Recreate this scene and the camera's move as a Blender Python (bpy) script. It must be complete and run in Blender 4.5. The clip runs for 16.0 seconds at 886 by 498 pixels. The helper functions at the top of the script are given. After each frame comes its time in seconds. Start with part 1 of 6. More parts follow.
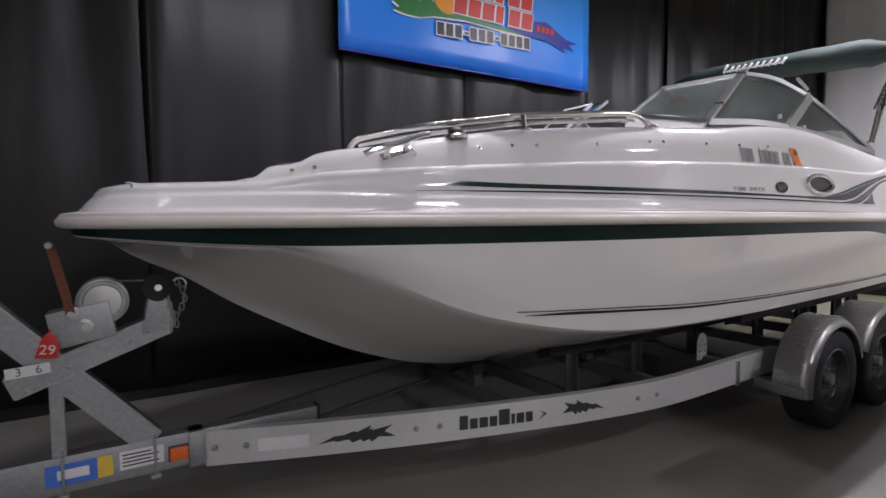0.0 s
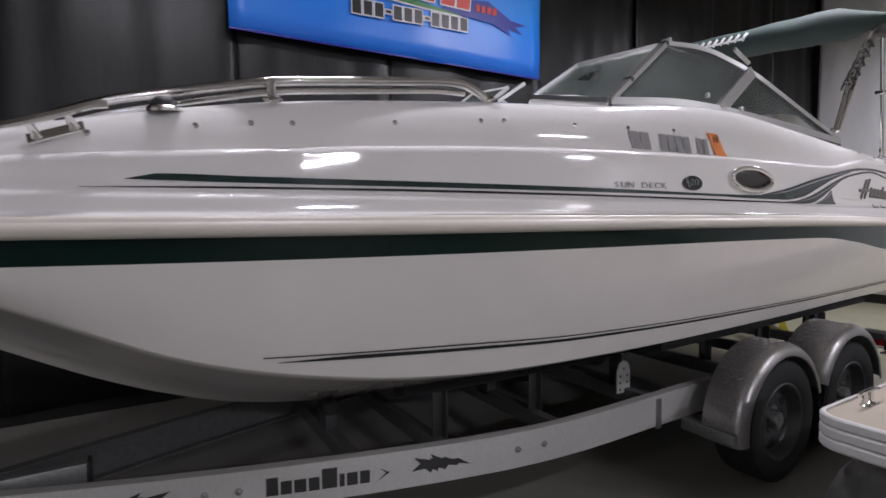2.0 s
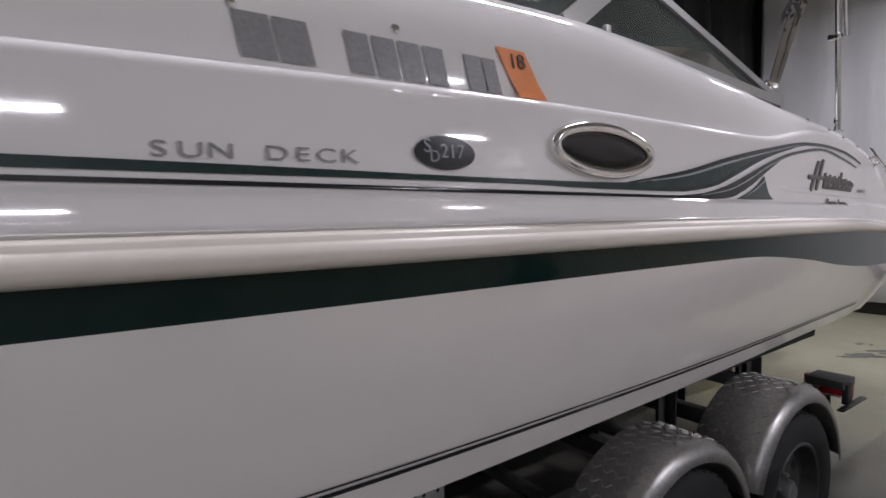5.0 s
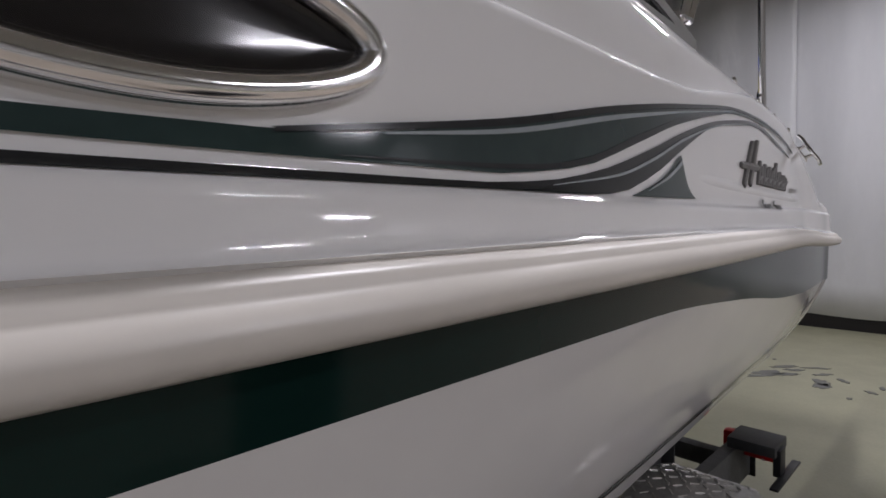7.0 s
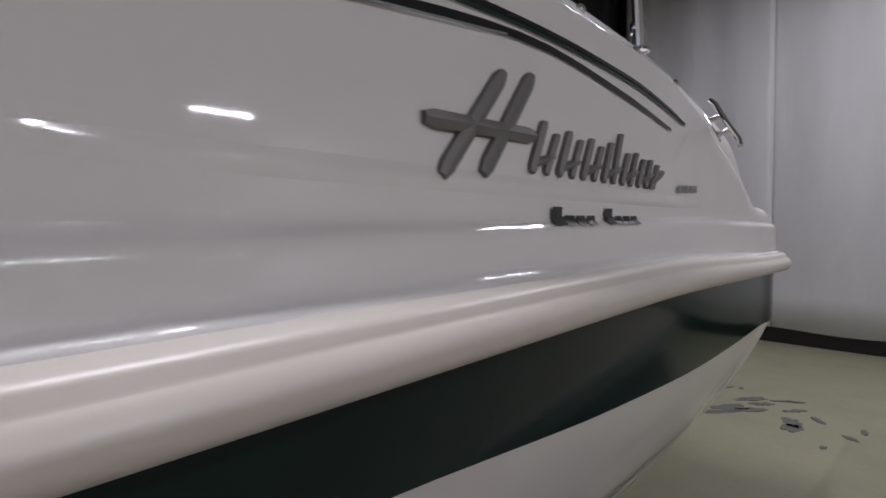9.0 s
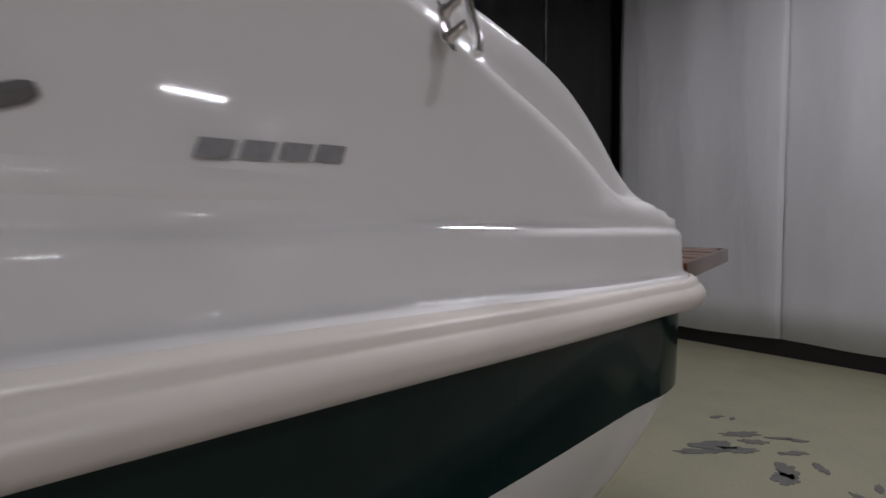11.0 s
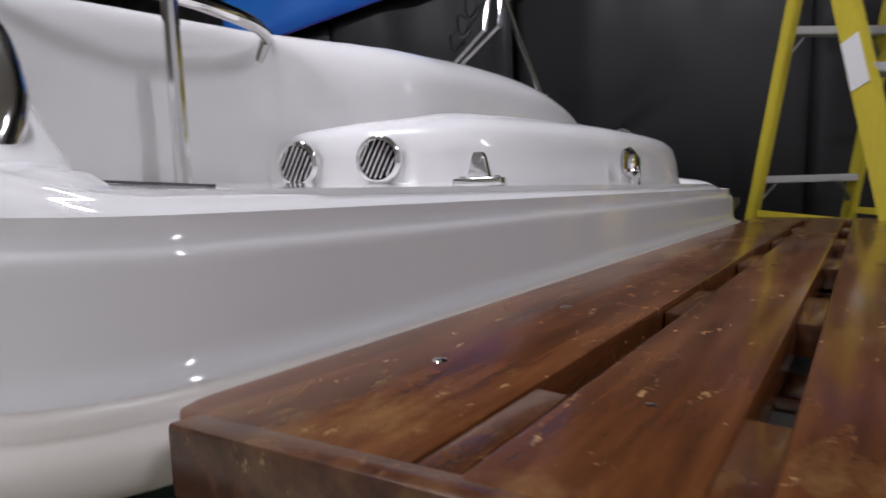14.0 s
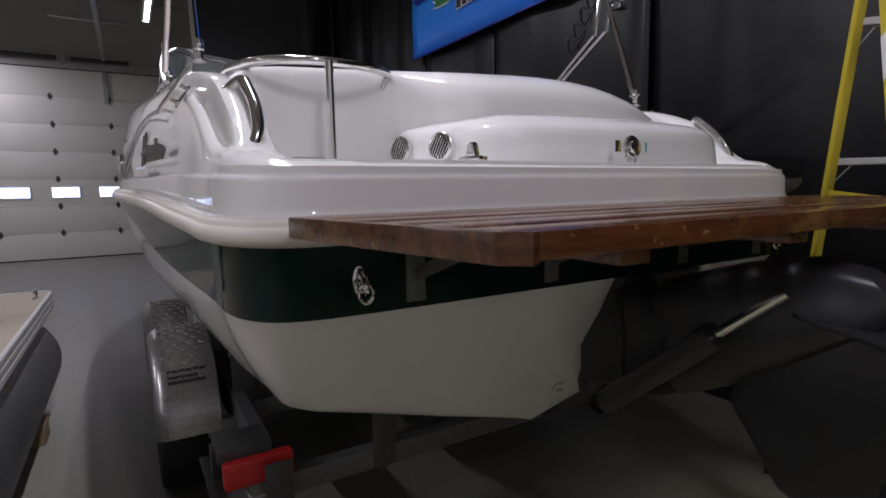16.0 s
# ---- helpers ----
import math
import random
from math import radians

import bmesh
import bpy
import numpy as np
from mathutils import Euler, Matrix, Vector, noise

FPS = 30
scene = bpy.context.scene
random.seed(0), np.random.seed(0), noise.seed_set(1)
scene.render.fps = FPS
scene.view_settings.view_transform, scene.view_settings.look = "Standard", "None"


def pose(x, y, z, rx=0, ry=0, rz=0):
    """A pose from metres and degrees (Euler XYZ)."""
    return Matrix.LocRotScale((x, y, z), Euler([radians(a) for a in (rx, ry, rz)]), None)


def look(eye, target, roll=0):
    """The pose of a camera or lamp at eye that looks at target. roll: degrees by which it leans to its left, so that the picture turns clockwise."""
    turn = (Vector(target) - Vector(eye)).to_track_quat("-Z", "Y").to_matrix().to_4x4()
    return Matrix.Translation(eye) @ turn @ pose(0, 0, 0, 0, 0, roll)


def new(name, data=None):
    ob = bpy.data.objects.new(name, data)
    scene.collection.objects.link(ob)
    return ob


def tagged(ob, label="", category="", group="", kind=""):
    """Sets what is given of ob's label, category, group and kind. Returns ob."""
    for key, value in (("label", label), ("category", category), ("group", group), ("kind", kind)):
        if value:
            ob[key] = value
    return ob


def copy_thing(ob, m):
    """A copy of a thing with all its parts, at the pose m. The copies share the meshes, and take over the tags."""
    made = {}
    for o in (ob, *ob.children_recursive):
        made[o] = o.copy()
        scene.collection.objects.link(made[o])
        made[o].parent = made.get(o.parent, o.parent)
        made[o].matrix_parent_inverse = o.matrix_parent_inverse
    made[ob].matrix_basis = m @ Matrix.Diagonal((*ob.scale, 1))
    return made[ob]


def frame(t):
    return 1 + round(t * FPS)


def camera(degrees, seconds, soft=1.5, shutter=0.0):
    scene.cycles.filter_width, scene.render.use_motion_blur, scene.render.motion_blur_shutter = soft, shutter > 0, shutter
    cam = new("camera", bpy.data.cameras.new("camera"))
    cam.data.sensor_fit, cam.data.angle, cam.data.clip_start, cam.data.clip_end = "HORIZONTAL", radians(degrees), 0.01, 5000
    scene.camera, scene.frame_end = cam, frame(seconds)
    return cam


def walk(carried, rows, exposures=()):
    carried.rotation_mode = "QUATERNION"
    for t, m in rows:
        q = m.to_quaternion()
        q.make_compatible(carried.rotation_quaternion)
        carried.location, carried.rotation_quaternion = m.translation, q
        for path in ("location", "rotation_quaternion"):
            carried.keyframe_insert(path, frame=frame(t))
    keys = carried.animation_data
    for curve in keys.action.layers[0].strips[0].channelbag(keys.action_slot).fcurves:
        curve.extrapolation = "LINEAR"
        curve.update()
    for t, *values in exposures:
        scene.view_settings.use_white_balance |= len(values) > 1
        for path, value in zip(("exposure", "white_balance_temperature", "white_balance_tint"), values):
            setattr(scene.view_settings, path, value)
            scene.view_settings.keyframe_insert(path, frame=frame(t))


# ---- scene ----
cam = camera(80.4, 16.0, soft=1.6, shutter=0.3)
# seconds, eye, target, roll
PATH = [
    (0.0, (-0.345, -2.665, 1.429), (0.716, -0.974, 1.312), -0.42),
    (0.5, (-0.099, -2.648, 1.418), (0.950, -0.949, 1.301), -0.42),
    (1.0, (0.168, -2.618, 1.431), (1.210, -0.915, 1.314), -0.44),
    (1.5, (0.426, -2.605, 1.439), (1.463, -0.898, 1.323), -0.40),
    (2.0, (0.705, -2.582, 1.444), (1.729, -0.868, 1.327), -0.47),
    (2.5, (0.937, -2.506, 1.426), (1.960, -0.790, 1.319), -0.59),
    (3.0, (1.167, -2.369, 1.458), (2.210, -0.666, 1.345), -0.59),
    (3.5, (1.412, -2.290, 1.451), (2.474, -0.599, 1.340), -0.68),
    (4.0, (1.701, -2.220, 1.475), (2.771, -0.534, 1.352), -0.58),
    (4.2, (1.802, -2.182, 1.470), (2.880, -0.502, 1.347), -0.72),
    (6.3, (2.816, -1.657, 1.483), (4.114, -0.142, 1.350), -0.75),
    (6.5, (2.903, -1.607, 1.484), (4.230, -0.117, 1.359), -0.80),
    (7.0, (3.130, -1.555, 1.476), (4.504, -0.106, 1.364), -1.30),
    (7.5, (3.395, -1.549, 1.485), (4.776, -0.107, 1.378), -1.60),
    (8.0, (3.655, -1.523, 1.489), (5.036, -0.081, 1.393), -1.95),
    (8.5, (3.933, -1.497, 1.506), (5.315, -0.055, 1.402), -1.55),
    (9.0, (4.224, -1.491, 1.500), (5.605, -0.050, 1.382), -1.0),
    (9.2, (4.311, -1.490, 1.500), (5.694, -0.051, 1.368), -0.80),
    (11.3, (5.363, -1.452, 1.500), (6.626, 0.092, 1.353), -0.80),
    (11.6, (5.581, -1.408, 1.499), (6.744, 0.212, 1.337), -0.60),
    (12.0, (5.905, -1.320, 1.495), (6.854, 0.430, 1.301), -0.50),
    (12.3, (6.065, -1.268, 1.500), (6.796, 0.584, 1.313), -1.00),
    (12.5, (6.178, -1.235, 1.508), (6.690, 0.688, 1.309), -1.80),
    (13.0, (6.349, -1.140, 1.498), (6.355, 0.850, 1.292), -2.10),
    (13.5, (6.449, -1.065, 1.484), (5.796, 0.815, 1.279), -1.80),
    (14.0, (6.600, -1.048, 1.480), (5.356, 0.504, 1.277), -1.80),
    (14.5, (6.778, -1.163, 1.515), (5.198, 0.043, 1.296), -1.20),
    (15.0, (6.992, -1.252, 1.538), (5.299, -0.210, 1.319), -0.80),
    (15.5, (7.180, -1.213, 1.505), (5.484, -0.179, 1.270), -0.90),
    (16.0, (7.297, -1.189, 1.427), (5.591, -0.171, 1.192), -0.90),
]
EXPOSURES = [
    (0, 0.52, 6420, 13), (2, 0.40, 6420, 13), (3.5, 0.32, 6410, 13), (4.2, 0.26, 6400, 13), (6.3, 0.02, 6400, 12), (7, -0.10, 6420, 11), (9, -0.42, 6450, 11), (11.3, -0.74, 6480, 11),
    (12, -0.96, 6480, 10), (12.5, -0.50, 6450, 10), (13, -0.20, 6350, 10), (13.5, -0.08, 6320, 10), (14, -0.18, 6320, 11), (14.5, -0.42, 6380, 13), (15, -0.58, 6390, 14), (16, -0.32, 6390, 14),
]
walk(cam, [(t, look(*p)) for t, *p in PATH], EXPOSURES)
world = bpy.data.worlds.new("world")
scene.world = world
world.use_nodes = True
world.node_tree.nodes["Background"].inputs[0].default_value = (0.75, 0.85, 1.0, 1)
world.node_tree.nodes["Background"].inputs[1].default_value = 0.6
# ceiling lamps: place and power; last two are unseen, added to lift door and boat side
LAMPS = [(-2.7, -0.7, 4.0), (1.2, -0.7, 38.0), (5.1, -0.7, 86.0), (9.0, -0.7, 56.0), (1.0, -9.5, 220.0), (9.7, -9.5, 90.0), (-5.2, -3.8, 55.0), (6.0, -5.5, 95.0)]
# ---- materials ----
def nodes_of(name):
    m = bpy.data.materials.new(name)
    m.use_nodes = True
    nt = m.node_tree
    return m, nt, nt.nodes["Principled BSDF"]


def coords(nt, scale=(1, 1, 1)):
    tc = nt.nodes.new("ShaderNodeTexCoord")
    mp = nt.nodes.new("ShaderNodeMapping")
    mp.inputs["Scale"].default_value = scale
    nt.links.new(tc.outputs["Object"], mp.inputs["Vector"])
    return mp.outputs["Vector"]


def noise_node(nt, vec, scale, detail=4.0, rough=0.55):
    n = nt.nodes.new("ShaderNodeTexNoise")
    n.inputs["Scale"].default_value, n.inputs["Detail"].default_value, n.inputs["Roughness"].default_value = scale, detail, rough
    nt.links.new(vec, n.inputs["Vector"])
    return n.outputs["Fac"]


def ramp(nt, fac, stops):
    r = nt.nodes.new("ShaderNodeValToRGB")
    while len(r.color_ramp.elements) < len(stops):
        r.color_ramp.elements.new(0.5)
    for e, (p, c) in zip(r.color_ramp.elements, stops):
        e.position, e.color = p, (*c, 1)
    nt.links.new(fac, r.inputs["Fac"])
    return r.outputs["Color"]


def mix(nt, fac, a, b, blend="MIX"):
    m = nt.nodes.new("ShaderNodeMix")
    m.data_type, m.blend_type = "RGBA", blend
    for k, v in ((0, fac), (6, a), (7, b)):
        if isinstance(v, (int, float)):
            m.inputs[k].default_value = v
        elif isinstance(v, tuple):
            m.inputs[k].default_value = (*v, 1)
        else:
            nt.links.new(v, m.inputs[k])
    return m.outputs[2]


def bump(nt, b, height, strength, distance=0.01):
    n = nt.nodes.new("ShaderNodeBump")
    n.inputs["Strength"].default_value, n.inputs["Distance"].default_value = strength, distance
    nt.links.new(height, n.inputs["Height"])
    nt.links.new(n.outputs["Normal"], b.inputs["Normal"])


def shade(c, k):
    return tuple(min(1, v * k) for v in c)


def mat(name, c, rough=0.5, metal=0.0, grain=40.0, big=1.5, vary=0.15, bumps=0.0, rvary=0.15, stretch=(1, 1, 1), coat=0.0, spec=0.5):
    """A surface with variation at two scales in colour and roughness and, where asked for, fine relief."""
    m, nt, b = nodes_of(name)
    vec = coords(nt, stretch)
    fine, wide = noise_node(nt, vec, grain), noise_node(nt, vec, big, 3)
    col = mix(nt, wide, shade(c, 1 - vary), shade(c, 1 + vary))
    col = mix(nt, 0.5, col, ramp(nt, fine, [(0.3, shade(c, 1 - vary)), (0.7, shade(c, 1 + vary))]))
    nt.links.new(col, b.inputs["Base Color"])
    mr = nt.nodes.new("ShaderNodeMapRange")
    mr.inputs["To Min"].default_value, mr.inputs["To Max"].default_value = max(0.02, rough * (1 - rvary)), min(1, rough * (1 + rvary))
    nt.links.new(wide, mr.inputs["Value"])
    nt.links.new(mr.outputs["Result"], b.inputs["Roughness"])
    b.inputs["Metallic"].default_value = metal
    b.inputs["Coat Weight"].default_value = coat
    b.inputs["Specular IOR Level"].default_value = spec
    if bumps:
        bump(nt, b, fine, bumps, 0.002)
    return m


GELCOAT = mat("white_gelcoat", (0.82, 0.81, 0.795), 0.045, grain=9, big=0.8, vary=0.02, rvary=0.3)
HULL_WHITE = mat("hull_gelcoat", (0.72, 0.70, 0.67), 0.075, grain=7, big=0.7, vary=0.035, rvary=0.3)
GREEN = mat("green_gelcoat", (0.005, 0.018, 0.015), 0.10, grain=14, big=1.2, vary=0.2, spec=0.16)
VINYL = mat("cream_vinyl", (0.64, 0.60, 0.54), 0.36, grain=30, big=2, vary=0.03)
CHROME = mat("polished_steel", (0.80, 0.79, 0.78), 0.10, 1.0, grain=60, big=6, vary=0.06, rvary=0.5)
BRUSHED = mat("aluminium", (0.50, 0.50, 0.49), 0.38, 1.0, grain=120, big=5, vary=0.12, rvary=0.3, stretch=(1, 4, 4))
GALV = mat("galvanised_steel", (0.36, 0.37, 0.37), 0.45, 0.85, grain=55, big=4, vary=0.22, rvary=0.3, bumps=0.1)
WHITE_STEEL = mat("painted_channel", (0.60, 0.60, 0.58), 0.42, 0.35, grain=70, big=3, vary=0.10, rvary=0.3)
RUBBER = mat("tyre_rubber", (0.018, 0.018, 0.019), 0.75, grain=60, big=6, vary=0.25, bumps=0.15)
DARK_STEEL = mat("grey_wheel_paint", (0.075, 0.075, 0.075), 0.5, 0.4, grain=50, big=8, vary=0.2)
BLACK_PLASTIC = mat("black_plastic", (0.02, 0.02, 0.022), 0.4, grain=70, big=6, vary=0.2, bumps=0.08)
DRIVE_BLACK = mat("drive_black_paint", (0.034, 0.034, 0.036), 0.32, 0.1, grain=50, big=5, vary=0.2, bumps=0.05)
PORT_BLACK = mat("glossy_black_plastic", (0.012, 0.011, 0.011), 0.12, grain=70, big=6, vary=0.2)
CARPET = mat("bunk_carpet", (0.012, 0.012, 0.013), 0.95, grain=300, big=12, vary=0.3, bumps=0.5)
CANVAS = mat("dark_green_canvas", (0.018, 0.034, 0.030), 0.8, grain=220, big=5, vary=0.2, bumps=0.3)
STRIPE_DARK = mat("charcoal_stripe_film", (0.022, 0.023, 0.024), 0.16, grain=40, big=5, vary=0.12, spec=0.3)
STRIPE_GREEN = mat("grey_green_film", (0.028, 0.046, 0.044), 0.09, grain=25, big=3, vary=0.3, spec=0.3)
STRIPE_LIGHT = mat("silver_stripe_film", (0.30, 0.33, 0.34), 0.25, grain=30, big=4, vary=0.15)
EMBLEM = mat("pewter_emblem", (0.17, 0.165, 0.16), 0.5, 0.25, grain=80, big=8, vary=0.15)
FADED_INK = mat("faded_grey_film", (0.26, 0.26, 0.265), 0.45, grain=130, big=12, vary=0.3)
DARK_INK = mat("dark_print", (0.03, 0.03, 0.03), 0.45, grain=60, big=8, vary=0.2)
ORANGE = mat("orange_sticker", (0.85, 0.25, 0.05), 0.4, grain=60, big=6, vary=0.1)
AMBER = mat("amber_lens", (0.75, 0.14, 0.02), 0.2, grain=40, big=8, vary=0.15, coat=0.3)
RED = mat("red_plastic", (0.55, 0.02, 0.02), 0.3, grain=40, big=8, vary=0.15)
BLUE_STICKER = mat("blue_sticker", (0.06, 0.16, 0.55), 0.4, grain=40, big=8, vary=0.15)
YELLOW_STICKER = mat("yellow_sticker", (0.70, 0.48, 0.06), 0.4, grain=40, big=8, vary=0.15)
WHITE_STICKER = mat("white_sticker", (0.72, 0.72, 0.70), 0.45, grain=40, big=8, vary=0.05)
FIBREGLASS = mat("yellow_fibreglass", (0.55, 0.45, 0.035), 0.42, grain=90, big=4, vary=0.14, stretch=(1, 1, 0.15))
BLUE_CAP = mat("blue_ladder_cap", (0.02, 0.07, 0.50), 0.4, grain=60, big=6, vary=0.15)
DOOR_PAINT = mat("cream_door_paint", (0.66, 0.64, 0.60), 0.5, grain=40, big=1.0, vary=0.05, rvary=0.2)
WALL_PAINT = mat("grey_wall_paint", (0.42, 0.41, 0.39), 0.8, grain=30, big=0.6, vary=0.08)
CEILING_PAINT = mat("ceiling_panel", (0.40, 0.38, 0.35), 0.8, grain=20, big=0.5, vary=0.08)
BASE_BLACK = mat("dark_base_board", (0.012, 0.010, 0.010), 0.6, grain=40, big=3, vary=0.3)
PONTOON_DECK = mat("tan_deck_carpet", (0.38, 0.33, 0.27), 0.9, grain=250, big=4, vary=0.15, bumps=0.4)


def curtain_mat(name, c, rough, bumps, spec=0.5):
    m, nt, b = nodes_of(name)
    vec = coords(nt, (1, 1, 0.25))
    wide = noise_node(nt, vec, 2.2, 4)
    col = mix(nt, wide, shade(c, 0.85), shade(c, 1.15))
    nt.links.new(col, b.inputs["Base Color"])
    b.inputs["Roughness"].default_value = rough
    b.inputs["Specular IOR Level"].default_value = spec
    bump(nt, b, noise_node(nt, coords(nt, (1.0, 1.0, 0.3)), 3.5, 3), bumps, 0.03)
    return m


BLACK_CURTAIN = curtain_mat("black_vinyl_curtain", (0.0045, 0.0044, 0.0046), 0.38, 0.3, 0.40)
GREY_CURTAIN = curtain_mat("dark_grey_curtain", (0.045, 0.045, 0.047), 0.7, 0.3)
WHITE_CURTAIN = curtain_mat("white_vinyl_curtain", (0.70, 0.70, 0.71), 0.5, 0.9)


def floor_mat():
    m, nt, b = nodes_of("painted_concrete")
    vec = coords(nt)
    wide, mid, fine = noise_node(nt, vec, 0.35, 3), noise_node(nt, vec, 2.6, 6, 0.65), noise_node(nt, vec, 45, 3)
    col = mix(nt, wide, (0.37, 0.36, 0.235), (0.45, 0.435, 0.285))
    col = mix(nt, ramp(nt, mid, [(0.35, (0, 0, 0)), (0.75, (0.6, 0.6, 0.6))]), col, (0.33, 0.32, 0.225))
    col = mix(nt, ramp(nt, noise_node(nt, vec, 1.1, 8, 0.7), [(0.66, (0, 0, 0)), (0.72, (0.7, 0.7, 0.7))]), col, (0.20, 0.20, 0.18))
    # the olive tone ends in a ragged line; a darker grey tone lies beyond it
    sep = nt.nodes.new("ShaderNodeSeparateXYZ")
    nt.links.new(vec, sep.inputs[0])
    edge = nt.nodes.new("ShaderNodeMath")
    edge.operation = "MULTIPLY_ADD"
    edge.inputs[1].default_value = 2.4
    nt.links.new(noise_node(nt, vec, 0.8, 6, 0.6), edge.inputs[0])
    nt.links.new(sep.outputs[0], edge.inputs[2])
    span = nt.nodes.new("ShaderNodeMapRange")
    span.inputs["From Min"].default_value, span.inputs["From Max"].default_value = 6.4, 7.6
    nt.links.new(edge.outputs[0], span.inputs["Value"])
    bare = mix(nt, mid, (0.19, 0.185, 0.165), (0.27, 0.26, 0.23))
    col = mix(nt, span.outputs["Result"], bare, col)
    col = mix(nt, 0.12, col, ramp(nt, fine, [(0.3, (0.15, 0.15, 0.13)), (0.7, (0.4, 0.4, 0.33))]))
    nt.links.new(col, b.inputs["Base Color"])
    mr = nt.nodes.new("ShaderNodeMapRange")
    mr.inputs["To Min"].default_value, mr.inputs["To Max"].default_value = 0.22, 0.5
    nt.links.new(mid, mr.inputs["Value"])
    nt.links.new(mr.outputs["Result"], b.inputs["Roughness"])
    bump(nt, b, fine, 0.12, 0.002)
    return m


FLOOR = floor_mat()
STAIN = mat("bare_concrete_stain", (0.17, 0.17, 0.155), 0.6, grain=60, big=9, vary=0.2)


def wood_mat():
    """Varnished teak: long grain, worn blond patches and scratches, a tone for each board."""
    m, nt, b = nodes_of("varnished_teak")
    info = nt.nodes.new("ShaderNodeObjectInfo")
    vec = coords(nt, (9, 1.0, 9))
    grain = noise_node(nt, vec, 6, 6, 0.6)
    col = ramp(nt, grain, [(0.25, (0.034, 0.013, 0.005)), (0.5, (0.092, 0.034, 0.012)), (0.75, (0.150, 0.062, 0.021))])
    worn = ramp(nt, noise_node(nt, coords(nt, (2.2, 1, 2)), 3.2, 7, 0.7), [(0.53, (0, 0, 0)), (0.68, (0.75, 0.75, 0.75))])
    col = mix(nt, worn, col, (0.25, 0.155, 0.056))
    scr = ramp(nt, noise_node(nt, coords(nt, (5, 2.5, 5)), 16, 8, 0.75), [(0.61, (0, 0, 0)), (0.66, (0.75, 0.75, 0.75))])
    col = mix(nt, scr, col, (0.42, 0.28, 0.13))
    tone = ramp(nt, info.outputs["Random"], [(0.0, (0.75, 0.72, 0.70)), (1.0, (1.25, 1.15, 1.05))])
    col = mix(nt, 1.0, col, tone, "MULTIPLY")
    nt.links.new(col, b.inputs["Base Color"])
    mr = nt.nodes.new("ShaderNodeMapRange")
    mr.inputs["To Min"].default_value, mr.inputs["To Max"].default_value = 0.09, 0.38
    nt.links.new(noise_node(nt, coords(nt, (2, 1, 2)), 5, 6), mr.inputs["Value"])
    nt.links.new(mr.outputs["Result"], b.inputs["Roughness"])
    b.inputs["Coat Weight"].default_value, b.inputs["Coat Roughness"].default_value = 0.3, 0.13
    bump(nt, b, grain, 0.25, 0.002)
    return m


TEAK = wood_mat()


def tread_mat():
    """Aluminium tread plate, dull and stained."""
    return mat("tread_plate", (0.36, 0.355, 0.345), 0.36, 0.85, grain=70, big=6, vary=0.3, rvary=0.4, bumps=0.15)


TREAD = tread_mat()
TREAD_LUG = mat("polished_tread_lugs", (0.48, 0.47, 0.46), 0.32, 0.85, grain=90, big=7, vary=0.15, rvary=0.4)


def banner_mat():
    m, nt, b = nodes_of("blue_banner_vinyl")
    vec = coords(nt)
    sep = nt.nodes.new("ShaderNodeSeparateXYZ")
    nt.links.new(vec, sep.inputs[0])
    mr = nt.nodes.new("ShaderNodeMapRange")
    mr.inputs["From Min"].default_value, mr.inputs["From Max"].default_value = 2.95, 4.3
    nt.links.new(sep.outputs["Z"], mr.inputs["Value"])
    col = ramp(nt, mr.outputs["Result"], [(0.0, (0.006, 0.09, 0.60)), (0.35, (0.02, 0.27, 0.90)), (1.0, (0.09, 0.52, 0.97))])
    nt.links.new(mix(nt, noise_node(nt, vec, 1.5, 3), col, shade((0.018, 0.24, 0.88), 0.95)), b.inputs["Base Color"])
    b.inputs["Roughness"].default_value = 0.35
    bump(nt, b, noise_node(nt, vec, 1.3, 2), 0.3, 0.03)
    return m


BANNER = banner_mat()
LEAF = mat("banner_green_print", (0.03, 0.20, 0.05), 0.4, grain=20, big=3, vary=0.15)
SUNSET = mat("banner_orange_print", (0.85, 0.32, 0.02), 0.4, grain=20, big=3, vary=0.1)
BANNER_RED = mat("banner_red_print", (0.62, 0.03, 0.02), 0.4, grain=20, big=3, vary=0.1)
BANNER_NAVY = mat("banner_navy_print", (0.01, 0.02, 0.30), 0.4, grain=20, big=3, vary=0.2)
BANNER_WHITE = mat("banner_white_print", (0.75, 0.75, 0.75), 0.4, grain=20, big=3, vary=0.03)
BANNER_BLACK = mat("banner_black_print", (0.01, 0.01, 0.012), 0.4, grain=20, big=3, vary=0.1)


def glass_mat(name, c, rough=0.02):
    m, nt, b = nodes_of(name)
    b.inputs["Base Color"].default_value = (*c, 1)
    b.inputs["Roughness"].default_value = rough
    b.inputs["Transmission Weight"].default_value = 1.0
    b.inputs["IOR"].default_value = 1.45
    return m


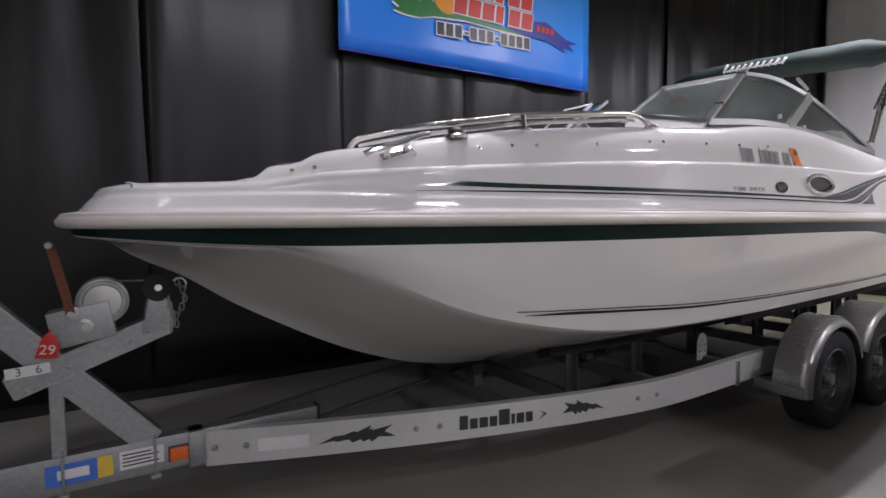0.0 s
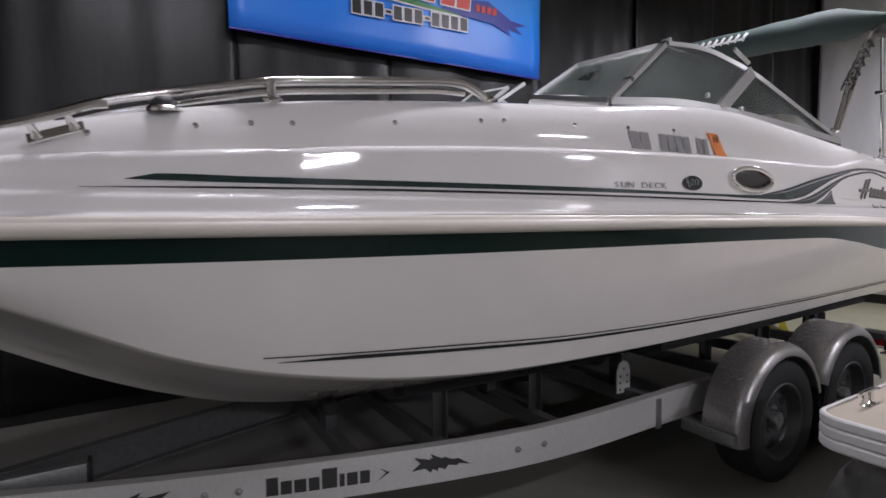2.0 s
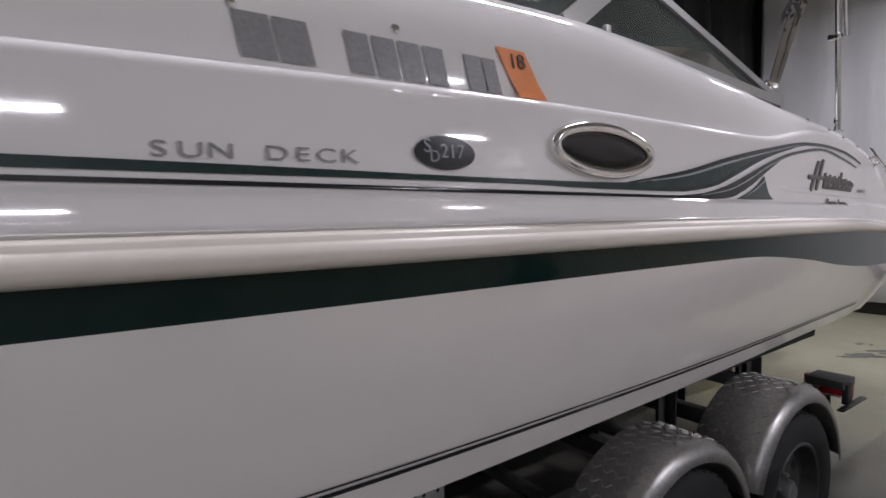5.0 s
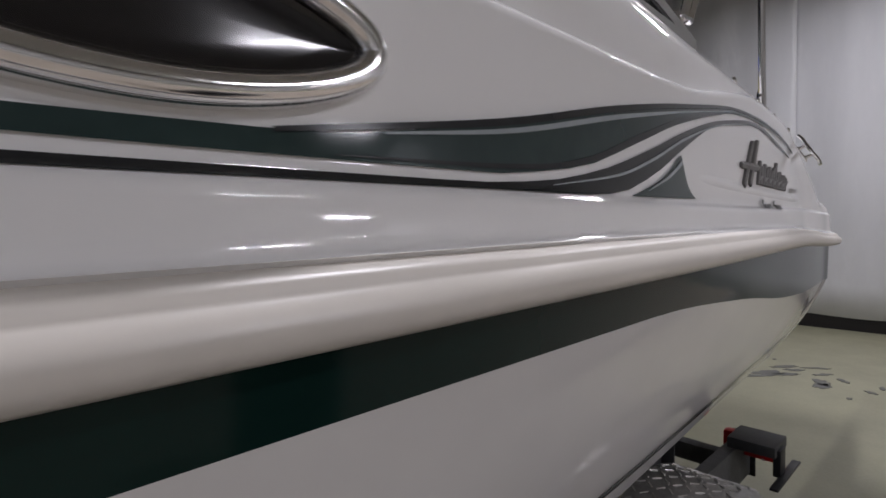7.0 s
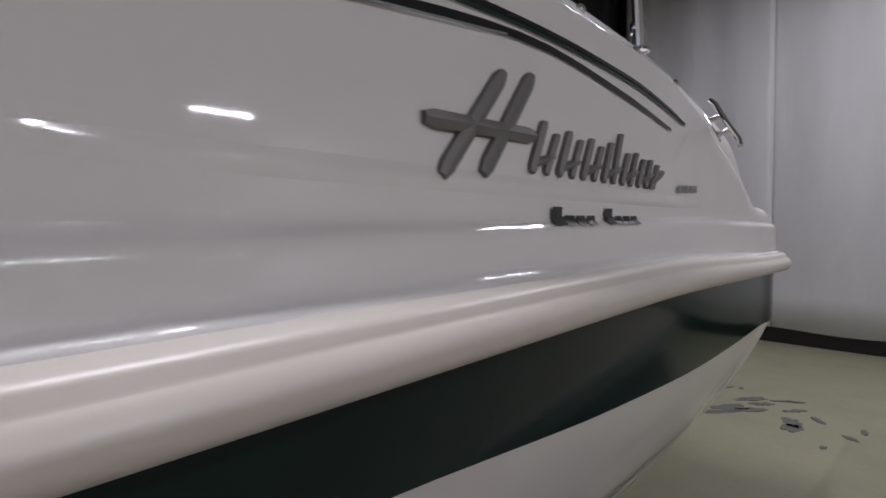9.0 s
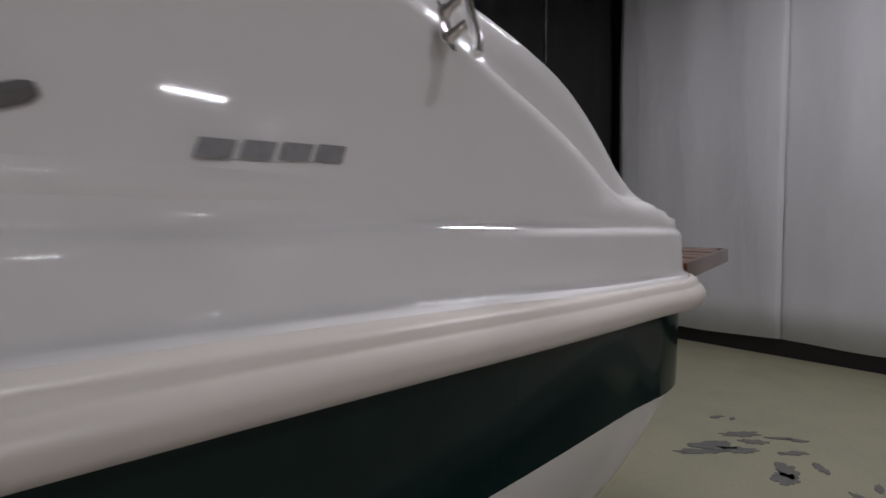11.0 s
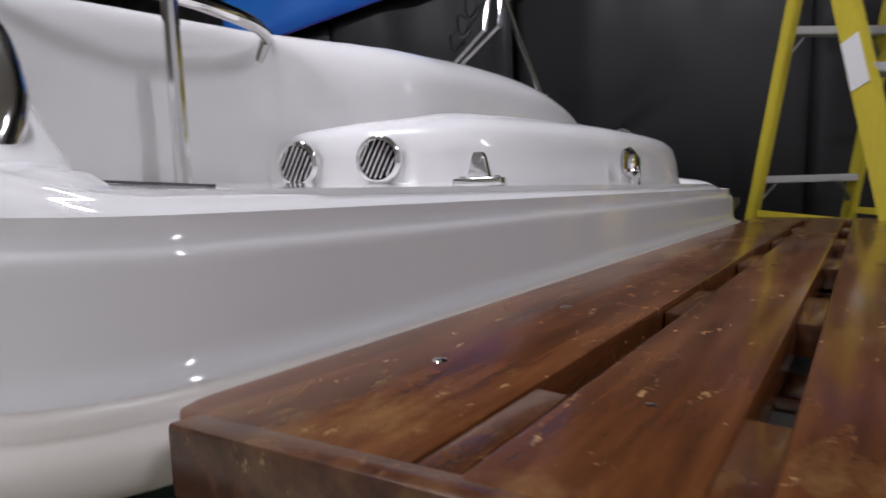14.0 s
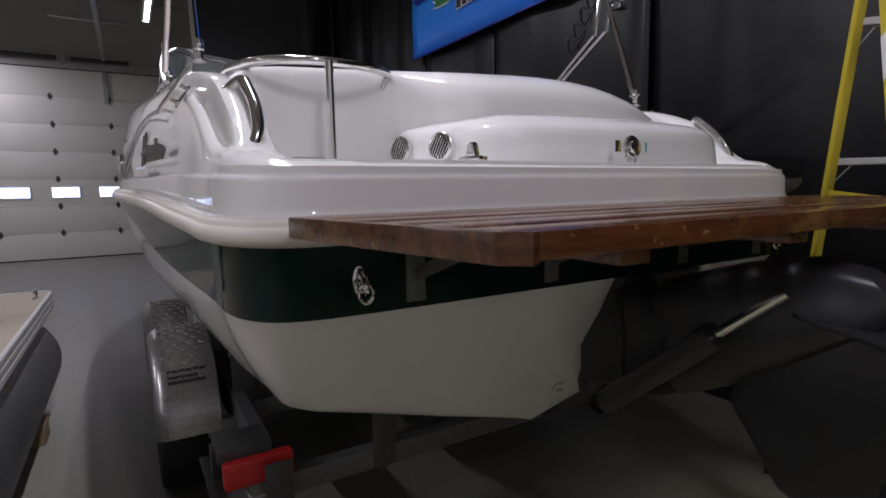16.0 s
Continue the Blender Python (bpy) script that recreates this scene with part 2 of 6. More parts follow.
def tinted_glass():
    """Thin smoked glass: a plain tint with a gloss on top and a dusty haze that paints in reflected hall light."""
    m, nt, b = nodes_of("smoked_glass")
    nt.nodes.remove(b)
    clear, gloss, both, fres, haze, film_ = (nt.nodes.new("ShaderNode" + k) for k in ("BsdfTransparent", "BsdfGlossy", "MixShader", "Fresnel", "BsdfDiffuse", "MixShader"))
    haze.inputs[0].default_value = (0.42, 0.47, 0.45, 1)
    nt.links.new(ramp(nt, noise_node(nt, coords(nt), 2.5, 5), [(0.3, (0.05, 0.05, 0.05)), (0.75, (0.11, 0.11, 0.11))]), film_.inputs[0])
    clear.inputs[0].default_value = (0.86, 0.91, 0.89, 1)
    gloss.inputs["Roughness"].default_value = 0.03
    fres.inputs[0].default_value = 1.6
    for a, b_ in ((fres.outputs[0], both.inputs[0]), (clear.outputs[0], both.inputs[1]), (gloss.outputs[0], both.inputs[2]), (both.outputs[0], film_.inputs[1]), (haze.outputs[0], film_.inputs[2]), (film_.outputs[0], nt.nodes["Material Output"].inputs[0])):
        nt.links.new(a, b_)
    return m


TINTED = tinted_glass()
CLEAR = glass_mat("clear_glass", (0.9, 0.93, 0.95))


def glow(name, c, power):
    m, nt, b = nodes_of(name)
    b.inputs["Base Color"].default_value = (*c, 1)
    b.inputs["Emission Color"].default_value = (*c, 1)
    b.inputs["Emission Strength"].default_value = power
    return m


LAMP_GLOW = glow("lamp_diffuser", (0.97, 0.96, 1.0), 10.0)
OUTSIDE = glow("daylight_outside", (0.62, 0.72, 1.0), 3.0)
RUST = mat("rusty_crank", (0.16, 0.055, 0.03), 0.7, 0.2, grain=60, big=9, vary=0.35, bumps=0.15)
PALE_TRIM = mat("pale_vinyl_trim", (0.52, 0.52, 0.51), 0.4, grain=40, big=4, vary=0.08)
DULL_LOG = mat("weathered_aluminium", (0.22, 0.22, 0.22), 0.45, 0.8, grain=30, big=2.5, vary=0.25, rvary=0.3)
BUNK_WOOD = mat("plain_timber", (0.25, 0.18, 0.11), 0.8, grain=60, big=5, vary=0.25, stretch=(0.2, 1, 1))
# darker copy of the galvanised steel: shade under the boat put into its colour
SHADY_GALV = mat("shaded_galvanised", (0.15, 0.15, 0.15), 0.6, 0.6, grain=40, big=5, vary=0.25, bumps=0.1)
STEP_ALU = mat("bright_step_aluminium", (0.62, 0.62, 0.61), 0.5, 0.35, grain=80, big=6, vary=0.1)
# ---- helpers of this scene ----
BASES = {}


def mesh_of(name, bm, material, smooth=True, angle=35):
    bmesh.ops.recalc_face_normals(bm, faces=bm.faces)
    if smooth:
        lim = radians(angle)
        for f in bm.faces:
            f.smooth = True
        for e in bm.edges:
            if len(e.link_faces) == 2 and e.calc_face_angle(0) > lim:
                e.smooth = False
    me = bpy.data.meshes.new(name)
    bm.to_mesh(me)
    bm.free()
    me.materials.append(material)
    return me


def thing(name, at, label, category, group="", kind=""):
    ob = new(name)
    ob.location = at
    ob.empty_display_size = 0.1
    BASES[ob.name] = Vector(at)
    return tagged(ob, label, category, group, kind)


def hang(ob, parent):
    ob.parent = parent
    ob.matrix_parent_inverse = Matrix.Translation(-BASES.get(parent.name, Vector((0, 0, 0))))
    return ob


def part(name, bm, material, parent, label="", smooth=True, angle=35):
    """One mesh, built where it stands, as a part of a thing or of a part."""
    ob = new(name, mesh_of(name, bm, material, smooth, angle))
    hang(ob, parent)
    if label:
        ob["label"] = label
    return ob


def again(name, me, m, parent, label=""):
    ob = new(name, me)
    ob.matrix_basis = m
    hang(ob, parent)
    if label:
        ob["label"] = label
    return ob


def solo(name, bm, material, label, category, kind="", smooth=True, group=""):
    return tagged(new(name, mesh_of(name, bm, material, smooth)), label, category, group, kind)


def rise(xs, ys):
    """A smooth curve through a few control points."""
    xs, ys = np.array(xs, float), np.array(ys, float)
    h, d = np.diff(xs), np.diff(ys) / np.diff(xs)
    m = np.zeros(len(xs))
    m[0], m[-1] = d[0], d[-1]
    for i in range(1, len(xs) - 1):
        if d[i - 1] * d[i] > 0:
            a, b = 2 * h[i] + h[i - 1], h[i] + 2 * h[i - 1]
            m[i] = (a + b) / (a / d[i - 1] + b / d[i])

    def f(x):
        x = min(max(x, xs[0]), xs[-1])
        i = min(max(int(np.searchsorted(xs, x)) - 1, 0), len(h) - 1)
        t = (x - xs[i]) / h[i]
        return float((1 + 2 * t) * (1 - t) ** 2 * ys[i] + t * (1 - t) ** 2 * h[i] * m[i] + t * t * (3 - 2 * t) * ys[i + 1] + t * t * (t - 1) * h[i] * m[i + 1])

    return f


def grid(rows, bm=None, closed=False):
    bm = bm or bmesh.new()
    vs = [[bm.verts.new(p) for p in r] for r in rows]
    n = len(vs[0])
    for a, b in zip(vs, vs[1:]):
        for i in range(n if closed else n - 1):
            quad = (a[i], a[(i + 1) % n], b[(i + 1) % n], b[i])
            if len({tuple(round(c, 6) for c in v.co) for v in quad}) > 2:
                bm.faces.new(quad)
    return bm


def weld(bm, d=0.0004):
    bmesh.ops.remove_doubles(bm, verts=bm.verts, dist=d)
    return bm


def block(x0, x1, y0, y1, z0, z1, edge=0.0, bm=None, segs=2):
    made = bmesh.new()
    bmesh.ops.create_cube(made, size=1)
    for v in made.verts:
        v.co = ((x0 + x1) / 2 + v.co.x * (x1 - x0), (y0 + y1) / 2 + v.co.y * (y1 - y0), (z0 + z1) / 2 + v.co.z * (z1 - z0))
    if edge:
        bmesh.ops.bevel(made, geom=made.edges[:], offset=edge, segments=segs, affect="EDGES", profile=0.6)
    return joined(bm, made)


def joined(bm, made):
    if bm is None:
        return made
    me = bpy.data.meshes.new("tmp")
    made.to_mesh(me)
    made.free()
    bm.from_mesh(me)
    bpy.data.meshes.remove(me)
    return bm


def moved(bm, m):
    bm.transform(m)
    return bm


def round_path(points, radius, steps=6):
    """A path of straight pieces with rounded corners."""
    ps = [Vector(p) for p in points]
    out = [ps[0]]
    for a, b, c in zip(ps, ps[1:], ps[2:]):
        u, w = (a - b), (c - b)
        r = min(radius, u.length * 0.45, w.length * 0.45)
        p, q = b + u.normalized() * r, b + w.normalized() * r
        for i in range(steps + 1):
            t = i / steps
            out.append(p * (1 - t) ** 2 + b * 2 * t * (1 - t) + q * t * t)
    out.append(ps[-1])
    return out


def sweep(path, shape, bm=None, caps=True, up=(0, 0, 1), closed=False):
    """A shape in (side, up) carried along a path."""
    ps = [Vector(p) for p in path]
    rows = []
    for i, p in enumerate(ps):
        a, b = ps[max(i - 1, 0)], ps[min(i + 1, len(ps) - 1)]
        t = (b - a).normalized()
        u = Vector(up)
        if abs(t.dot(u)) > 0.98:
            u = Vector((0, 1, 0)) if abs(t.y) < 0.9 else Vector((1, 0, 0))
        s = t.cross(u).normalized()
        u = s.cross(t)
        rows.append([p + s * x + u * z for x, z in shape])
    made = bmesh.new()
    grid(rows, made, closed=True)
    if caps:
        made.verts.ensure_lookup_table()
        n = len(shape)
        made.faces.new(made.verts[:n])
        made.faces.new(made.verts[-n:])
    return joined(bm, made)


def ring_shape(r, n=10, flat=1.0):
    return [(r * math.cos(2 * math.pi * i / n), r * flat * math.sin(2 * math.pi * i / n)) for i in range(n)]


def tube(path, r, bm=None, n=10, caps=True):
    return sweep(path, ring_shape(r, n), bm, caps)


def lathe(profile, bm=None, n=24, m=None):
    """(radius, height) pairs turned round z."""
    made = bmesh.new()
    grid([[(r * math.cos(2 * math.pi * i / n), r * math.sin(2 * math.pi * i / n), h) for i in range(n)] for r, h in profile], made, closed=True)
    weld(made, 1e-5)
    if m is not None:
        made.transform(m)
    return joined(bm, made)


def facing(at, towards, roll=0):
    """A pose whose z points along towards."""
    q = Vector(towards).to_track_quat("Z", "Y")
    return Matrix.Translation(at) @ q.to_matrix().to_4x4() @ pose(0, 0, 0, 0, 0, roll)


def slab(outline, z0, z1, edge=0.0, segs=2, bm=None):
    """A plate from an outline in x, y."""
    made = bmesh.new()
    f = made.faces.new([made.verts.new((x, y, z0)) for x, y in outline])
    r = bmesh.ops.extrude_face_region(made, geom=[f])
    for v in r["geom"]:
        if isinstance(v, bmesh.types.BMVert):
            v.co.z = z1
    bmesh.ops.recalc_face_normals(made, faces=made.faces)
    if edge:
        bmesh.ops.bevel(made, geom=made.edges[:], offset=edge, segments=segs, affect="EDGES", profile=0.6)
    return joined(bm, made)


def mirrored(bm):
    bm.transform(Matrix.Diagonal((1, -1, 1, 1)))
    bmesh.ops.reverse_faces(bm, faces=bm.faces)
    return bm


def letters(name, body, size, m, material, parent=None, depth=0.0006, label=""):
    cu = bpy.data.curves.new(name, "FONT")
    cu.body, cu.size, cu.extrude, cu.align_x, cu.align_y = body, size, depth, "CENTER", "CENTER"
    ob = new(name, cu)
    deps = bpy.context.evaluated_depsgraph_get()
    me = bpy.data.meshes.new_from_object(ob.evaluated_get(deps))
    bpy.data.objects.remove(ob)
    bpy.data.curves.remove(cu)
    me.materials.clear()
    me.materials.append(material)
    return again(name, me, m, parent, label)
# ---- the hall ----
X_WEST, X_EAST, Y_SOUTH, Y_NORTH, Z_TOP = -6.6, 11.3, -12.0, 2.25, 5.6
Z_LAMP = 4.6
solo("floor", block(X_WEST - 0.2, X_EAST + 0.2, Y_SOUTH - 0.2, Y_NORTH + 0.2, -0.2, 0.0), FLOOR, "worn painted concrete floor with bare patches", "floor", "structure", False)
solo("ceiling", block(X_WEST - 0.2, X_EAST + 0.2, Y_SOUTH - 0.2, Y_NORTH + 0.2, Z_TOP, Z_TOP + 0.2), CEILING_PAINT, "dull grey-brown panel ceiling", "ceiling", "structure", False)
solo("wall_north", block(X_WEST, X_EAST, Y_NORTH, Y_NORTH + 0.2, 0, Z_TOP), BASE_BLACK, "dark wall behind the black curtains", "wall", "structure", False)
solo("wall_east", block(X_EAST, X_EAST + 0.2, Y_SOUTH, Y_NORTH, 0, Z_TOP), BASE_BLACK, "dark wall behind the white curtains", "wall", "structure", False)
solo("wall_south", block(X_WEST, X_EAST, Y_SOUTH - 0.2, Y_SOUTH, 0, Z_TOP), WALL_PAINT, "plain grey painted wall of the hall", "wall", "structure", False)


def curtain(name, p0, p1, z0, z1, seams, material, label, seed, depth=0.028):
    """A row of vinyl curtain sheets hanging from p0 to p1, each a part, overlapping at the seams."""
    a, b = Vector((*p0, 0)), Vector((*p1, 0))
    along = (b - a).normalized()
    side = Vector((-along.y, along.x, 0))
    root = thing(name, (*p0, 0), label, "curtain", "", "structure")
    rng = random.Random(seed)
    cuts = [0.0, *seams, (b - a).length]
    for k, (u0, u1) in enumerate(zip(cuts, cuts[1:])):
        ph = [rng.uniform(0, 6.3) for _ in range(5)]
        amp = [rng.uniform(0.5, 1.1) * depth for _ in range(3)]
        rows = []
        nu, nz = max(12, int((u1 - u0) / 0.06)), 14
        for j in range(nz + 1):
            z = z0 + (z1 - z0) * j / nz
            h = j / nz
            row = []
            for i in range(nu + 1):
                u = u0 - 0.02 + (u1 - u0 + 0.04) * i / nu
                w = amp[0] * math.sin(u * 5.2 + ph[0] + 0.5 * math.sin(z * 0.9)) * (0.35 + 0.65 * h)
                w += 0.5 * amp[1] * math.sin(u * 11.7 + ph[1] + z * 0.35) * h + 0.35 * amp[2] * math.sin(u * 21 + ph[2] - z * 0.6) * h * h
                w += 0.010 * math.sin(z * 2.3 + u * 1.7 + ph[3])
                edge = min(i, nu - i) / nu
                w += (0.012 if k % 2 else -0.012) + (0.02 * (0.06 - edge) / 0.06 if edge < 0.06 else 0)
                p = a + along * u + side * w
                row.append((p.x, p.y, z + (0.012 * math.sin(u * 4 + ph[4]) if j == 0 else 0)))
            rows.append(row)
        bm = grid(rows)
        ob = part("curtain_sheet", bm, material, root, angle=80)
        sol = ob.modifiers.new("thickness", "SOLIDIFY")
        sol.thickness, sol.offset = 0.003, 0
    return root


curtain("curtain_north", (-6.4, 2.03), (11.0, 2.06), 0.10, Z_TOP - 0.02, [1.5, 3.1, 4.7, 6.31, 7.90, 9.30, 11.15, 12.80, 14.50, 16.1], BLACK_CURTAIN, "black vinyl curtain sheets hanging along the wall", 3)
curtain("curtain_east", (11.08, 2.0), (11.08, -11.8), 0.17, Z_TOP - 0.02, [1.75, 3.45, 5.2, 6.9, 8.7, 10.4, 12.1], WHITE_CURTAIN, "white vinyl curtain sheets hanging along the wall", 8)
curtain("curtain_west", (-2.75, 1.95), (-2.75, 0.02), 1.4, Z_TOP - 0.02, [], GREY_CURTAIN, "dark grey curtain sheet hanging across the hall", 5, 0.015)
root = thing("baseboard", (2, 2.12, 0), "dark base boards under the curtains", "baseboard", "", "structure")
part("board", block(-6.4, 11.16, 2.10, 2.16, 0, 0.15, 0.004), BASE_BLACK, root)
part("board", block(11.12, 11.18, -11.9, 2.09, 0, 0.20, 0.004), BASE_BLACK, root)


# the wall with the overhead door
def door_wall():
    w = thing("wall_west", (X_WEST, -3, 0), "grey wall around the overhead door", "wall", "", "structure")
    y0, y1, zt = -5.35, 0.45, 4.02
    part("wall_panel", block(X_WEST - 0.25, X_WEST - 0.05, Y_SOUTH, y0, 0, Z_TOP), WALL_PAINT, w)
    part("wall_panel", block(X_WEST - 0.25, X_WEST - 0.05, y1, Y_NORTH, 0, Z_TOP), WALL_PAINT, w)
    part("wall_panel", block(X_WEST - 0.25, X_WEST - 0.05, y0, y1, zt, Z_TOP), WALL_PAINT, w)
    d = thing("door_1", (X_WEST, -2.4, 0), "closed cream sectional overhead door with a row of small windows", "door", "", "structure")
    sec = zt / 7
    windows = [(-4.29, -3.78), (-3.43, -2.92), (-2.57, -2.06), (-1.72, -1.21), (-0.86, -0.35)]
    for k in range(7):
        z0, z1 = k * sec + 0.0015, (k + 1) * sec - 0.0015
        # unseen backing added behind each seam so backdrop glow does not leak through
        part("seam_backing", block(X_WEST - 0.060, X_WEST - 0.052, y0, y1, (k + 1) * sec - 0.03, (k + 1) * sec + 0.03), DOOR_PAINT, d, smooth=False)
        if k == 2:
            bm = None
            cuts = [y0] + [v for w2 in windows for v in w2] + [y1]
            for i in range(0, len(cuts), 2):
                bm = block(X_WEST - 0.05, X_WEST, cuts[i], cuts[i + 1], z0, z1, 0, bm)
            for a, b in windows:
                bm = block(X_WEST - 0.05, X_WEST, a, b, z0, 1.32, 0, bm)
                bm = block(X_WEST - 0.05, X_WEST, a, b, 1.56, z1, 0, bm)
            s = part("door_section", bm, DOOR_PAINT, d, smooth=False)
            for a, b in windows:
                f = None
                for q in ((a - 0.02, a + 0.012, 1.30, 1.58), (b - 0.012, b + 0.02, 1.30, 1.58), (a + 0.012, b - 0.012, 1.30, 1.332), (a + 0.012, b - 0.012, 1.548, 1.58)):
                    f = block(X_WEST - 0.01, X_WEST + 0.012, *q, 0.003, f)
                part("window_frame", f, DOOR_PAINT, s)
                pane = part("pane", block(X_WEST - 0.032, X_WEST - 0.026, a, b, 1.32, 1.56), CLEAR, s, smooth=False)
                pane.visible_shadow = False
        else:
            part("door_section", block(X_WEST - 0.05, X_WEST, y0, y1, z0, z1, 0.003), DOOR_PAINT, d)
    hinge = mesh_of("hinge", slab([(-0.008, -0.075), (0.008, -0.075), (0.048, 0), (0.008, 0.075), (-0.008, 0.075), (-0.048, 0)], 0, 0.012, 0.003), DARK_STEEL)
    for k in range(1, 7):
        for y in (-4.53, -3.48, -2.43, -1.38, -0.33):
            again("hinge", hinge, Matrix.Translation((X_WEST, y, k * sec)) @ pose(0, 0, 0, 90, 0, 90), d)
    part("bottom_seal", block(X_WEST - 0.05, X_WEST + 0.005, y0, y1, 0.0, 0.03, 0.004), BLACK_PLASTIC, d)
    part("top_seal", block(X_WEST - 0.03, X_WEST + 0.015, y0, y1, zt, zt + 0.02, 0.004), BLACK_PLASTIC, d)
    o = thing("door_opener", (X_WEST + 0.1, -1.4, 4.3), "torsion springs, shaft and track of the overhead door", "door gear", "", "structure")
    part("shaft", tube([(X_WEST + 0.12, -5.3, 4.22), (X_WEST + 0.12, 0.4, 4.22)], 0.014), GALV, o)
    for a, b in ((-3.35, -2.25), (-2.0, -0.95)):
        part("spring", tube([(X_WEST + 0.12, a, 4.22), (X_WEST + 0.12, b, 4.22)], 0.042, n=14), BLACK_PLASTIC, o)
    part("bearing", block(X_WEST, X_WEST + 0.17, -2.16, -2.10, 4.14, 4.34, 0.004), GALV, o)
    part("track", block(X_WEST + 0.18, -1.9, -1.45, -1.38, 4.22, 4.30, 0.005), GALV, o)
    part("strut", block(X_WEST + 0.02, X_WEST + 0.05, -1.47, -1.38, 3.35, 4.05, 0.005), GALV, o)
    part("cross_bar", block(-3.85, -3.79, -2.1, -0.9, 4.34, 4.40, 0.004), GALV, o)
    part("hanger", block(-3.85, -3.79, -1.44, -1.39, 4.30, Z_TOP, 0.004), GALV, o)
    solo("backdrop", block(X_WEST - 1.6, X_WEST - 1.58, -8, 3, 0.0, 3.0), OUTSIDE, "pale winter daylight outside the door", "backdrop", "structure", False)
    return d


door_wall()


def ceiling_light():
    g = thing("ceiling_light", (0, 0, Z_TOP), "flat white ceiling lamp with a bright diffuser", "ceiling light", "ceiling lamps")
    f = None
    for q in ((-0.63, 0.63, -0.068, -0.038), (-0.63, 0.63, 0.038, 0.068), (-0.63, -0.60, -0.038, 0.038), (0.60, 0.63, -0.038, 0.038)):
        f = block(*q, Z_LAMP - 0.30, Z_LAMP - 0.22, 0.004, f)
    f = block(-0.63, 0.63, -0.068, 0.068, Z_LAMP - 0.22, Z_LAMP - 0.20, 0.004, f)
    part("housing", f, WHITE_STICKER, g)
    part("diffuser", block(-0.598, 0.598, -0.036, 0.036, Z_LAMP - 0.295, Z_LAMP - 0.27), LAMP_GLOW, g, smooth=False)
    for x in (-0.5, 0.5):
        part("hanger", tube([(x, 0, Z_LAMP - 0.2), (x, 0, Z_TOP)], 0.006), GALV, g)
    return g


first = ceiling_light()
# every copy is labelled as a fixture, the two added fill lamps too
for k, (x, y, watts) in enumerate(LAMPS):
    if k == 0:
        first.location = (x, y, Z_TOP)
    else:
        copy_thing(first, Matrix.Translation((x, y, Z_TOP)))
    lamp = bpy.data.lights.new("lamp", "AREA")
    lamp.shape, lamp.size, lamp.size_y, lamp.energy, lamp.color = "RECTANGLE", 1.15, 0.055, watts, (0.935, 0.915, 1.0)
    new("lamp", lamp).matrix_world = look((x, y, Z_LAMP - 0.31), (x, y + 0.0001, 0))


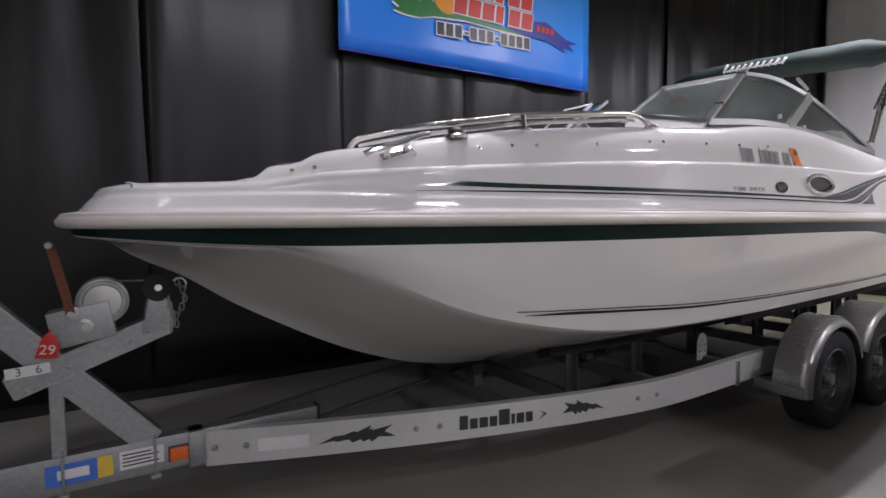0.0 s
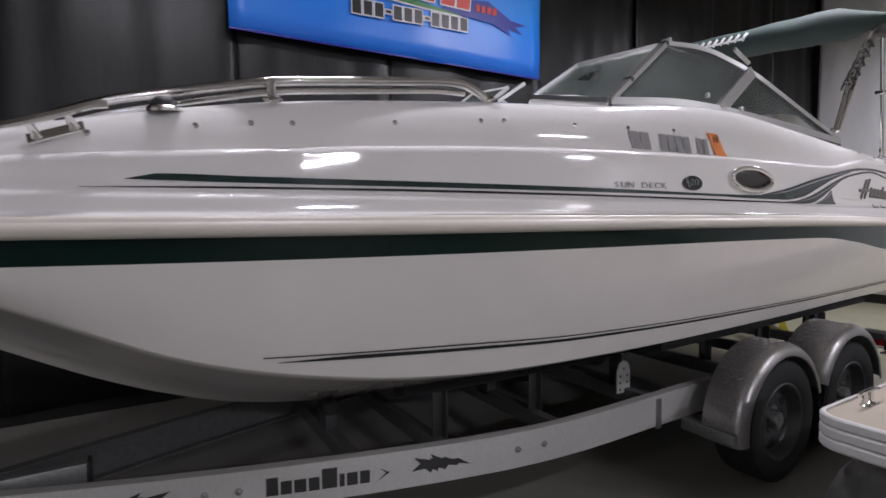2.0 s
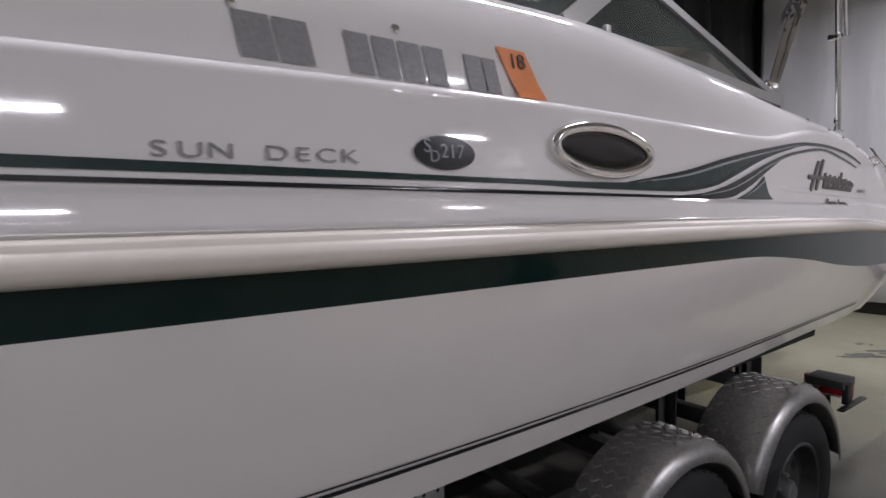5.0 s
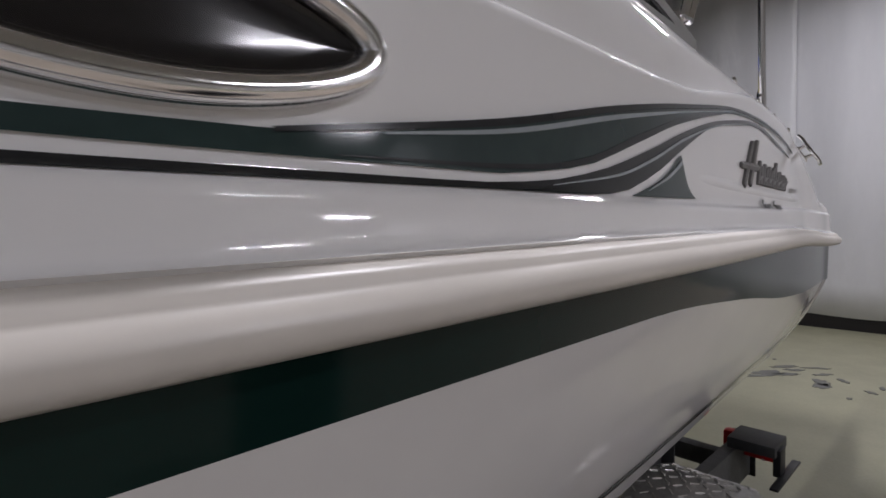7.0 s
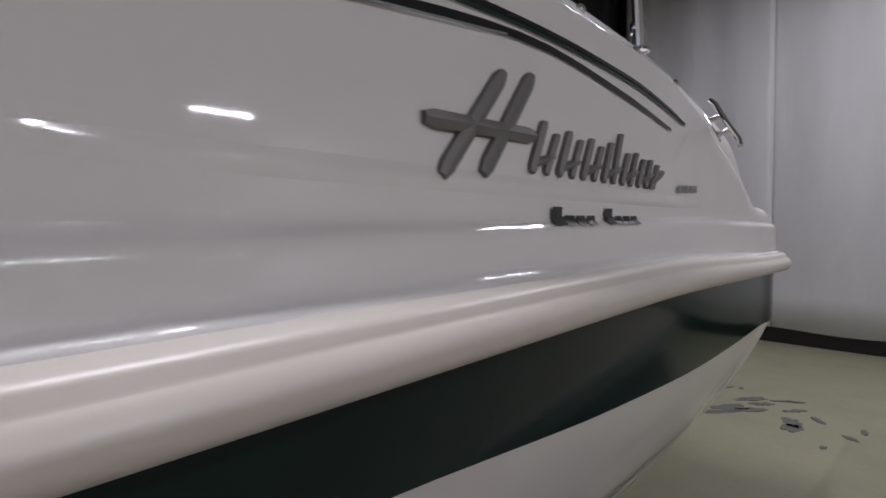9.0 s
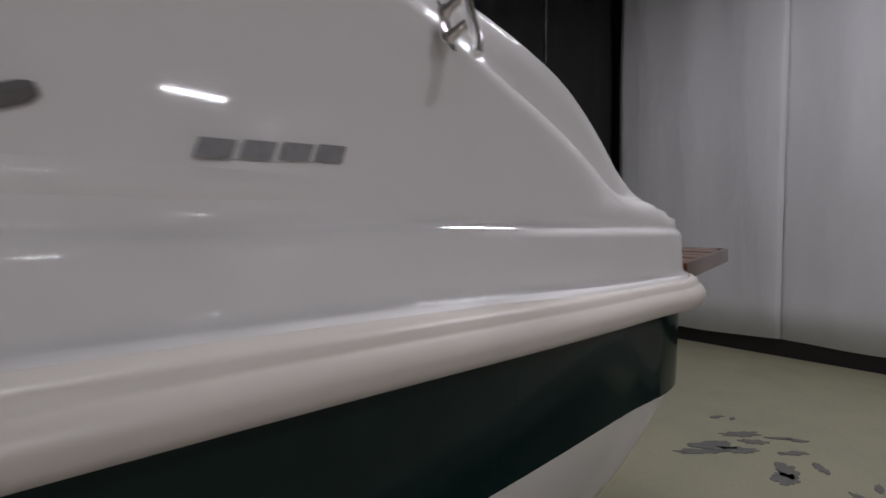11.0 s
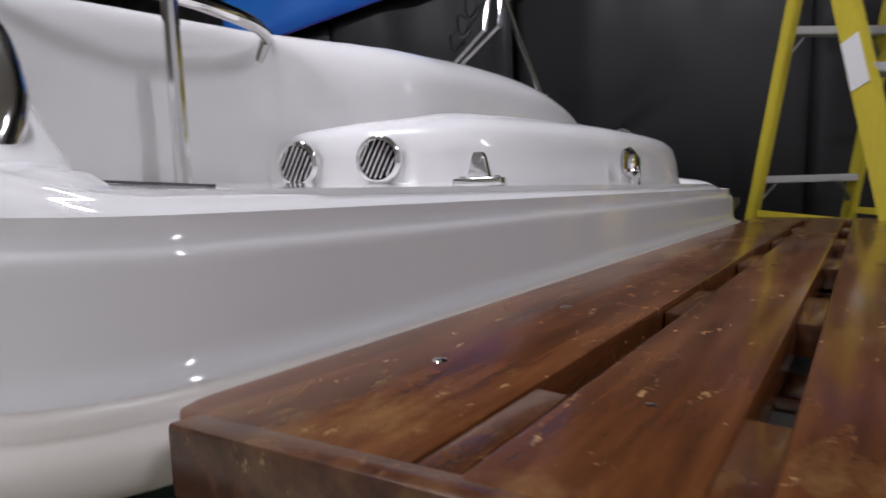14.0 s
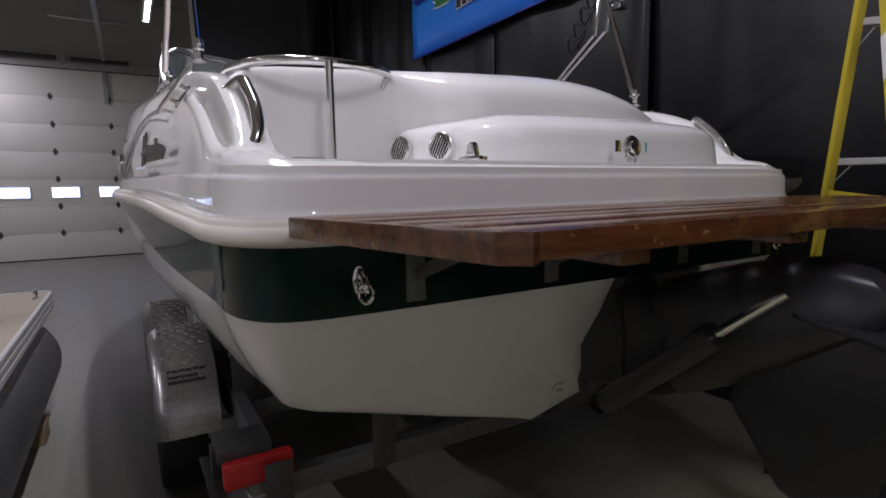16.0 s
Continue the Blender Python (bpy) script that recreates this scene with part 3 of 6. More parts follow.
def banner():
    b = thing("banner", (3.0, 1.93, 2.97), "large blue vinyl banner with printed logo, hung on the black curtain", "banner")
    x0, x1, z0, z1, y = 1.44, 4.66, 2.965, 4.35, 1.93
    rows = [[(x0 + (x1 - x0) * i / 24, y + 0.01 * math.sin(i * 0.8) * (1 - j / 8) + 0.004 * math.sin(j * 2 + i * 0.3), z0 + (z1 - z0) * j / 8) for i in range(25)] for j in range(9)]
    ob = part("sheet", grid(rows), BANNER, b)
    ob.modifiers.new("thickness", "SOLIDIFY").thickness = 0.004
    part("hem", block(x0, x1, y - 0.014, y - 0.002, z0 - 0.006, z0 + 0.012, 0.003), BANNER_NAVY, b)

    def print_(name, pts, material, lift, label=""):
        bm = bmesh.new()
        f = bm.faces.new([bm.verts.new((px, y - 0.022 - lift, pz)) for px, pz in pts])
        r = bmesh.ops.extrude_face_region(bm, geom=[f])
        for v in r["geom"]:
            if isinstance(v, bmesh.types.BMVert):
                v.co.y += 0.001
        part(name, bm, material, b, label, False)

    for px in (1.50, 2.55, 3.60, 4.60):
        part("cord", tube([(px, y - 0.004, z1 - 0.03), (px, y + 0.02, Z_TOP)], 0.004, n=6), BANNER_WHITE, b)
    rng = random.Random(4)
    # ragged green bank under an orange disc, with a white water line
    top = [(2.02 + 0.72 * i / 14, 3.66 + 0.14 * math.sin(i * 2.2) + 0.06 * rng.random()) for i in range(15)]
    low = [(2.80, 3.53), (3.20, 3.50), (3.62, 3.462), (3.62, 3.452), (3.2, 3.455), (2.8, 3.47), (2.45, 3.44), (2.28, 3.40), (2.12, 3.40), (1.99, 3.42), (2.05, 3.46), (1.98, 3.50), (2.06, 3.54)]
    rim = [(x + (0.022 if x > 2.5 else -0.016), z + (0.014 if z > 3.57 else -0.016)) for x, z in top + low]
    print_("water_print", rim, BANNER_WHITE, 0.002)
    print_("leaf_print", top + low, LEAF, 0.004)
    print_("sun_print", [(2.60 + 0.17 * math.cos(i * 0.314), 3.66 + 0.17 * math.sin(i * 0.314)) for i in range(20)], SUNSET, 0.006)
    # brush strokes behind the name
    print_("brush_print", [(3.3, 3.44), (3.6, 3.62), (3.95, 3.66), (4.25, 3.52), (4.45, 3.50), (4.30, 3.46), (4.40, 3.40), (4.2, 3.43), (4.25, 3.36), (4.0, 3.45), (3.7, 3.46)], BANNER_NAVY, 0.001)
    print_("brush_print", [(1.5, 3.62), (1.75, 3.64), (2.0, 3.60), (2.05, 3.52), (1.8, 3.57), (1.6, 3.55)], BANNER_NAVY, 0.001)
    # the name as plain slanted red bars with a white rim, the number below as plain dark bars
    for z0, z1 in ((3.525, 3.70), (3.735, 3.92)):
        for k in range(6):
            px = 2.67 + 0.178 * k
            w = 0.152 if k != 3 else 0.10
            for nm, m, e, lift in (("name_rim", BANNER_WHITE, 0.013, 0.008), ("name_bar", BANNER_RED, 0.0, 0.010)):
                print_(nm, [(px - e, z0 - e), (px + w + e, z0 - e), (px + w + 0.022 + e, z1 + e), (px + 0.022 - e, z1 + e)], m, lift)
    for k in range(4):
        print_("name_bar", [(3.79 + 0.07 * k, 3.53), (3.84 + 0.07 * k, 3.53), (3.845 + 0.07 * k, 3.60), (3.795 + 0.07 * k, 3.60)], BANNER_RED, 0.010)
    px = 2.47
    for k in range(12):
        dash = k in (3, 7)
        z0 = 3.272 + 0.0035 * k
        a0, a1, w = (z0 + 0.045, z0 + 0.072, 0.055) if dash else (z0, z0 + 0.122, 0.082)
        for nm, m, e, lift in (("number_rim", BANNER_WHITE, 0.011, 0.008), ("number_bar", BANNER_BLACK, 0.0, 0.010)):
            print_(nm, [(px - e, a0 - e), (px + w + e, a0 - e), (px + w + e, a1 + e), (px - e, a1 + e)], m, lift)
        px += w + 0.026


banner()


def stains():
    rng = random.Random(11)
    for x, y, a, b, turn in ((8.42, -0.13, 0.16, 0.035, -46), (8.56, -0.15, 0.15, 0.07, -35), (8.60, -0.27, 0.12, 0.05, -48), (8.86, -0.20, 0.13, 0.045, -38), (8.80, -0.30, 0.09, 0.035, -50), (9.05, 0.03, 0.06, 0.022, -30), (9.10, -0.06, 0.03, 0.015, 0), (8.98, -0.40, 0.10, 0.018, -50), (9.02, -0.48, 0.07, 0.02, -60), (8.80, -0.52, 0.10, 0.03, -40), (8.52, -0.56, 0.11, 0.06, 25), (8.42, -0.58, 0.08, 0.06, -20), (8.70, -0.68, 0.07, 0.03, 40), (8.66, -0.95, 0.06, 0.02, 10), (8.48, -0.90, 0.05, 0.03, 60), (8.20, -0.80, 0.03, 0.02, 0)):
        c, s = math.cos(radians(turn)), math.sin(radians(turn))
        pts = []
        for i in range(26):
            t = 2 * math.pi * i / 26
            k = 0.6 + 0.6 * rng.random()
            u, w = a * k * math.cos(t), b * k * math.sin(t)
            pts.append((x + u * c - w * s, y + u * s + w * c))
        bm = slab(pts, 0.0005, 0.004)
        solo("floor_stain", bm, STAIN, "bare grey patch where the floor paint has worn off", "stain", "structure", False)


stains()
# ---- the deck boat ----
BOAT = thing("deck_boat", (2.9, 0, 0.6), "white and green deck boat with a teak platform, on a trailer", "boat")
PLAN = [(-0.53, 0), (-0.525, 0.2), (-0.50, 0.38), (-0.43, 0.55), (-0.28, 0.70), (0, 0.85), (0.4, 0.995), (0.9, 1.13), (1.5, 1.23), (2.2, 1.27), (3, 1.27), (4, 1.24), (5, 1.16), (5.6, 1.105), (5.95, 1.070), (6.09, 1.064), (6.19, 1.040), (6.260, 0.990), (6.297, 0.913), (6.311, 0.80), (6.314, 0.6), (6.315, 0.3), (6.316, 0)]


def outline_of(points, step=10):
    ps = [np.array(p, float) for p in points]
    ps = [np.array((ps[1][0], -ps[1][1]))] + ps + [np.array((ps[-2][0], -ps[-2][1]))]
    out = []
    for i in range(1, len(ps) - 2):
        a, b, c, d = ps[i - 1 : i + 3]
        for k in range(step):
            t = k / step
            out.append(0.5 * (2 * b + (c - a) * t + (2 * a - 5 * b + 4 * c - d) * t * t + (3 * b - a - 3 * c + d) * t ** 3))
    out.append(ps[-2])
    return np.array(out)


OUT = outline_of(PLAN)
TAN = np.gradient(OUT, axis=0)
TAN /= np.linalg.norm(TAN, axis=1)[:, None]
NOR = np.stack([-TAN[:, 1], TAN[:, 0]], 1)
NOR[0], NOR[-1] = (-1, 0), (1, 0)
for i in range(len(NOR)):
    if NOR[i] @ (OUT[i] - np.array((2.9, 0))) < 0:
        NOR[i] = -NOR[i]

z_rub = rise([-0.6, 0.5, 3, 5, 6.0, 6.3], [1.402, 1.399, 1.391, 1.367, 1.320, 1.313])
z_crease = rise([-0.6, 0.15, 0.8, 3, 4.15, 4.9, 5.5, 5.64, 5.92, 6.3], [1.514, 1.521, 1.512, 1.508, 1.493, 1.487, 1.485, 1.480, 1.468, 1.453])
z_deck = rise([-0.6, -0.2, 0.02, 0.055, 0.17, 0.24, 0.45, 0.7, 1.04, 1.64, 2.3, 2.75, 3.2, 3.7, 4.2, 4.55, 5.0, 5.34, 5.6, 5.84, 5.95, 6.02, 6.06, 6.10, 6.16, 6.22, 6.3], [1.562, 1.565, 1.574, 1.618, 1.638, 1.675, 1.708, 1.75, 1.797, 1.842, 1.885, 1.935, 1.955, 1.925, 1.896, 1.874, 1.850, 1.818, 1.775, 1.705, 1.632, 1.562, 1.530, 1.516, 1.509, 1.500, 1.486])
z_crest = rise([-0.6, 0.03, 0.25, 0.95, 1.3, 1.8, 2.3, 3.2, 3.8, 4.2, 4.5, 4.8, 5.2, 5.5, 5.7, 5.77, 5.84, 5.90, 5.95, 6.0, 6.08, 6.16, 6.3], [1.550, 1.558, 1.592, 1.638, 1.658, 1.68, 1.695, 1.712, 1.712, 1.722, 1.765, 1.795, 1.785, 1.735, 1.664, 1.634, 1.598, 1.561, 1.536, 1.525, 1.518, 1.510, 1.487])
inner = rise([-0.6, -0.3, 0.6, 4.8, 5.5, 5.7, 5.85, 6.05, 6.3], [0.55, 0.6, 1, 1, 0.5, 0.36, 0.36, 0.36, 0.32])


trim = rise([-0.6, 5.6, 6.0, 6.3], [1, 1, 0.66, 0.66])
quarter = rise([5.5, 5.95, 6.3], [0, 1, 1])
snug = rise([-0.6, 5.8, 6.0, 6.3], [0.012, 0.012, 0.004, 0.004])
bow_lean = rise([-0.6, -0.25, 0.3], [0.075, 0.055, 0])
swell = rise([1.2, 2.2, 3.5, 4.4], [0, 1, 1, 0])
waist = rise([-0.6, 0.8, 1.6, 2.8, 4.0, 5.0, 5.6, 6.3], [0.055, 0.072, 0.125, 0.160, 0.178, 0.164, 0.145, 0.132])


def deck_profile(x):
    """Inset from the rub rail and height, from the rail up over the coaming."""
    r, k, c, d, q = z_rub(x), z_crease(x), z_crest(x), z_deck(x), inner(x)
    c = min(max(c, k + 0.012), d - snug(x))
    rows = [(0.036, r), (0.036, r + 0.056), (0.044, r + 0.062), (0.052, r + 0.064), (0.056, r + 0.071), (0.0568, r + 0.077), (0.0606, k - 0.013), (0.0616, k - 0.008), (0.066, k - 0.001), (0.074, k + 0.003), (0.077, k + 0.010), (0.0775, k + 0.020), (0.0818, (k + c) / 2)]
    w = quarter(x)
    rows += [(0.0868, c - 0.028 - 0.012 * w), (0.0876 + 0.0037 * w, c - 0.019 - 0.007 * w), (0.0885 + 0.0110 * w, c - 0.010 - 0.003 * w), (0.0965 + 0.0155 * w, c - 0.001 - 0.003 * w), (0.109 + 0.018 * w, c + 0.0035 - 0.0045 * w)]
    g = d - c
    thin = max(0.0, 1 - q) * min(1.0, max(0.0, (d - 1.48) / 0.1)) if x > 3 else 0.0
    rows += [(0.115 + 0.018 * w, c + 0.25 * g), (0.126 + 0.016 * w, c + 0.55 * g), (0.143 + 0.010 * w, c + 0.78 * g), (0.164, c + 0.92 * g), (0.20, d - 0.003), (0.25, d), (0.36, d - 0.012 * thin), (0.395, d - 0.008 - 0.03 * thin), (0.41, d - 0.03 - 0.05 * thin), (0.415, 1.25)]
    out = []
    rows = [(o + bow_lean(x) * min(1.0, max(0.0, (z - r - 0.05) / 0.11)) if o > 0.04 else o, z) for o, z in rows]
    k = trim(x)
    edge = 0.036 + 0.064 * k - 0.018 * quarter(x)
    full = 0.016 * swell(x)
    rows = [(o - full if o > 0.04 else o, z) for o, z in rows]
    rows = [(0.036 + (o - 0.036) * (k if o <= 0.1 else 1) - (0.018 * quarter(x) if o <= 0.1 else 0), z) for o, z in rows]
    for o, z in rows:
        out.append((edge + (o - edge) * q if o > edge else o, z if z != 1.25 else min(1.25 if x > 0.9 else 1.45, d - 0.1)))
    return out


def around(profile):
    """Rings along the whole outline, port side first, for a profile(x) of insets and heights."""
    per = [profile(x) for x, _ in OUT]
    rings = []
    for j in range(len(per[0])):
        port = [(OUT[i][0] - NOR[i][0] * per[i][j][0], -(OUT[i][1] - NOR[i][1] * per[i][j][0]), per[i][j][1]) for i in range(len(OUT))]
        rings.append(port + [(x, -y, z) for x, y, z in reversed(port[1:-1])])
    return rings


part("deck", weld(grid(around(deck_profile), closed=True)), GELCOAT, BOAT, "glossy white gelcoat deck moulding", angle=50)


def rail_profile(x):
    r = z_rub(x)
    return [(0.034, r + 0.002), (0.012, r + 0.001), (-0.003, r + 0.007), (-0.010, r + 0.016), (-0.010, r + 0.026), (-0.005, r + 0.036), (0.001, r + 0.041), (0.004, r + 0.044), (0.005, r + 0.050), (0.012, r + 0.055), (0.034, r + 0.058)]


part("rub_rail", weld(grid(around(rail_profile), closed=True)), VINYL, BOAT, "cream vinyl rub rail round the hull", angle=60)

z_band = rise([-0.6, -0.3, 0.0, 0.3, 3.0, 3.9, 4.4, 4.9, 5.4, 6.0, 6.3], [1.385, 1.365, 1.345, 1.335, 1.330, 1.322, 1.285, 1.225, 1.185, 1.165, 1.16])


def band_profile(x):
    r, b = z_rub(x), z_band(x)
    return [(0.036, r + 0.004), (0.037, r - 0.01), (0.038, (r + b) / 2), (0.040, b)]


part("hull_band", weld(grid(around(band_profile), closed=True)), GREEN, BOAT, "dark green gelcoat band below the rub rail", angle=60)

INS = OUT - NOR * 0.040
z_chine = rise([-0.6, -0.13, 0.036, 0.141, 0.252, 0.369, 0.493, 0.619, 0.758, 0.907, 1.14, 1.55, 2, 3, 4.5, 6.3], [1.39, 1.36, 1.345, 1.333, 1.300, 1.256, 1.205, 1.147, 1.086, 1.036, 0.980, 0.915, 0.885, 0.872, 0.875, 0.88])
z_keel = rise([-0.6, -0.43, -0.268, -0.08, 0.12, 0.33, 0.565, 0.8, 1.13, 1.5, 2.0, 2.8, 4, 6.3], [1.39, 1.37, 1.269, 1.172, 1.037, 0.917, 0.793, 0.690, 0.585, 0.530, 0.515, 0.525, 0.55, 0.59])


flare = rise([-0.6, 0.0, 0.6, 1.6, 2.6], [0.62, 0.66, 0.78, 0.95, 1.0])


def half_section(x):
    yb = float(np.interp(x, INS[:, 0], INS[:, 1]))
    zb = z_band(x)
    yc, zc = max(yb * 0.3, yb - waist(x)), min(z_chine(x), zb - 0.008)
    zk = min(z_keel(x), zc - 0.004)
    pts = []
    for i in range(7):
        t = i / 6
        pts.append((yb + (yc - yb) * t + 0.014 * math.sin(math.pi * t), zb + (zc - zb) * t))
    g = zc - zk
    small, p = min(1.0, g * 4), flare(x)
    pts.append((yc - 0.010 * small, zc - 0.006 * small))
    for u in (0.97, 0.92, 0.86, 0.79, 0.71, 0.62, 0.52, 0.50, 0.42, 0.34, 0.26, 0.18, 0.11, 0.05, 0):
        step = 0.008 * small if u > 0.51 else 0.0
        pts.append((yc * u, max(zk, zk + (g - 0.014 * small) * u ** p + step * (1 - (1 - u) * 2))))
    return pts


def raked(x, z):
    """The transom leans aft from keel to rub rail."""
    if x < 5.6:
        return x
    return 5.6 + (x - 5.6) * (min(6.263, 5.90 + (z - 0.59) * 0.60) - 5.6) / 0.663


def hull():
    xs = [float(INS[:, 0].min()) + 0.0005]
    end = float(INS[:, 0].max()) - 0.0005
    while xs[-1] < end:
        x = xs[-1]
        xs.append(x + (0.009 if x > 6.1 else 0.025 if x < -0.3 or x > 5.9 else 0.06))
    xs[-1] = end
    rows = []
    for x in xs:
        h = half_section(x)
        row = [(x, -y, z) for y, z in h] + [(x, y, z) for y, z in reversed(h[:-1])]
        rows.append([(raked(x, z), y, z) for x, y, z in row])
    bm = grid(rows)
    for r in (rows[0], rows[-1]):
        bm.faces.new([bm.verts.new(p) for p in r])
    return weld(bm)


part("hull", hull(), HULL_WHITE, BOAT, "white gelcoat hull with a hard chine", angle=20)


def deck_pt(x, z, lift=0.003, side=-1):
    """A point on the outer face of the deck moulding."""
    i = float(np.interp(x, OUT[:, 0], np.arange(len(OUT))))
    for _ in range(4):
        ox, oy = np.interp(i, np.arange(len(OUT)), OUT[:, 0]), np.interp(i, np.arange(len(OUT)), OUT[:, 1])
        nx, ny = np.interp(i, np.arange(len(OUT)), NOR[:, 0]), np.interp(i, np.arange(len(OUT)), NOR[:, 1])
        rows = deck_profile(float(ox))
        d = float(np.interp(z, [q[1] for q in rows[:23]], [q[0] for q in rows[:23]])) - lift
        i = float(np.interp(x + nx * d, OUT[:, 0], np.arange(len(OUT))))
    return Vector((ox - nx * d, side * (oy - ny * d), z))


def hull_pt(x, z, lift=0.003, side=-1):
    h = half_section(x)[:7]
    y = float(np.interp(-z, [-q[1] for q in h], [q[0] for q in h]))
    return Vector((x, side * (y + lift), z))


def film(name, low, high, x0, x1, material, n=40, surf=deck_pt, lift=0.003, parent=BOAT, label="", m=3):
    """A strip of film laid on the side between two curves."""
    for side in (-1, 1):
        rows = []
        for i in range(n + 1):
            x = x0 + (x1 - x0) * i / n
            a, b = low(x), high(x)
            rows.append([surf(x, a + (b - a) * j / m, lift, side) for j in range(m + 1)])
        part(name, weld(grid(rows), 1e-5), material, parent, label, angle=80)


def flat(v):
    return lambda x: v


# twin stripe running into the swoosh
film("upper_stripe", rise([0.70, 1.0, 2.2, 3.0, 3.11, 3.38, 3.55, 3.63, 3.74, 3.88, 4.12, 4.58, 4.8, 5.05, 5.23, 5.35], [1.552, 1.545, 1.536, 1.531, 1.527, 1.524, 1.523, 1.529, 1.543, 1.580, 1.643, 1.717, 1.724, 1.716, 1.697, 1.679]), rise([0.70, 0.78, 1.0, 2.2, 3.11, 3.32, 3.55, 3.83, 4.12, 4.58, 4.8, 5.05, 5.23, 5.35], [1.553, 1.568, 1.563, 1.551, 1.541, 1.543, 1.577, 1.630, 1.675, 1.728, 1.734, 1.726, 1.706, 1.685]), 0.70, 5.35, STRIPE_GREEN, 70, label="grey-green stripe that swells into a swoosh")
film("stripe_edge", rise([3.3, 3.55, 3.83, 4.12, 4.58, 4.8, 5.05, 5.23, 5.35], [1.540, 1.571, 1.623, 1.669, 1.724, 1.730, 1.722, 1.703, 1.683]), rise([3.3, 3.55, 3.83, 4.12, 4.58, 4.8, 5.05, 5.23, 5.35], [1.544, 1.579, 1.632, 1.677, 1.730, 1.736, 1.728, 1.708, 1.687]), 3.3, 5.35, STRIPE_DARK, 40, lift=0.0045)
film("stripe_gleam", rise([3.4, 3.55, 3.83, 4.12, 4.5], [1.548, 1.563, 1.612, 1.660, 1.716]), rise([3.4, 3.55, 3.83, 4.12, 4.5], [1.550, 1.568, 1.619, 1.664, 1.718]), 3.4, 4.5, STRIPE_LIGHT, 30, lift=0.0045)
film("stripe_shade", rise([3.35, 3.5, 3.63, 3.74, 3.88, 4.12, 4.4], [1.527, 1.527, 1.531, 1.545, 1.582, 1.645, 1.696]), rise([3.35, 3.5, 3.63, 3.74, 3.88, 4.12, 4.4], [1.528, 1.531, 1.537, 1.553, 1.592, 1.651, 1.698]), 3.35, 4.4, STRIPE_DARK, 30, lift=0.0045)
film("lower_stripe", rise([0.60, 1.0, 2.2, 3.39, 3.55, 3.74, 3.83, 3.95, 4.12, 4.32, 4.78, 5.03, 5.26], [1.531, 1.529, 1.520, 1.507, 1.506, 1.504, 1.509, 1.537, 1.597, 1.657, 1.708, 1.688, 1.660]), rise([0.60, 1.0, 2.2, 3.39, 3.51, 3.63, 3.74, 3.95, 4.12, 4.39, 4.77, 5.03, 5.26], [1.532, 1.535, 1.527, 1.514, 1.513, 1.518, 1.532, 1.580, 1.626, 1.681, 1.718, 1.698, 1.666]), 0.60, 5.26, STRIPE_DARK, 70, label="thin charcoal stripe")
film("stripe_gleam", rise([3.65, 3.83, 3.95, 4.12, 4.39, 4.7], [1.513, 1.532, 1.560, 1.610, 1.669, 1.706]), rise([3.65, 3.83, 3.95, 4.12, 4.39, 4.7], [1.514, 1.536, 1.565, 1.615, 1.672, 1.708]), 3.65, 4.7, STRIPE_LIGHT, 30, lift=0.0045)
film("fin", flat(1.5045), rise([3.87, 3.97, 4.05, 4.10, 4.112, 4.125, 4.145, 4.175], [1.505, 1.528, 1.558, 1.582, 1.557, 1.535, 1.517, 1.505]), 3.87, 4.175, STRIPE_GREEN, 24)
film("fin_gleam", rise([3.93, 4.03, 4.12], [1.513, 1.538, 1.573]), rise([3.93, 4.03, 4.12], [1.514, 1.544, 1.583]), 3.93, 4.098, STRIPE_LIGHT, 12, lift=0.0045)
# embossed crease along the quarter
bead_line = rise([4.16, 4.345, 4.63, 5.10, 5.52], [1.549, 1.543, 1.536, 1.526, 1.518])
for side in (-1, 1):
    rows = []
    for i in range(41):
        x = 4.16 + 1.36 * i / 40
        k = min(1.0, i / 6, (40 - i) / 6)
        rows.append([deck_pt(x, bead_line(x) + dz, -0.001 + h * k, side) for dz, h in ((-0.013, 0.0), (-0.008, 0.0022), (-0.003, 0.0040), (0.002, 0.0044), (0.006, 0.0034), (0.011, 0.0014), (0.018, 0.0))])
    part("crease_bead", grid(rows), GELCOAT, BOAT, angle=80)
# pinstripes on the hull
film("pinstripe", rise([1.06, 1.6, 2.2, 3.2, 4.5, 5.6], [1.028, 1.000, 0.968, 0.950, 0.943, 0.955]), rise([1.06, 1.2, 1.6, 2.2, 3.2, 4.5, 5.6], [1.030, 1.031, 1.012, 0.980, 0.961, 0.953, 0.964]), 1.06, 5.6, STRIPE_DARK, 60, hull_pt)
film("pinstripe", rise([1.02, 1.6, 2.2, 3.2, 4.5, 5.6], [1.046, 1.020, 0.988, 0.968, 0.960, 0.970]), rise([1.02, 1.6, 2.2, 3.2, 4.5, 5.6], [1.050, 1.025, 0.993, 0.973, 0.965, 0.975]), 1.02, 5.6, STRIPE_DARK, 60, hull_pt)


def tile(name, x0, x1, z0, z1, material, lean=0.0, lift=0.004, parent=BOAT, surf=deck_pt, sides=(-1,)):
    for side in sides:
        rows = [[surf(x0 + (x1 - x0) * i / 3 + lean * (j / 2), z0 + (z1 - z0) * j / 2, lift, side) for j in range(3)] for i in range(4)]
        part(name, grid(rows), material, parent)


# wide script of the model on the side
for k, body in enumerate("SUN DECK"):
    if body != " ":
        letters("side_letter", body, 0.031, Matrix.Translation(deck_pt(2.291 + 0.0390 * k, 1.5655 + 0.0003 * k, 0.0035)) @ pose(0, 0, 0, 84.5, 0, -0.6) @ Matrix.Diagonal((1.65, 1, 1, 1)), FADED_INK, BOAT)
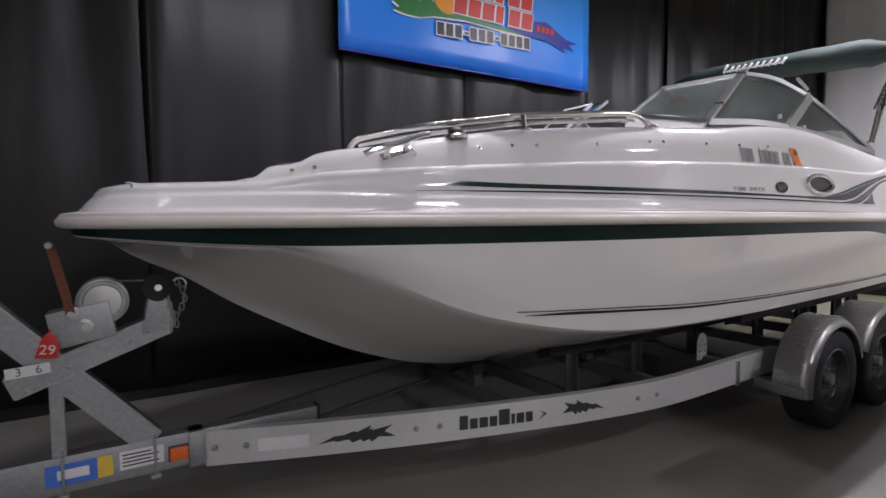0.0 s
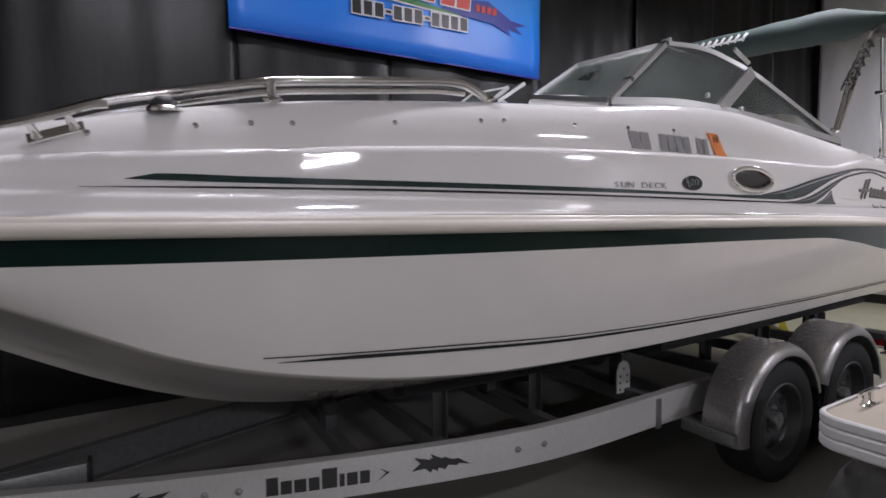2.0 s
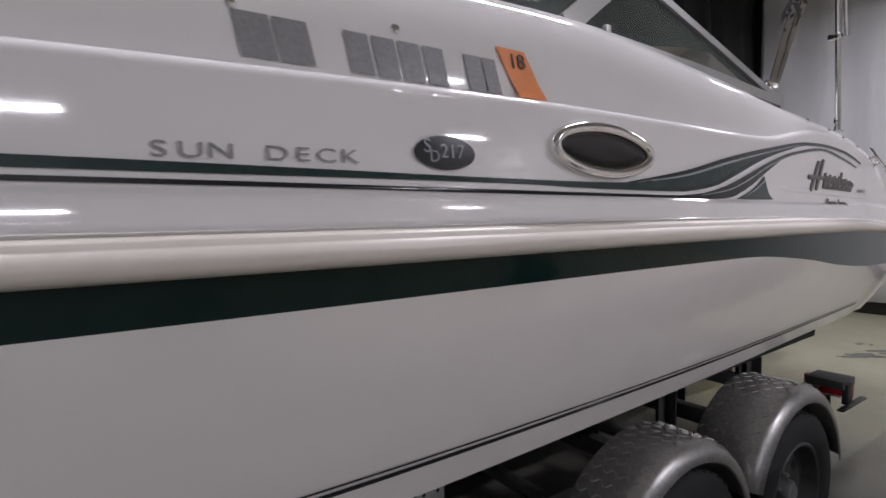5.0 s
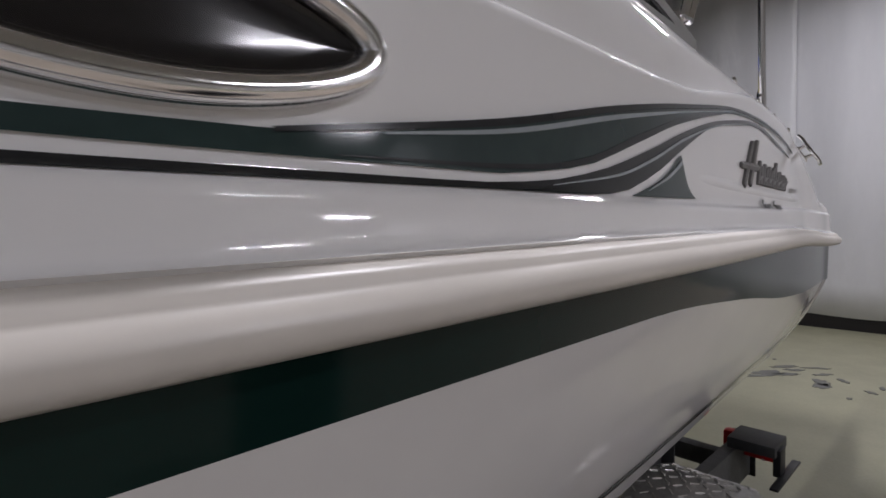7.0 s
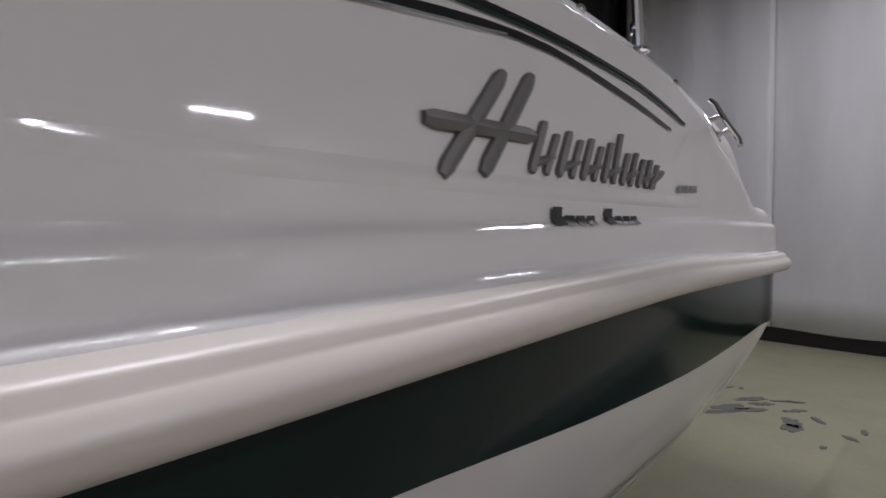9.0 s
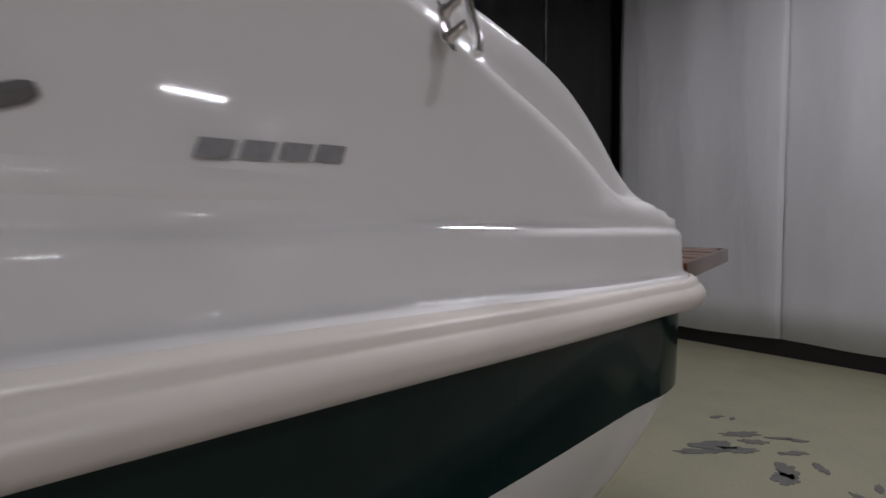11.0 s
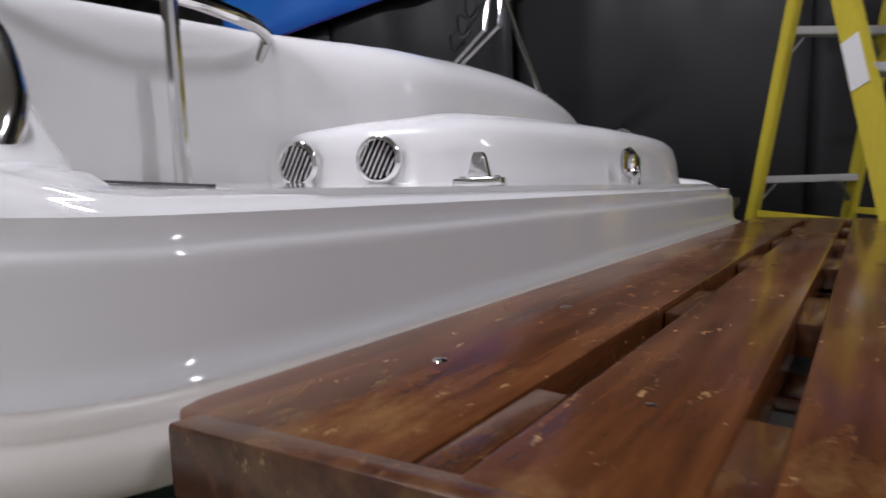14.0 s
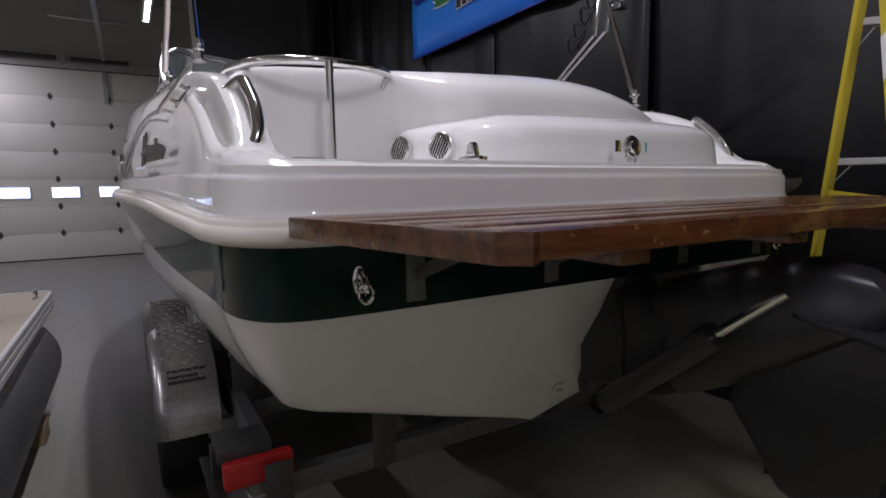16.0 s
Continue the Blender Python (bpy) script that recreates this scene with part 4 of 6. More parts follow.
# registration, drawn as plain bars
for x0, w in ((2.410, 0.055), (2.470, 0.055), (2.588, 0.044), (2.640, 0.044), (2.692, 0.044), (2.744, 0.044), (2.838, 0.040), (2.884, 0.034)):
    tile("number_bar", x0, x0 + w, 1.712, 1.782, FADED_INK, -0.012)


def ellipse_film(name, cx, cz, a, b, material, lift=0.004, power=2.0, n=28, parent=BOAT):
    ring = []
    for i in range(n):
        t = 2 * math.pi * i / n
        c, s = math.cos(t), math.sin(t)
        ring.append((cx + a * math.copysign(abs(c) ** (2 / power), c), cz + b * math.copysign(abs(s) ** (2 / power), s)))
    bm = bmesh.new()
    mid = bm.verts.new(deck_pt(cx, cz, lift))
    vs = [bm.verts.new(deck_pt(x, z, lift)) for x, z in ring]
    for i in range(n):
        bm.faces.new((mid, vs[i], vs[(i + 1) % n]))
    return part(name, bm, material, parent)


badge = ellipse_film("model_badge", 2.755, 1.584, 0.068, 0.031, STRIPE_DARK, 0.005)
for body, x, z, size in (("S", 2.714, 1.594, 0.036), ("D", 2.729, 1.576, 0.030), ("217", 2.769, 1.586, 0.036)):
    letters("badge_letter", body, size, Matrix.Translation(deck_pt(x, z, 0.0065)) @ pose(0, 0, 0, 84.5, 0, -0.8), STRIPE_LIGHT, badge)
# year sticker
rows = [[deck_pt(2.912 + 0.080 * i / 3 + 0.052 * (1 - j / 3), 1.712 + 0.100 * j / 3, 0.005) for j in range(4)] for i in range(4)]
sticker = part("year_sticker", grid(rows), ORANGE, BOAT, "orange year sticker on the bow side")
pt = deck_pt(2.966, 1.786, 0.0075)
letters("sticker_year", "18", 0.046, Matrix.Translation(pt) @ pose(0, 0, 0, 78, -3, -1), DARK_INK, sticker)


def porthole():
    cx, cz, a, b = 3.214, 1.613, 0.166, 0.045
    ring = []
    for i in range(64):
        t = 2 * math.pi * i / 64
        c, s = math.cos(t), math.sin(t)
        full = 1 - 0.22 * max(0, c) ** 2 - 0.05 * max(0, -c) ** 2
        ring.append((cx + a * c, cz + b * s * full - 0.004 * c))
    out = []
    for i in range(64):
        (x0, z0), (x1, z1) = ring[i - 1], ring[(i + 1) % 64]
        n = math.hypot(x1 - x0, z1 - z0)
        out.append(((z1 - z0) / n, (x0 - x1) / n))
    bead = [(0.003 + 0.0125 * math.cos(radians(q)), 0.010 + 0.0125 * math.sin(radians(q))) for q in range(-40, 221, 20)]
    bead[0], bead[-1] = (0.0155, -0.002), (-0.0115, 0.004)
    for side in (-1, 1):
        rows = []
        for f, h in ((1.0, 0.008), (0.93, 0.0055), (0.8, 0.004), (0.6, 0.003), (0.35, 0.0025), (0.1, 0.0025)):
            rows.append([deck_pt(cx + (x - nx * 0.006 - cx) * f, cz + (z - nz * 0.006 - cz) * f, h, side) for (x, z), (nx, nz) in zip(ring, out)])
        bowl = grid(rows, closed=True)
        bowl.faces.new([bowl.verts.new(p) for p in rows[-1]])
        w = part("porthole", weld(bowl), PORT_BLACK, BOAT, "dark lens-shaped side vent with a chrome rim", angle=60)
        rows = [[deck_pt(x + nx * (r + 0.004), z + nz * (r + 0.004), h, side) for r, h in bead] for (x, z), (nx, nz) in zip(ring, out)]
        rows.append(rows[0])
        part("rim", weld(grid(rows)), CHROME, w, "chrome rim", angle=70)


porthole()


def emblem():
    """The maker's script emblem, as plain slanted strokes."""
    root_ob = None
    strokes = [(4.578, 1.548, 4.690, 1.668, 0.027), (4.645, 1.553, 4.750, 1.676, 0.028), (4.556, 1.602, 4.752, 1.604, 0.026)]
    x = 4.742
    for k, (h, w) in enumerate(((0.064, 0.019), (0.052, 0.017), (0.060, 0.019), (0.052, 0.017), (0.058, 0.018), (0.050, 0.017), (0.060, 0.018), (0.078, 0.017), (0.050, 0.018), (0.054, 0.018), (0.046, 0.017), (0.048, 0.017), (0.042, 0.016))):
        z0 = 1.560 - 0.0006 * k
        strokes.append((x, z0, x + 0.030 + 0.2 * (h - 0.04), z0 + h, w))
        x += 0.0335
    for k in range(6):
        xa = 4.745 + 0.070 * k
        strokes.append((xa, 1.570 - 0.001 * k, xa + 0.050, 1.582 - 0.001 * k, 0.014))
    strokes.append((5.125, 1.556, 5.200, 1.584, 0.018))
    strokes = [(xa, za - 0.007, xb, zb - 0.007, w * 0.8) for xa, za, xb, zb, w in strokes]
    for xa, za, xb, zb, w in strokes:
        dx, dz = xb - xa, zb - za
        n = math.hypot(dx, dz)
        ux, uz = -dz / n * w / 2, dx / n * w / 2
        rows = []
        for t in (0, 0.08, 0.5, 0.92, 1):
            taper = 0.6 if t in (0, 1) else 1.0
            cx, cz = xa + dx * t, za + dz * t
            rows.append([deck_pt(cx + ux * s * taper, cz + uz * s * taper, l) for s, l in ((-1, 0.0), (-0.85, 0.006), (0, 0.009), (0.85, 0.006), (1, 0.0))])
        bm = grid(rows)
        for r in (rows[0], rows[-1]):
            bm.faces.new([bm.verts.new(p) for p in r])
        ob = part("emblem_stroke", weld(bm), EMBLEM, root_ob or BOAT, "pewter-grey script emblem on the quarter" if root_ob is None else "")
        root_ob = root_ob or ob
    for k in range(9):
        if k != 4:
            hgt = 0.024 if k in (0, 5) else 0.013
            tile("tag_bar", 4.785 + 0.0315 * k, 4.785 + 0.0315 * k + 0.026, 1.488 - 0.0004 * k, 1.488 + hgt - 0.0004 * k, DARK_INK, 0.004)
    for k in range(4):
        tile("tag_bar", 5.288 + 0.034 * k, 5.288 + 0.034 * k + 0.028, 1.542 + 0.001 * k, 1.557 + 0.001 * k, FADED_INK, 0.006)


emblem()

# snaps along the coaming
snap = mesh_of("snap", lathe([(0, 0.008), (0.005, 0.0075), (0.0085, 0.004), (0.009, 0)], n=12), CHROME)
for x, z in ((0.20, 1.600), (0.27, 1.612), (0.62, 1.672), (0.87, 1.701), (1.01, 1.715), (1.12, 1.721), (1.42, 1.740), (1.72, 1.766), (1.81, 1.772), (2.12, 1.781), (2.40, 1.792), (2.68, 1.803), (4.7, 1.835), (4.95, 1.815), (5.15, 1.795), (5.32, 1.765)):
    p = deck_pt(x, z, 0.0)
    again("snap", snap, facing(p, (0, -1, 0.25)), BOAT)


def cleat(at, along, up, size=0.21, parent=BOAT):
    """A deck cleat: two feet and a bar with horns; along may be an angle or a direction."""
    m = facing(at, up)
    if isinstance(along, Vector):
        z = Vector(up).normalized()
        x = (along - z * along.dot(z)).normalized()
        y = z.cross(x)
        m = Matrix(((x.x, y.x, z.x, at[0]), (x.y, y.y, z.y, at[1]), (x.z, y.z, z.z, at[2]), (0, 0, 0, 1)))
    else:
        m = m @ pose(0, 0, 0, 0, 0, along)
    k = size / 0.21
    c = part("cleat", moved(block(-0.05 * k, 0.05 * k, -0.014 * k, 0.014 * k, 0, 0.006 * k, 0.002), m), CHROME, parent, "polished steel cleat")
    bar = [(-0.105, 0.040), (-0.08, 0.046), (-0.03, 0.044), (0.03, 0.044), (0.08, 0.046), (0.105, 0.040)]
    part("bar", moved(sweep([(x * k, 0, z * k) for x, z in bar], ring_shape(0.0085 * k, 10)), m), CHROME, c)
    for s in (-1, 1):
        part("foot", moved(lathe([(0.013 * k, 0.004 * k), (0.008 * k, 0.015 * k), (0.007 * k, 0.04 * k)], n=12, m=Matrix.Translation((0.032 * k * s, 0, 0))), m), CHROME, c)
    return c


cleat(deck_pt(5.56, 1.700, 0.004), 60, (0.30, -0.85, 0.45), 0.16)
cleat(deck_pt(5.56, 1.700, 0.004, 1), -60, (0.30, 0.85, 0.45), 0.16)
for s in (-1, 1):
    cleat(deck_pt(0.555, 1.668, 0.0, s), Vector((0.93, s * 0.12, 0.37)), (-0.28, s * 0.72, 0.64), 0.27)
for s in (-1, 1):
    cleat(Vector((-0.28, s * 0.52, 1.542)), s * -60, (0, 0, 1), 0.09)


def nav_light(y):
    m = facing((0.80, y, 1.744), (-0.1, 0.15 * math.copysign(1, y), 1))
    n = part("nav_light", lathe([(0.045, 0), (0.045, 0.008), (0.040, 0.014), (0.034, 0.016)], n=24, m=m), CHROME, BOAT, "small bow light with a dark lens")
    part("lens", lathe([(0.034, 0.015), (0.030, 0.028), (0.018, 0.038), (0, 0.041)], n=24, m=m), BLACK_PLASTIC, n)


nav_light(-0.945)
nav_light(0.945)


def fore_deck():
    bm = slab([(x - n[0] * 0.30, y - n[1] * 0.30) for (x, y), n in zip(OUT[8:75:4], NOR[8:75:4])] + [(x - n[0] * 0.30, -(y - n[1] * 0.30)) for (x, y), n in reversed(list(zip(OUT[8:75:4], NOR[8:75:4])))], 1.40, 1.534, 0.01)
    part("fore_deck", bm, GELCOAT, BOAT)
    p = part("anchor_hatch", block(-0.30, 0.02, -0.28, 0.28, 1.530, 1.556, 0.012, segs=3), GELCOAT, BOAT)
    part("latch", lathe([(0, 0.008), (0.018, 0.006), (0.02, 0)], n=16, m=Matrix.Translation((-0.25, 0, 1.556))), CHROME, p)
    part("cockpit_floor", block(0.7, 5.3, -0.78, 0.78, 1.16, 1.2), VINYL, BOAT)


fore_deck()


def bow_rail(s):
    pts = [(0.47, 0.60, 1.66), (0.50, 0.62, 1.755), (0.66, 0.78, 1.79), (1.065, 1.03, 1.838), (1.60, 1.075, 1.893), (1.70, 1.08, 1.895), (1.79, 1.09, 1.845)]
    path = round_path([(x, s * y, z) for x, y, z in pts], 0.09, 6)
    r = part("bow_rail", tube(path, 0.0145, n=12), CHROME, BOAT, "polished steel bow rail")
    part("post", tube([(1.07, s * 1.035, 1.78), (1.065, s * 1.03, 1.838)], 0.013), CHROME, r)
    part("lower_tube", tube(round_path([(0.53, s * 0.62, 1.735), (0.68, s * 0.77, 1.762), (1.065, s * 1.015, 1.812), (1.60, s * 1.06, 1.866), (1.70, s * 1.065, 1.866)], 0.1), 0.009), CHROME, r)
    for x, y, z in ((0.47, 0.60, 1.655), (1.07, 1.035, 1.782), (1.79, 1.09, 1.846)):
        part("base", lathe([(0.028, 0), (0.027, 0.006), (0.018, 0.010), (0.015, 0.012)], n=18, m=Matrix.Translation((x, s * y, z))), CHROME, r)


bow_rail(-1)
bow_rail(1)


# windshield
def pane_of(corners, thick=0.005):
    ps = [Vector(p) for p in corners]
    n = (ps[1] - ps[0]).cross(ps[-1] - ps[0]).normalized() * thick
    bm = bmesh.new()
    a, b = [bm.verts.new(p) for p in ps], [bm.verts.new(p + n) for p in ps]
    bm.faces.new(a)
    bm.faces.new(list(reversed(b)))
    for i in range(len(ps)):
        bm.faces.new((a[i], a[(i + 1) % len(ps)], b[(i + 1) % len(ps)], b[i]))
    return bm


def windshield(s):
    def P(*q):
        return [Vector((x, s * y, z)) for x, y, z in q]

    base = round_path(P((2.69, 0.82, 1.995), (3.05, 0.915, 2.012), (3.40, 0.97, 1.992), (4.0, 1.0, 1.948), (4.56, 1.0, 1.906)), 0.2, 5)
    top = round_path(P((3.20, 0.745, 2.365), (3.40, 0.84, 2.345), (3.66, 0.945, 2.228), (4.1, 0.985, 2.060), (4.56, 1.0, 1.912)), 0.14, 5)
    w = part("windshield", sweep(base, [(-0.013, -0.02), (0.013, -0.02), (0.013, 0.016), (-0.013, 0.016)]), BRUSHED, BOAT, "tinted wrap-round windshield in an aluminium frame")
    part("gasket", sweep(base, [(-0.015, -0.034), (0.015, -0.034), (0.015, -0.020), (-0.015, -0.020)]), BLACK_PLASTIC, w, "black rubber gasket")
    part("gasket", sweep([p + Vector((0, s * 0.003, -0.016)) for p in top], [(-0.006, -0.006), (0.006, -0.006), (0.006, 0.006), (-0.006, 0.006)]), BLACK_PLASTIC, w)
    part("top_frame", sweep(top, [(-0.011, -0.012), (0.011, -0.012), (0.011, 0.012), (-0.011, 0.012)]), BRUSHED, w)
    part("corner_post", sweep(P((2.69, 0.815, 2.0), (3.215, 0.742, 2.385)), [(-0.024, -0.012), (0.024, -0.012), (0.024, 0.012), (-0.024, 0.012)]), BRUSHED, w)
    part("side_post", sweep(P((3.345, 0.968, 1.995), (3.665, 0.945, 2.230)), [(-0.008, -0.032), (0.008, -0.032), (0.008, 0.032), (-0.008, 0.032)], up=(1, 0, 0)), BRUSHED, w)
    lo = [base[0]] + [p for p in base if 2.8 < p.x < 3.30]
    hi = [p for p in top if p.x < 3.60]
    g = part("side_pane", pane_of(lo + P((3.345, 0.966, 1.990)) + P((3.65, 0.944, 2.230)) + list(reversed(hi))), TINTED, w, smooth=False)
    g.visible_shadow = False
    lo = P((3.36, 0.967, 1.992), (4.0, 1.0, 1.948), (4.54, 1.0, 1.908))
    hi = P((4.1, 0.985, 2.058), (3.67, 0.946, 2.225))
    g = part("quarter_pane", pane_of(lo + hi), TINTED, w, smooth=False)
    g.visible_shadow = False
    f = P((2.69, 0.815, 2.0), (2.70, 0.25, 2.13), (3.05, 0.25, 2.355), (3.205, 0.742, 2.365))
    g = part("front_pane", pane_of(f), TINTED, w, smooth=False)
    g.visible_shadow = False
    for a, b in ((f[0], f[1]), (f[1], f[2]), (f[2], f[3])):
        part("front_frame", sweep([a, b], [(-0.011, -0.011), (0.011, -0.011), (0.011, 0.011), (-0.011, 0.011)]), BRUSHED, w)
    for x, y, z in ((3.24, 0.960, 2.055), (3.50, 0.985, 2.005)):
        part("clip", block(x - 0.011, x + 0.011, s * y - 0.010, s * y + 0.010, z - 0.012, z + 0.012, 0.004), BRUSHED, w)
    part("latch", tube([(3.52, s * 0.93, 2.335), (3.64, s * 0.94, 2.275)], 0.011, n=8), BRUSHED, w)
    for k in (0.3, 0.92):
        p = P((2.69, 0.815, 2.0))[0].lerp(P((3.215, 0.742, 2.385))[0], k)
        part("latch", block(p.x - 0.012, p.x + 0.012, p.y - 0.026, p.y + 0.026, p.z - 0.008, p.z + 0.016, 0.004), BLACK_PLASTIC, w)
    # console below the front pane
    rows = [[(x, s * (0.22 + (0.80 - 0.22) * k / 5), z0 + (z - z0) * (1 - 0.62 * (k / 5) ** 2)) for x, z, z0 in ((2.66, 1.93, 1.93), (2.70, 2.118, 1.93), (2.95, 2.13, 1.93), (3.25, 2.10, 1.93), (3.4, 1.9, 1.9))] for k in range(6)]
    part("console", grid(rows), GELCOAT, BOAT)


windshield(-1)
windshield(1)


# bimini, folded into its boot
def bimini():
    rows = []
    n = 20
    for i in range(33):
        t = i / 32
        y = -1.05 + 2.10 * t
        e = min(1.0, 0.25 + 6 * min(t, 1 - t)) * (1 - 0.25 * t)
        cx, cz = 5.07 + 0.05 * t, 2.75 + 0.18 * t + 0.02 * math.sin(math.pi * t)
        row = []
        for k in range(n):
            a = 2 * math.pi * k / n
            r = (0.160 + 0.006 * math.sin(3 * a + i * 0.35) + 0.004 * math.sin(i * 1.1 + a)) * e
            row.append((cx + r * 1.05 * math.cos(a), y, cz + r * 0.72 * math.sin(a)))
        rows.append(row)
    bm = grid(rows, closed=True)
    for r in (rows[0], rows[-1]):
        bm.faces.new([bm.verts.new(p) for p in r])
    b = part("bimini_boot", weld(bm), CANVAS, BOAT, "folded bimini top in a dark green canvas boot", angle=60)
    # white script on the boot, as plain slanted strokes
    for k in range(10):
        y = 0.40 - 0.062 * k
        h = 0.085 if k == 0 else 0.055
        t = (y + 1.05) / 2.10
        z = 2.733 + 0.18 * t + 0.02 * math.sin(math.pi * t)
        p0, p1 = Vector((4.906 + 0.092 * t, y, z)), Vector((4.916 + 0.092 * t, y - 0.035, z + h))
        part("boot_stroke", sweep([p0 + Vector((-0.012, 0, 0)), (p0 + p1) / 2 + Vector((-0.018, 0, 0)), p1 + Vector((-0.010, 0, 0))], [(-0.011, -0.004), (0.011, -0.004), (0.011, 0.004), (-0.011, 0.004)], up=(1, 0, 0)), BANNER_WHITE, b)
        if k:
            q = p0 + Vector((-0.016, 0.03, 0.012))
            part("boot_stroke", sweep([q, q + Vector((0, -0.055, 0.008))], [(-0.004, -0.007), (0.004, -0.007), (0.004, 0.007), (-0.004, 0.007)]), BANNER_WHITE, b)
    for s in (-1, 1):
        aft = 0.0 if s < 0 else 0.26
        for off in (-0.016, 0.016):
            part("strut", tube([(4.525 + off + aft * 1.2, s * 1.0, 1.97 - aft * 0.15), (4.80 + off * 2.4 + aft * 1.9, s * 0.975, 2.36 - aft * 0.6), (5.10 + off + aft, s * 0.99, 2.74)], 0.0125), CHROME, b)
        part("pole", tube([(5.335 + aft, s * (0.955 - aft * 0.25), 1.86 - aft * 0.15), (5.20, s * 0.975, 2.72)], 0.0125), CHROME, b)
        part("pole_sleeve", tube([(5.295 + aft * 0.55, s * 0.992, 2.30), (5.235, s * 0.992, 2.70)], 0.010), CHROME, b)
        part("sleeve_clamp", block(5.25 + aft * 0.55, 5.31 + aft * 0.55, s * 0.96 - 0.02, s * 0.96 + 0.035, 2.285, 2.315, 0.005), CHROME, b)
        for x, z in ((4.515 + aft, 1.915 - aft * 0.06), (5.34 + aft, 1.852 - aft * 0.24)):
            h = part("deck_hinge", lathe([(0.026, 0), (0.026, 0.006), (0.014, 0.012), (0.013, 0.035), (0.017, 0.04), (0.017, 0.06), (0.011, 0.075)], n=16, m=Matrix.Translation((x, s * 0.985 if x < 5 else s * (0.95 - aft * 0.25), z))), CHROME, b)
            part("pin", tube([(x - 0.03, s * 0.985 if x < 5 else s * (0.95 - aft * 0.25), z + 0.05), (x + 0.03, s * 0.985 if x < 5 else s * (0.95 - aft * 0.25), z + 0.05)], 0.005), CHROME, h)
        # black strap wound round the struts
        pts = []
        for i in range(60):
            t = i / 59
            c = Vector((4.66 + aft * 1.6, s * 0.985, 2.25 - aft * 0.35)).lerp(Vector((4.99 + aft * 1.25, s * 0.98, 2.60 - aft * 0.4)), t)
            a = t * 2 * math.pi * 5
            pts.append(c + Vector((0.05 * math.cos(a), 0.022 * math.sin(a), 0.03 * math.sin(a * 2))))
        part("strap", tube(pts, 0.007, n=6), BLACK_PLASTIC, b)
        part("end_mount", block(5.06, 5.23, s * 0.99 - 0.03, s * 0.99 + 0.03, 2.66 if s < 0 else 2.84, 2.76 if s < 0 else 2.93, 0.01), BLACK_PLASTIC, b)


bimini()


def open_pane():
    """The middle pane of the windshield, swung open over the bow seats."""
    y = 0.38
    quad = [(2.50, 2.115), (2.735, 2.135), (3.014, 2.354), (2.715, 2.275)]
    rows = [[(x, y + w, z) for x, z in quad] for w in (-0.003, 0.003)]
    bm = grid(rows, closed=True)
    for r in rows:
        bm.faces.new([bm.verts.new(p) for p in r])
    pane = part("middle_pane", weld(bm), TINTED, BOAT, "open middle windshield pane in a pale frame", smooth=False)
    pts = [(x, y, z) for x, z in quad]
    part("pane_frame", tube([pts[1], pts[2]], 0.016, n=8), PALE_TRIM, pane)
    part("pane_frame", tube([pts[2], pts[3], pts[0]], 0.008, n=8), PALE_TRIM, pane)
    part("stay", tube([(2.80, y, 2.19), (2.80, y, 1.86)], 0.008, n=8), CHROME, pane)


open_pane()
# ---- stern of the boat ----
part("transom_deck", slab([(5.1, -0.99), (5.9, -0.990), (6.06, -0.978), (6.15, -0.940), (6.20, -0.875), (6.228, -0.75), (6.235, 0), (6.228, 0.75), (6.20, 0.875), (6.15, 0.940), (6.06, 0.978), (5.9, 0.990), (5.1, 0.99)], 1.38, 1.4900), GELCOAT, BOAT, angle=30)
for v in bpy.data.objects["transom_deck"].data.vertices:
    if v.co.z > 1.45:
        v.co.z += 0.024 * min(1.0, max(0.0, (6.20 - v.co.x) / 0.42))


def rear_cowl():
    """One moulded cowl: the wall of the walk-through, running on into the dome over the engine box."""
    rows = []
    ys = [-0.955, -0.94, -0.92, -0.89, -0.84, -0.76, -0.66, -0.58, -0.53, -0.49, -0.45, -0.41, -0.37, -0.32, -0.26, -0.18, -0.08, 0.03, 0.14, 0.24, 0.33, 0.41, 0.48, 0.54, 0.59, 0.63, 0.67, 0.71, 0.745, 0.775, 0.80, 0.82]
    crown = rise([-0.955, -0.90, -0.82, -0.72, -0.44, -0.19, 0.22, 0.37, 0.54, 0.66, 0.74, 0.79, 0.82], [1.70, 1.765, 1.798, 1.806, 1.822, 1.838, 1.858, 1.854, 1.830, 1.795, 1.750, 1.69, 1.63])
    for y in ys:
        s = min(1, max(0, (y + 0.45) / 0.26))
        s = s * s * (3 - 2 * s)
        fillet = max(0.0, (-0.82 - y) / 0.135) ** 2 * 0.12
        fall = max(0.0, min(1.0, (y - 0.05) / 0.77))
        top = crown(y)
        low = 1.465 + 0.185 * s
        end = 5.665 + fillet + 0.235 * s - 0.10 * fall ** 3
        wide, power = 0.10 + 0.34 * s, 0.34 + 0.42 * s
        row = []
        for i in range(15):
            t = math.pi / 2 * i / 14
            row.append((end - wide + wide * math.cos(t) ** power, y, low + (max(top, low + 0.004) - low) * math.sin(t) ** power))
        for x in (5.2, 5.05, 4.9):
            row.append((min(x, end - wide - 0.01), y, row[14][2]))
        row.append((4.88, y, 1.45))
        rows.append(row)
    part("rear_cowl", grid(rows), GELCOAT, BOAT, "smooth domed white cowl over the engine box", angle=60)


rear_cowl()


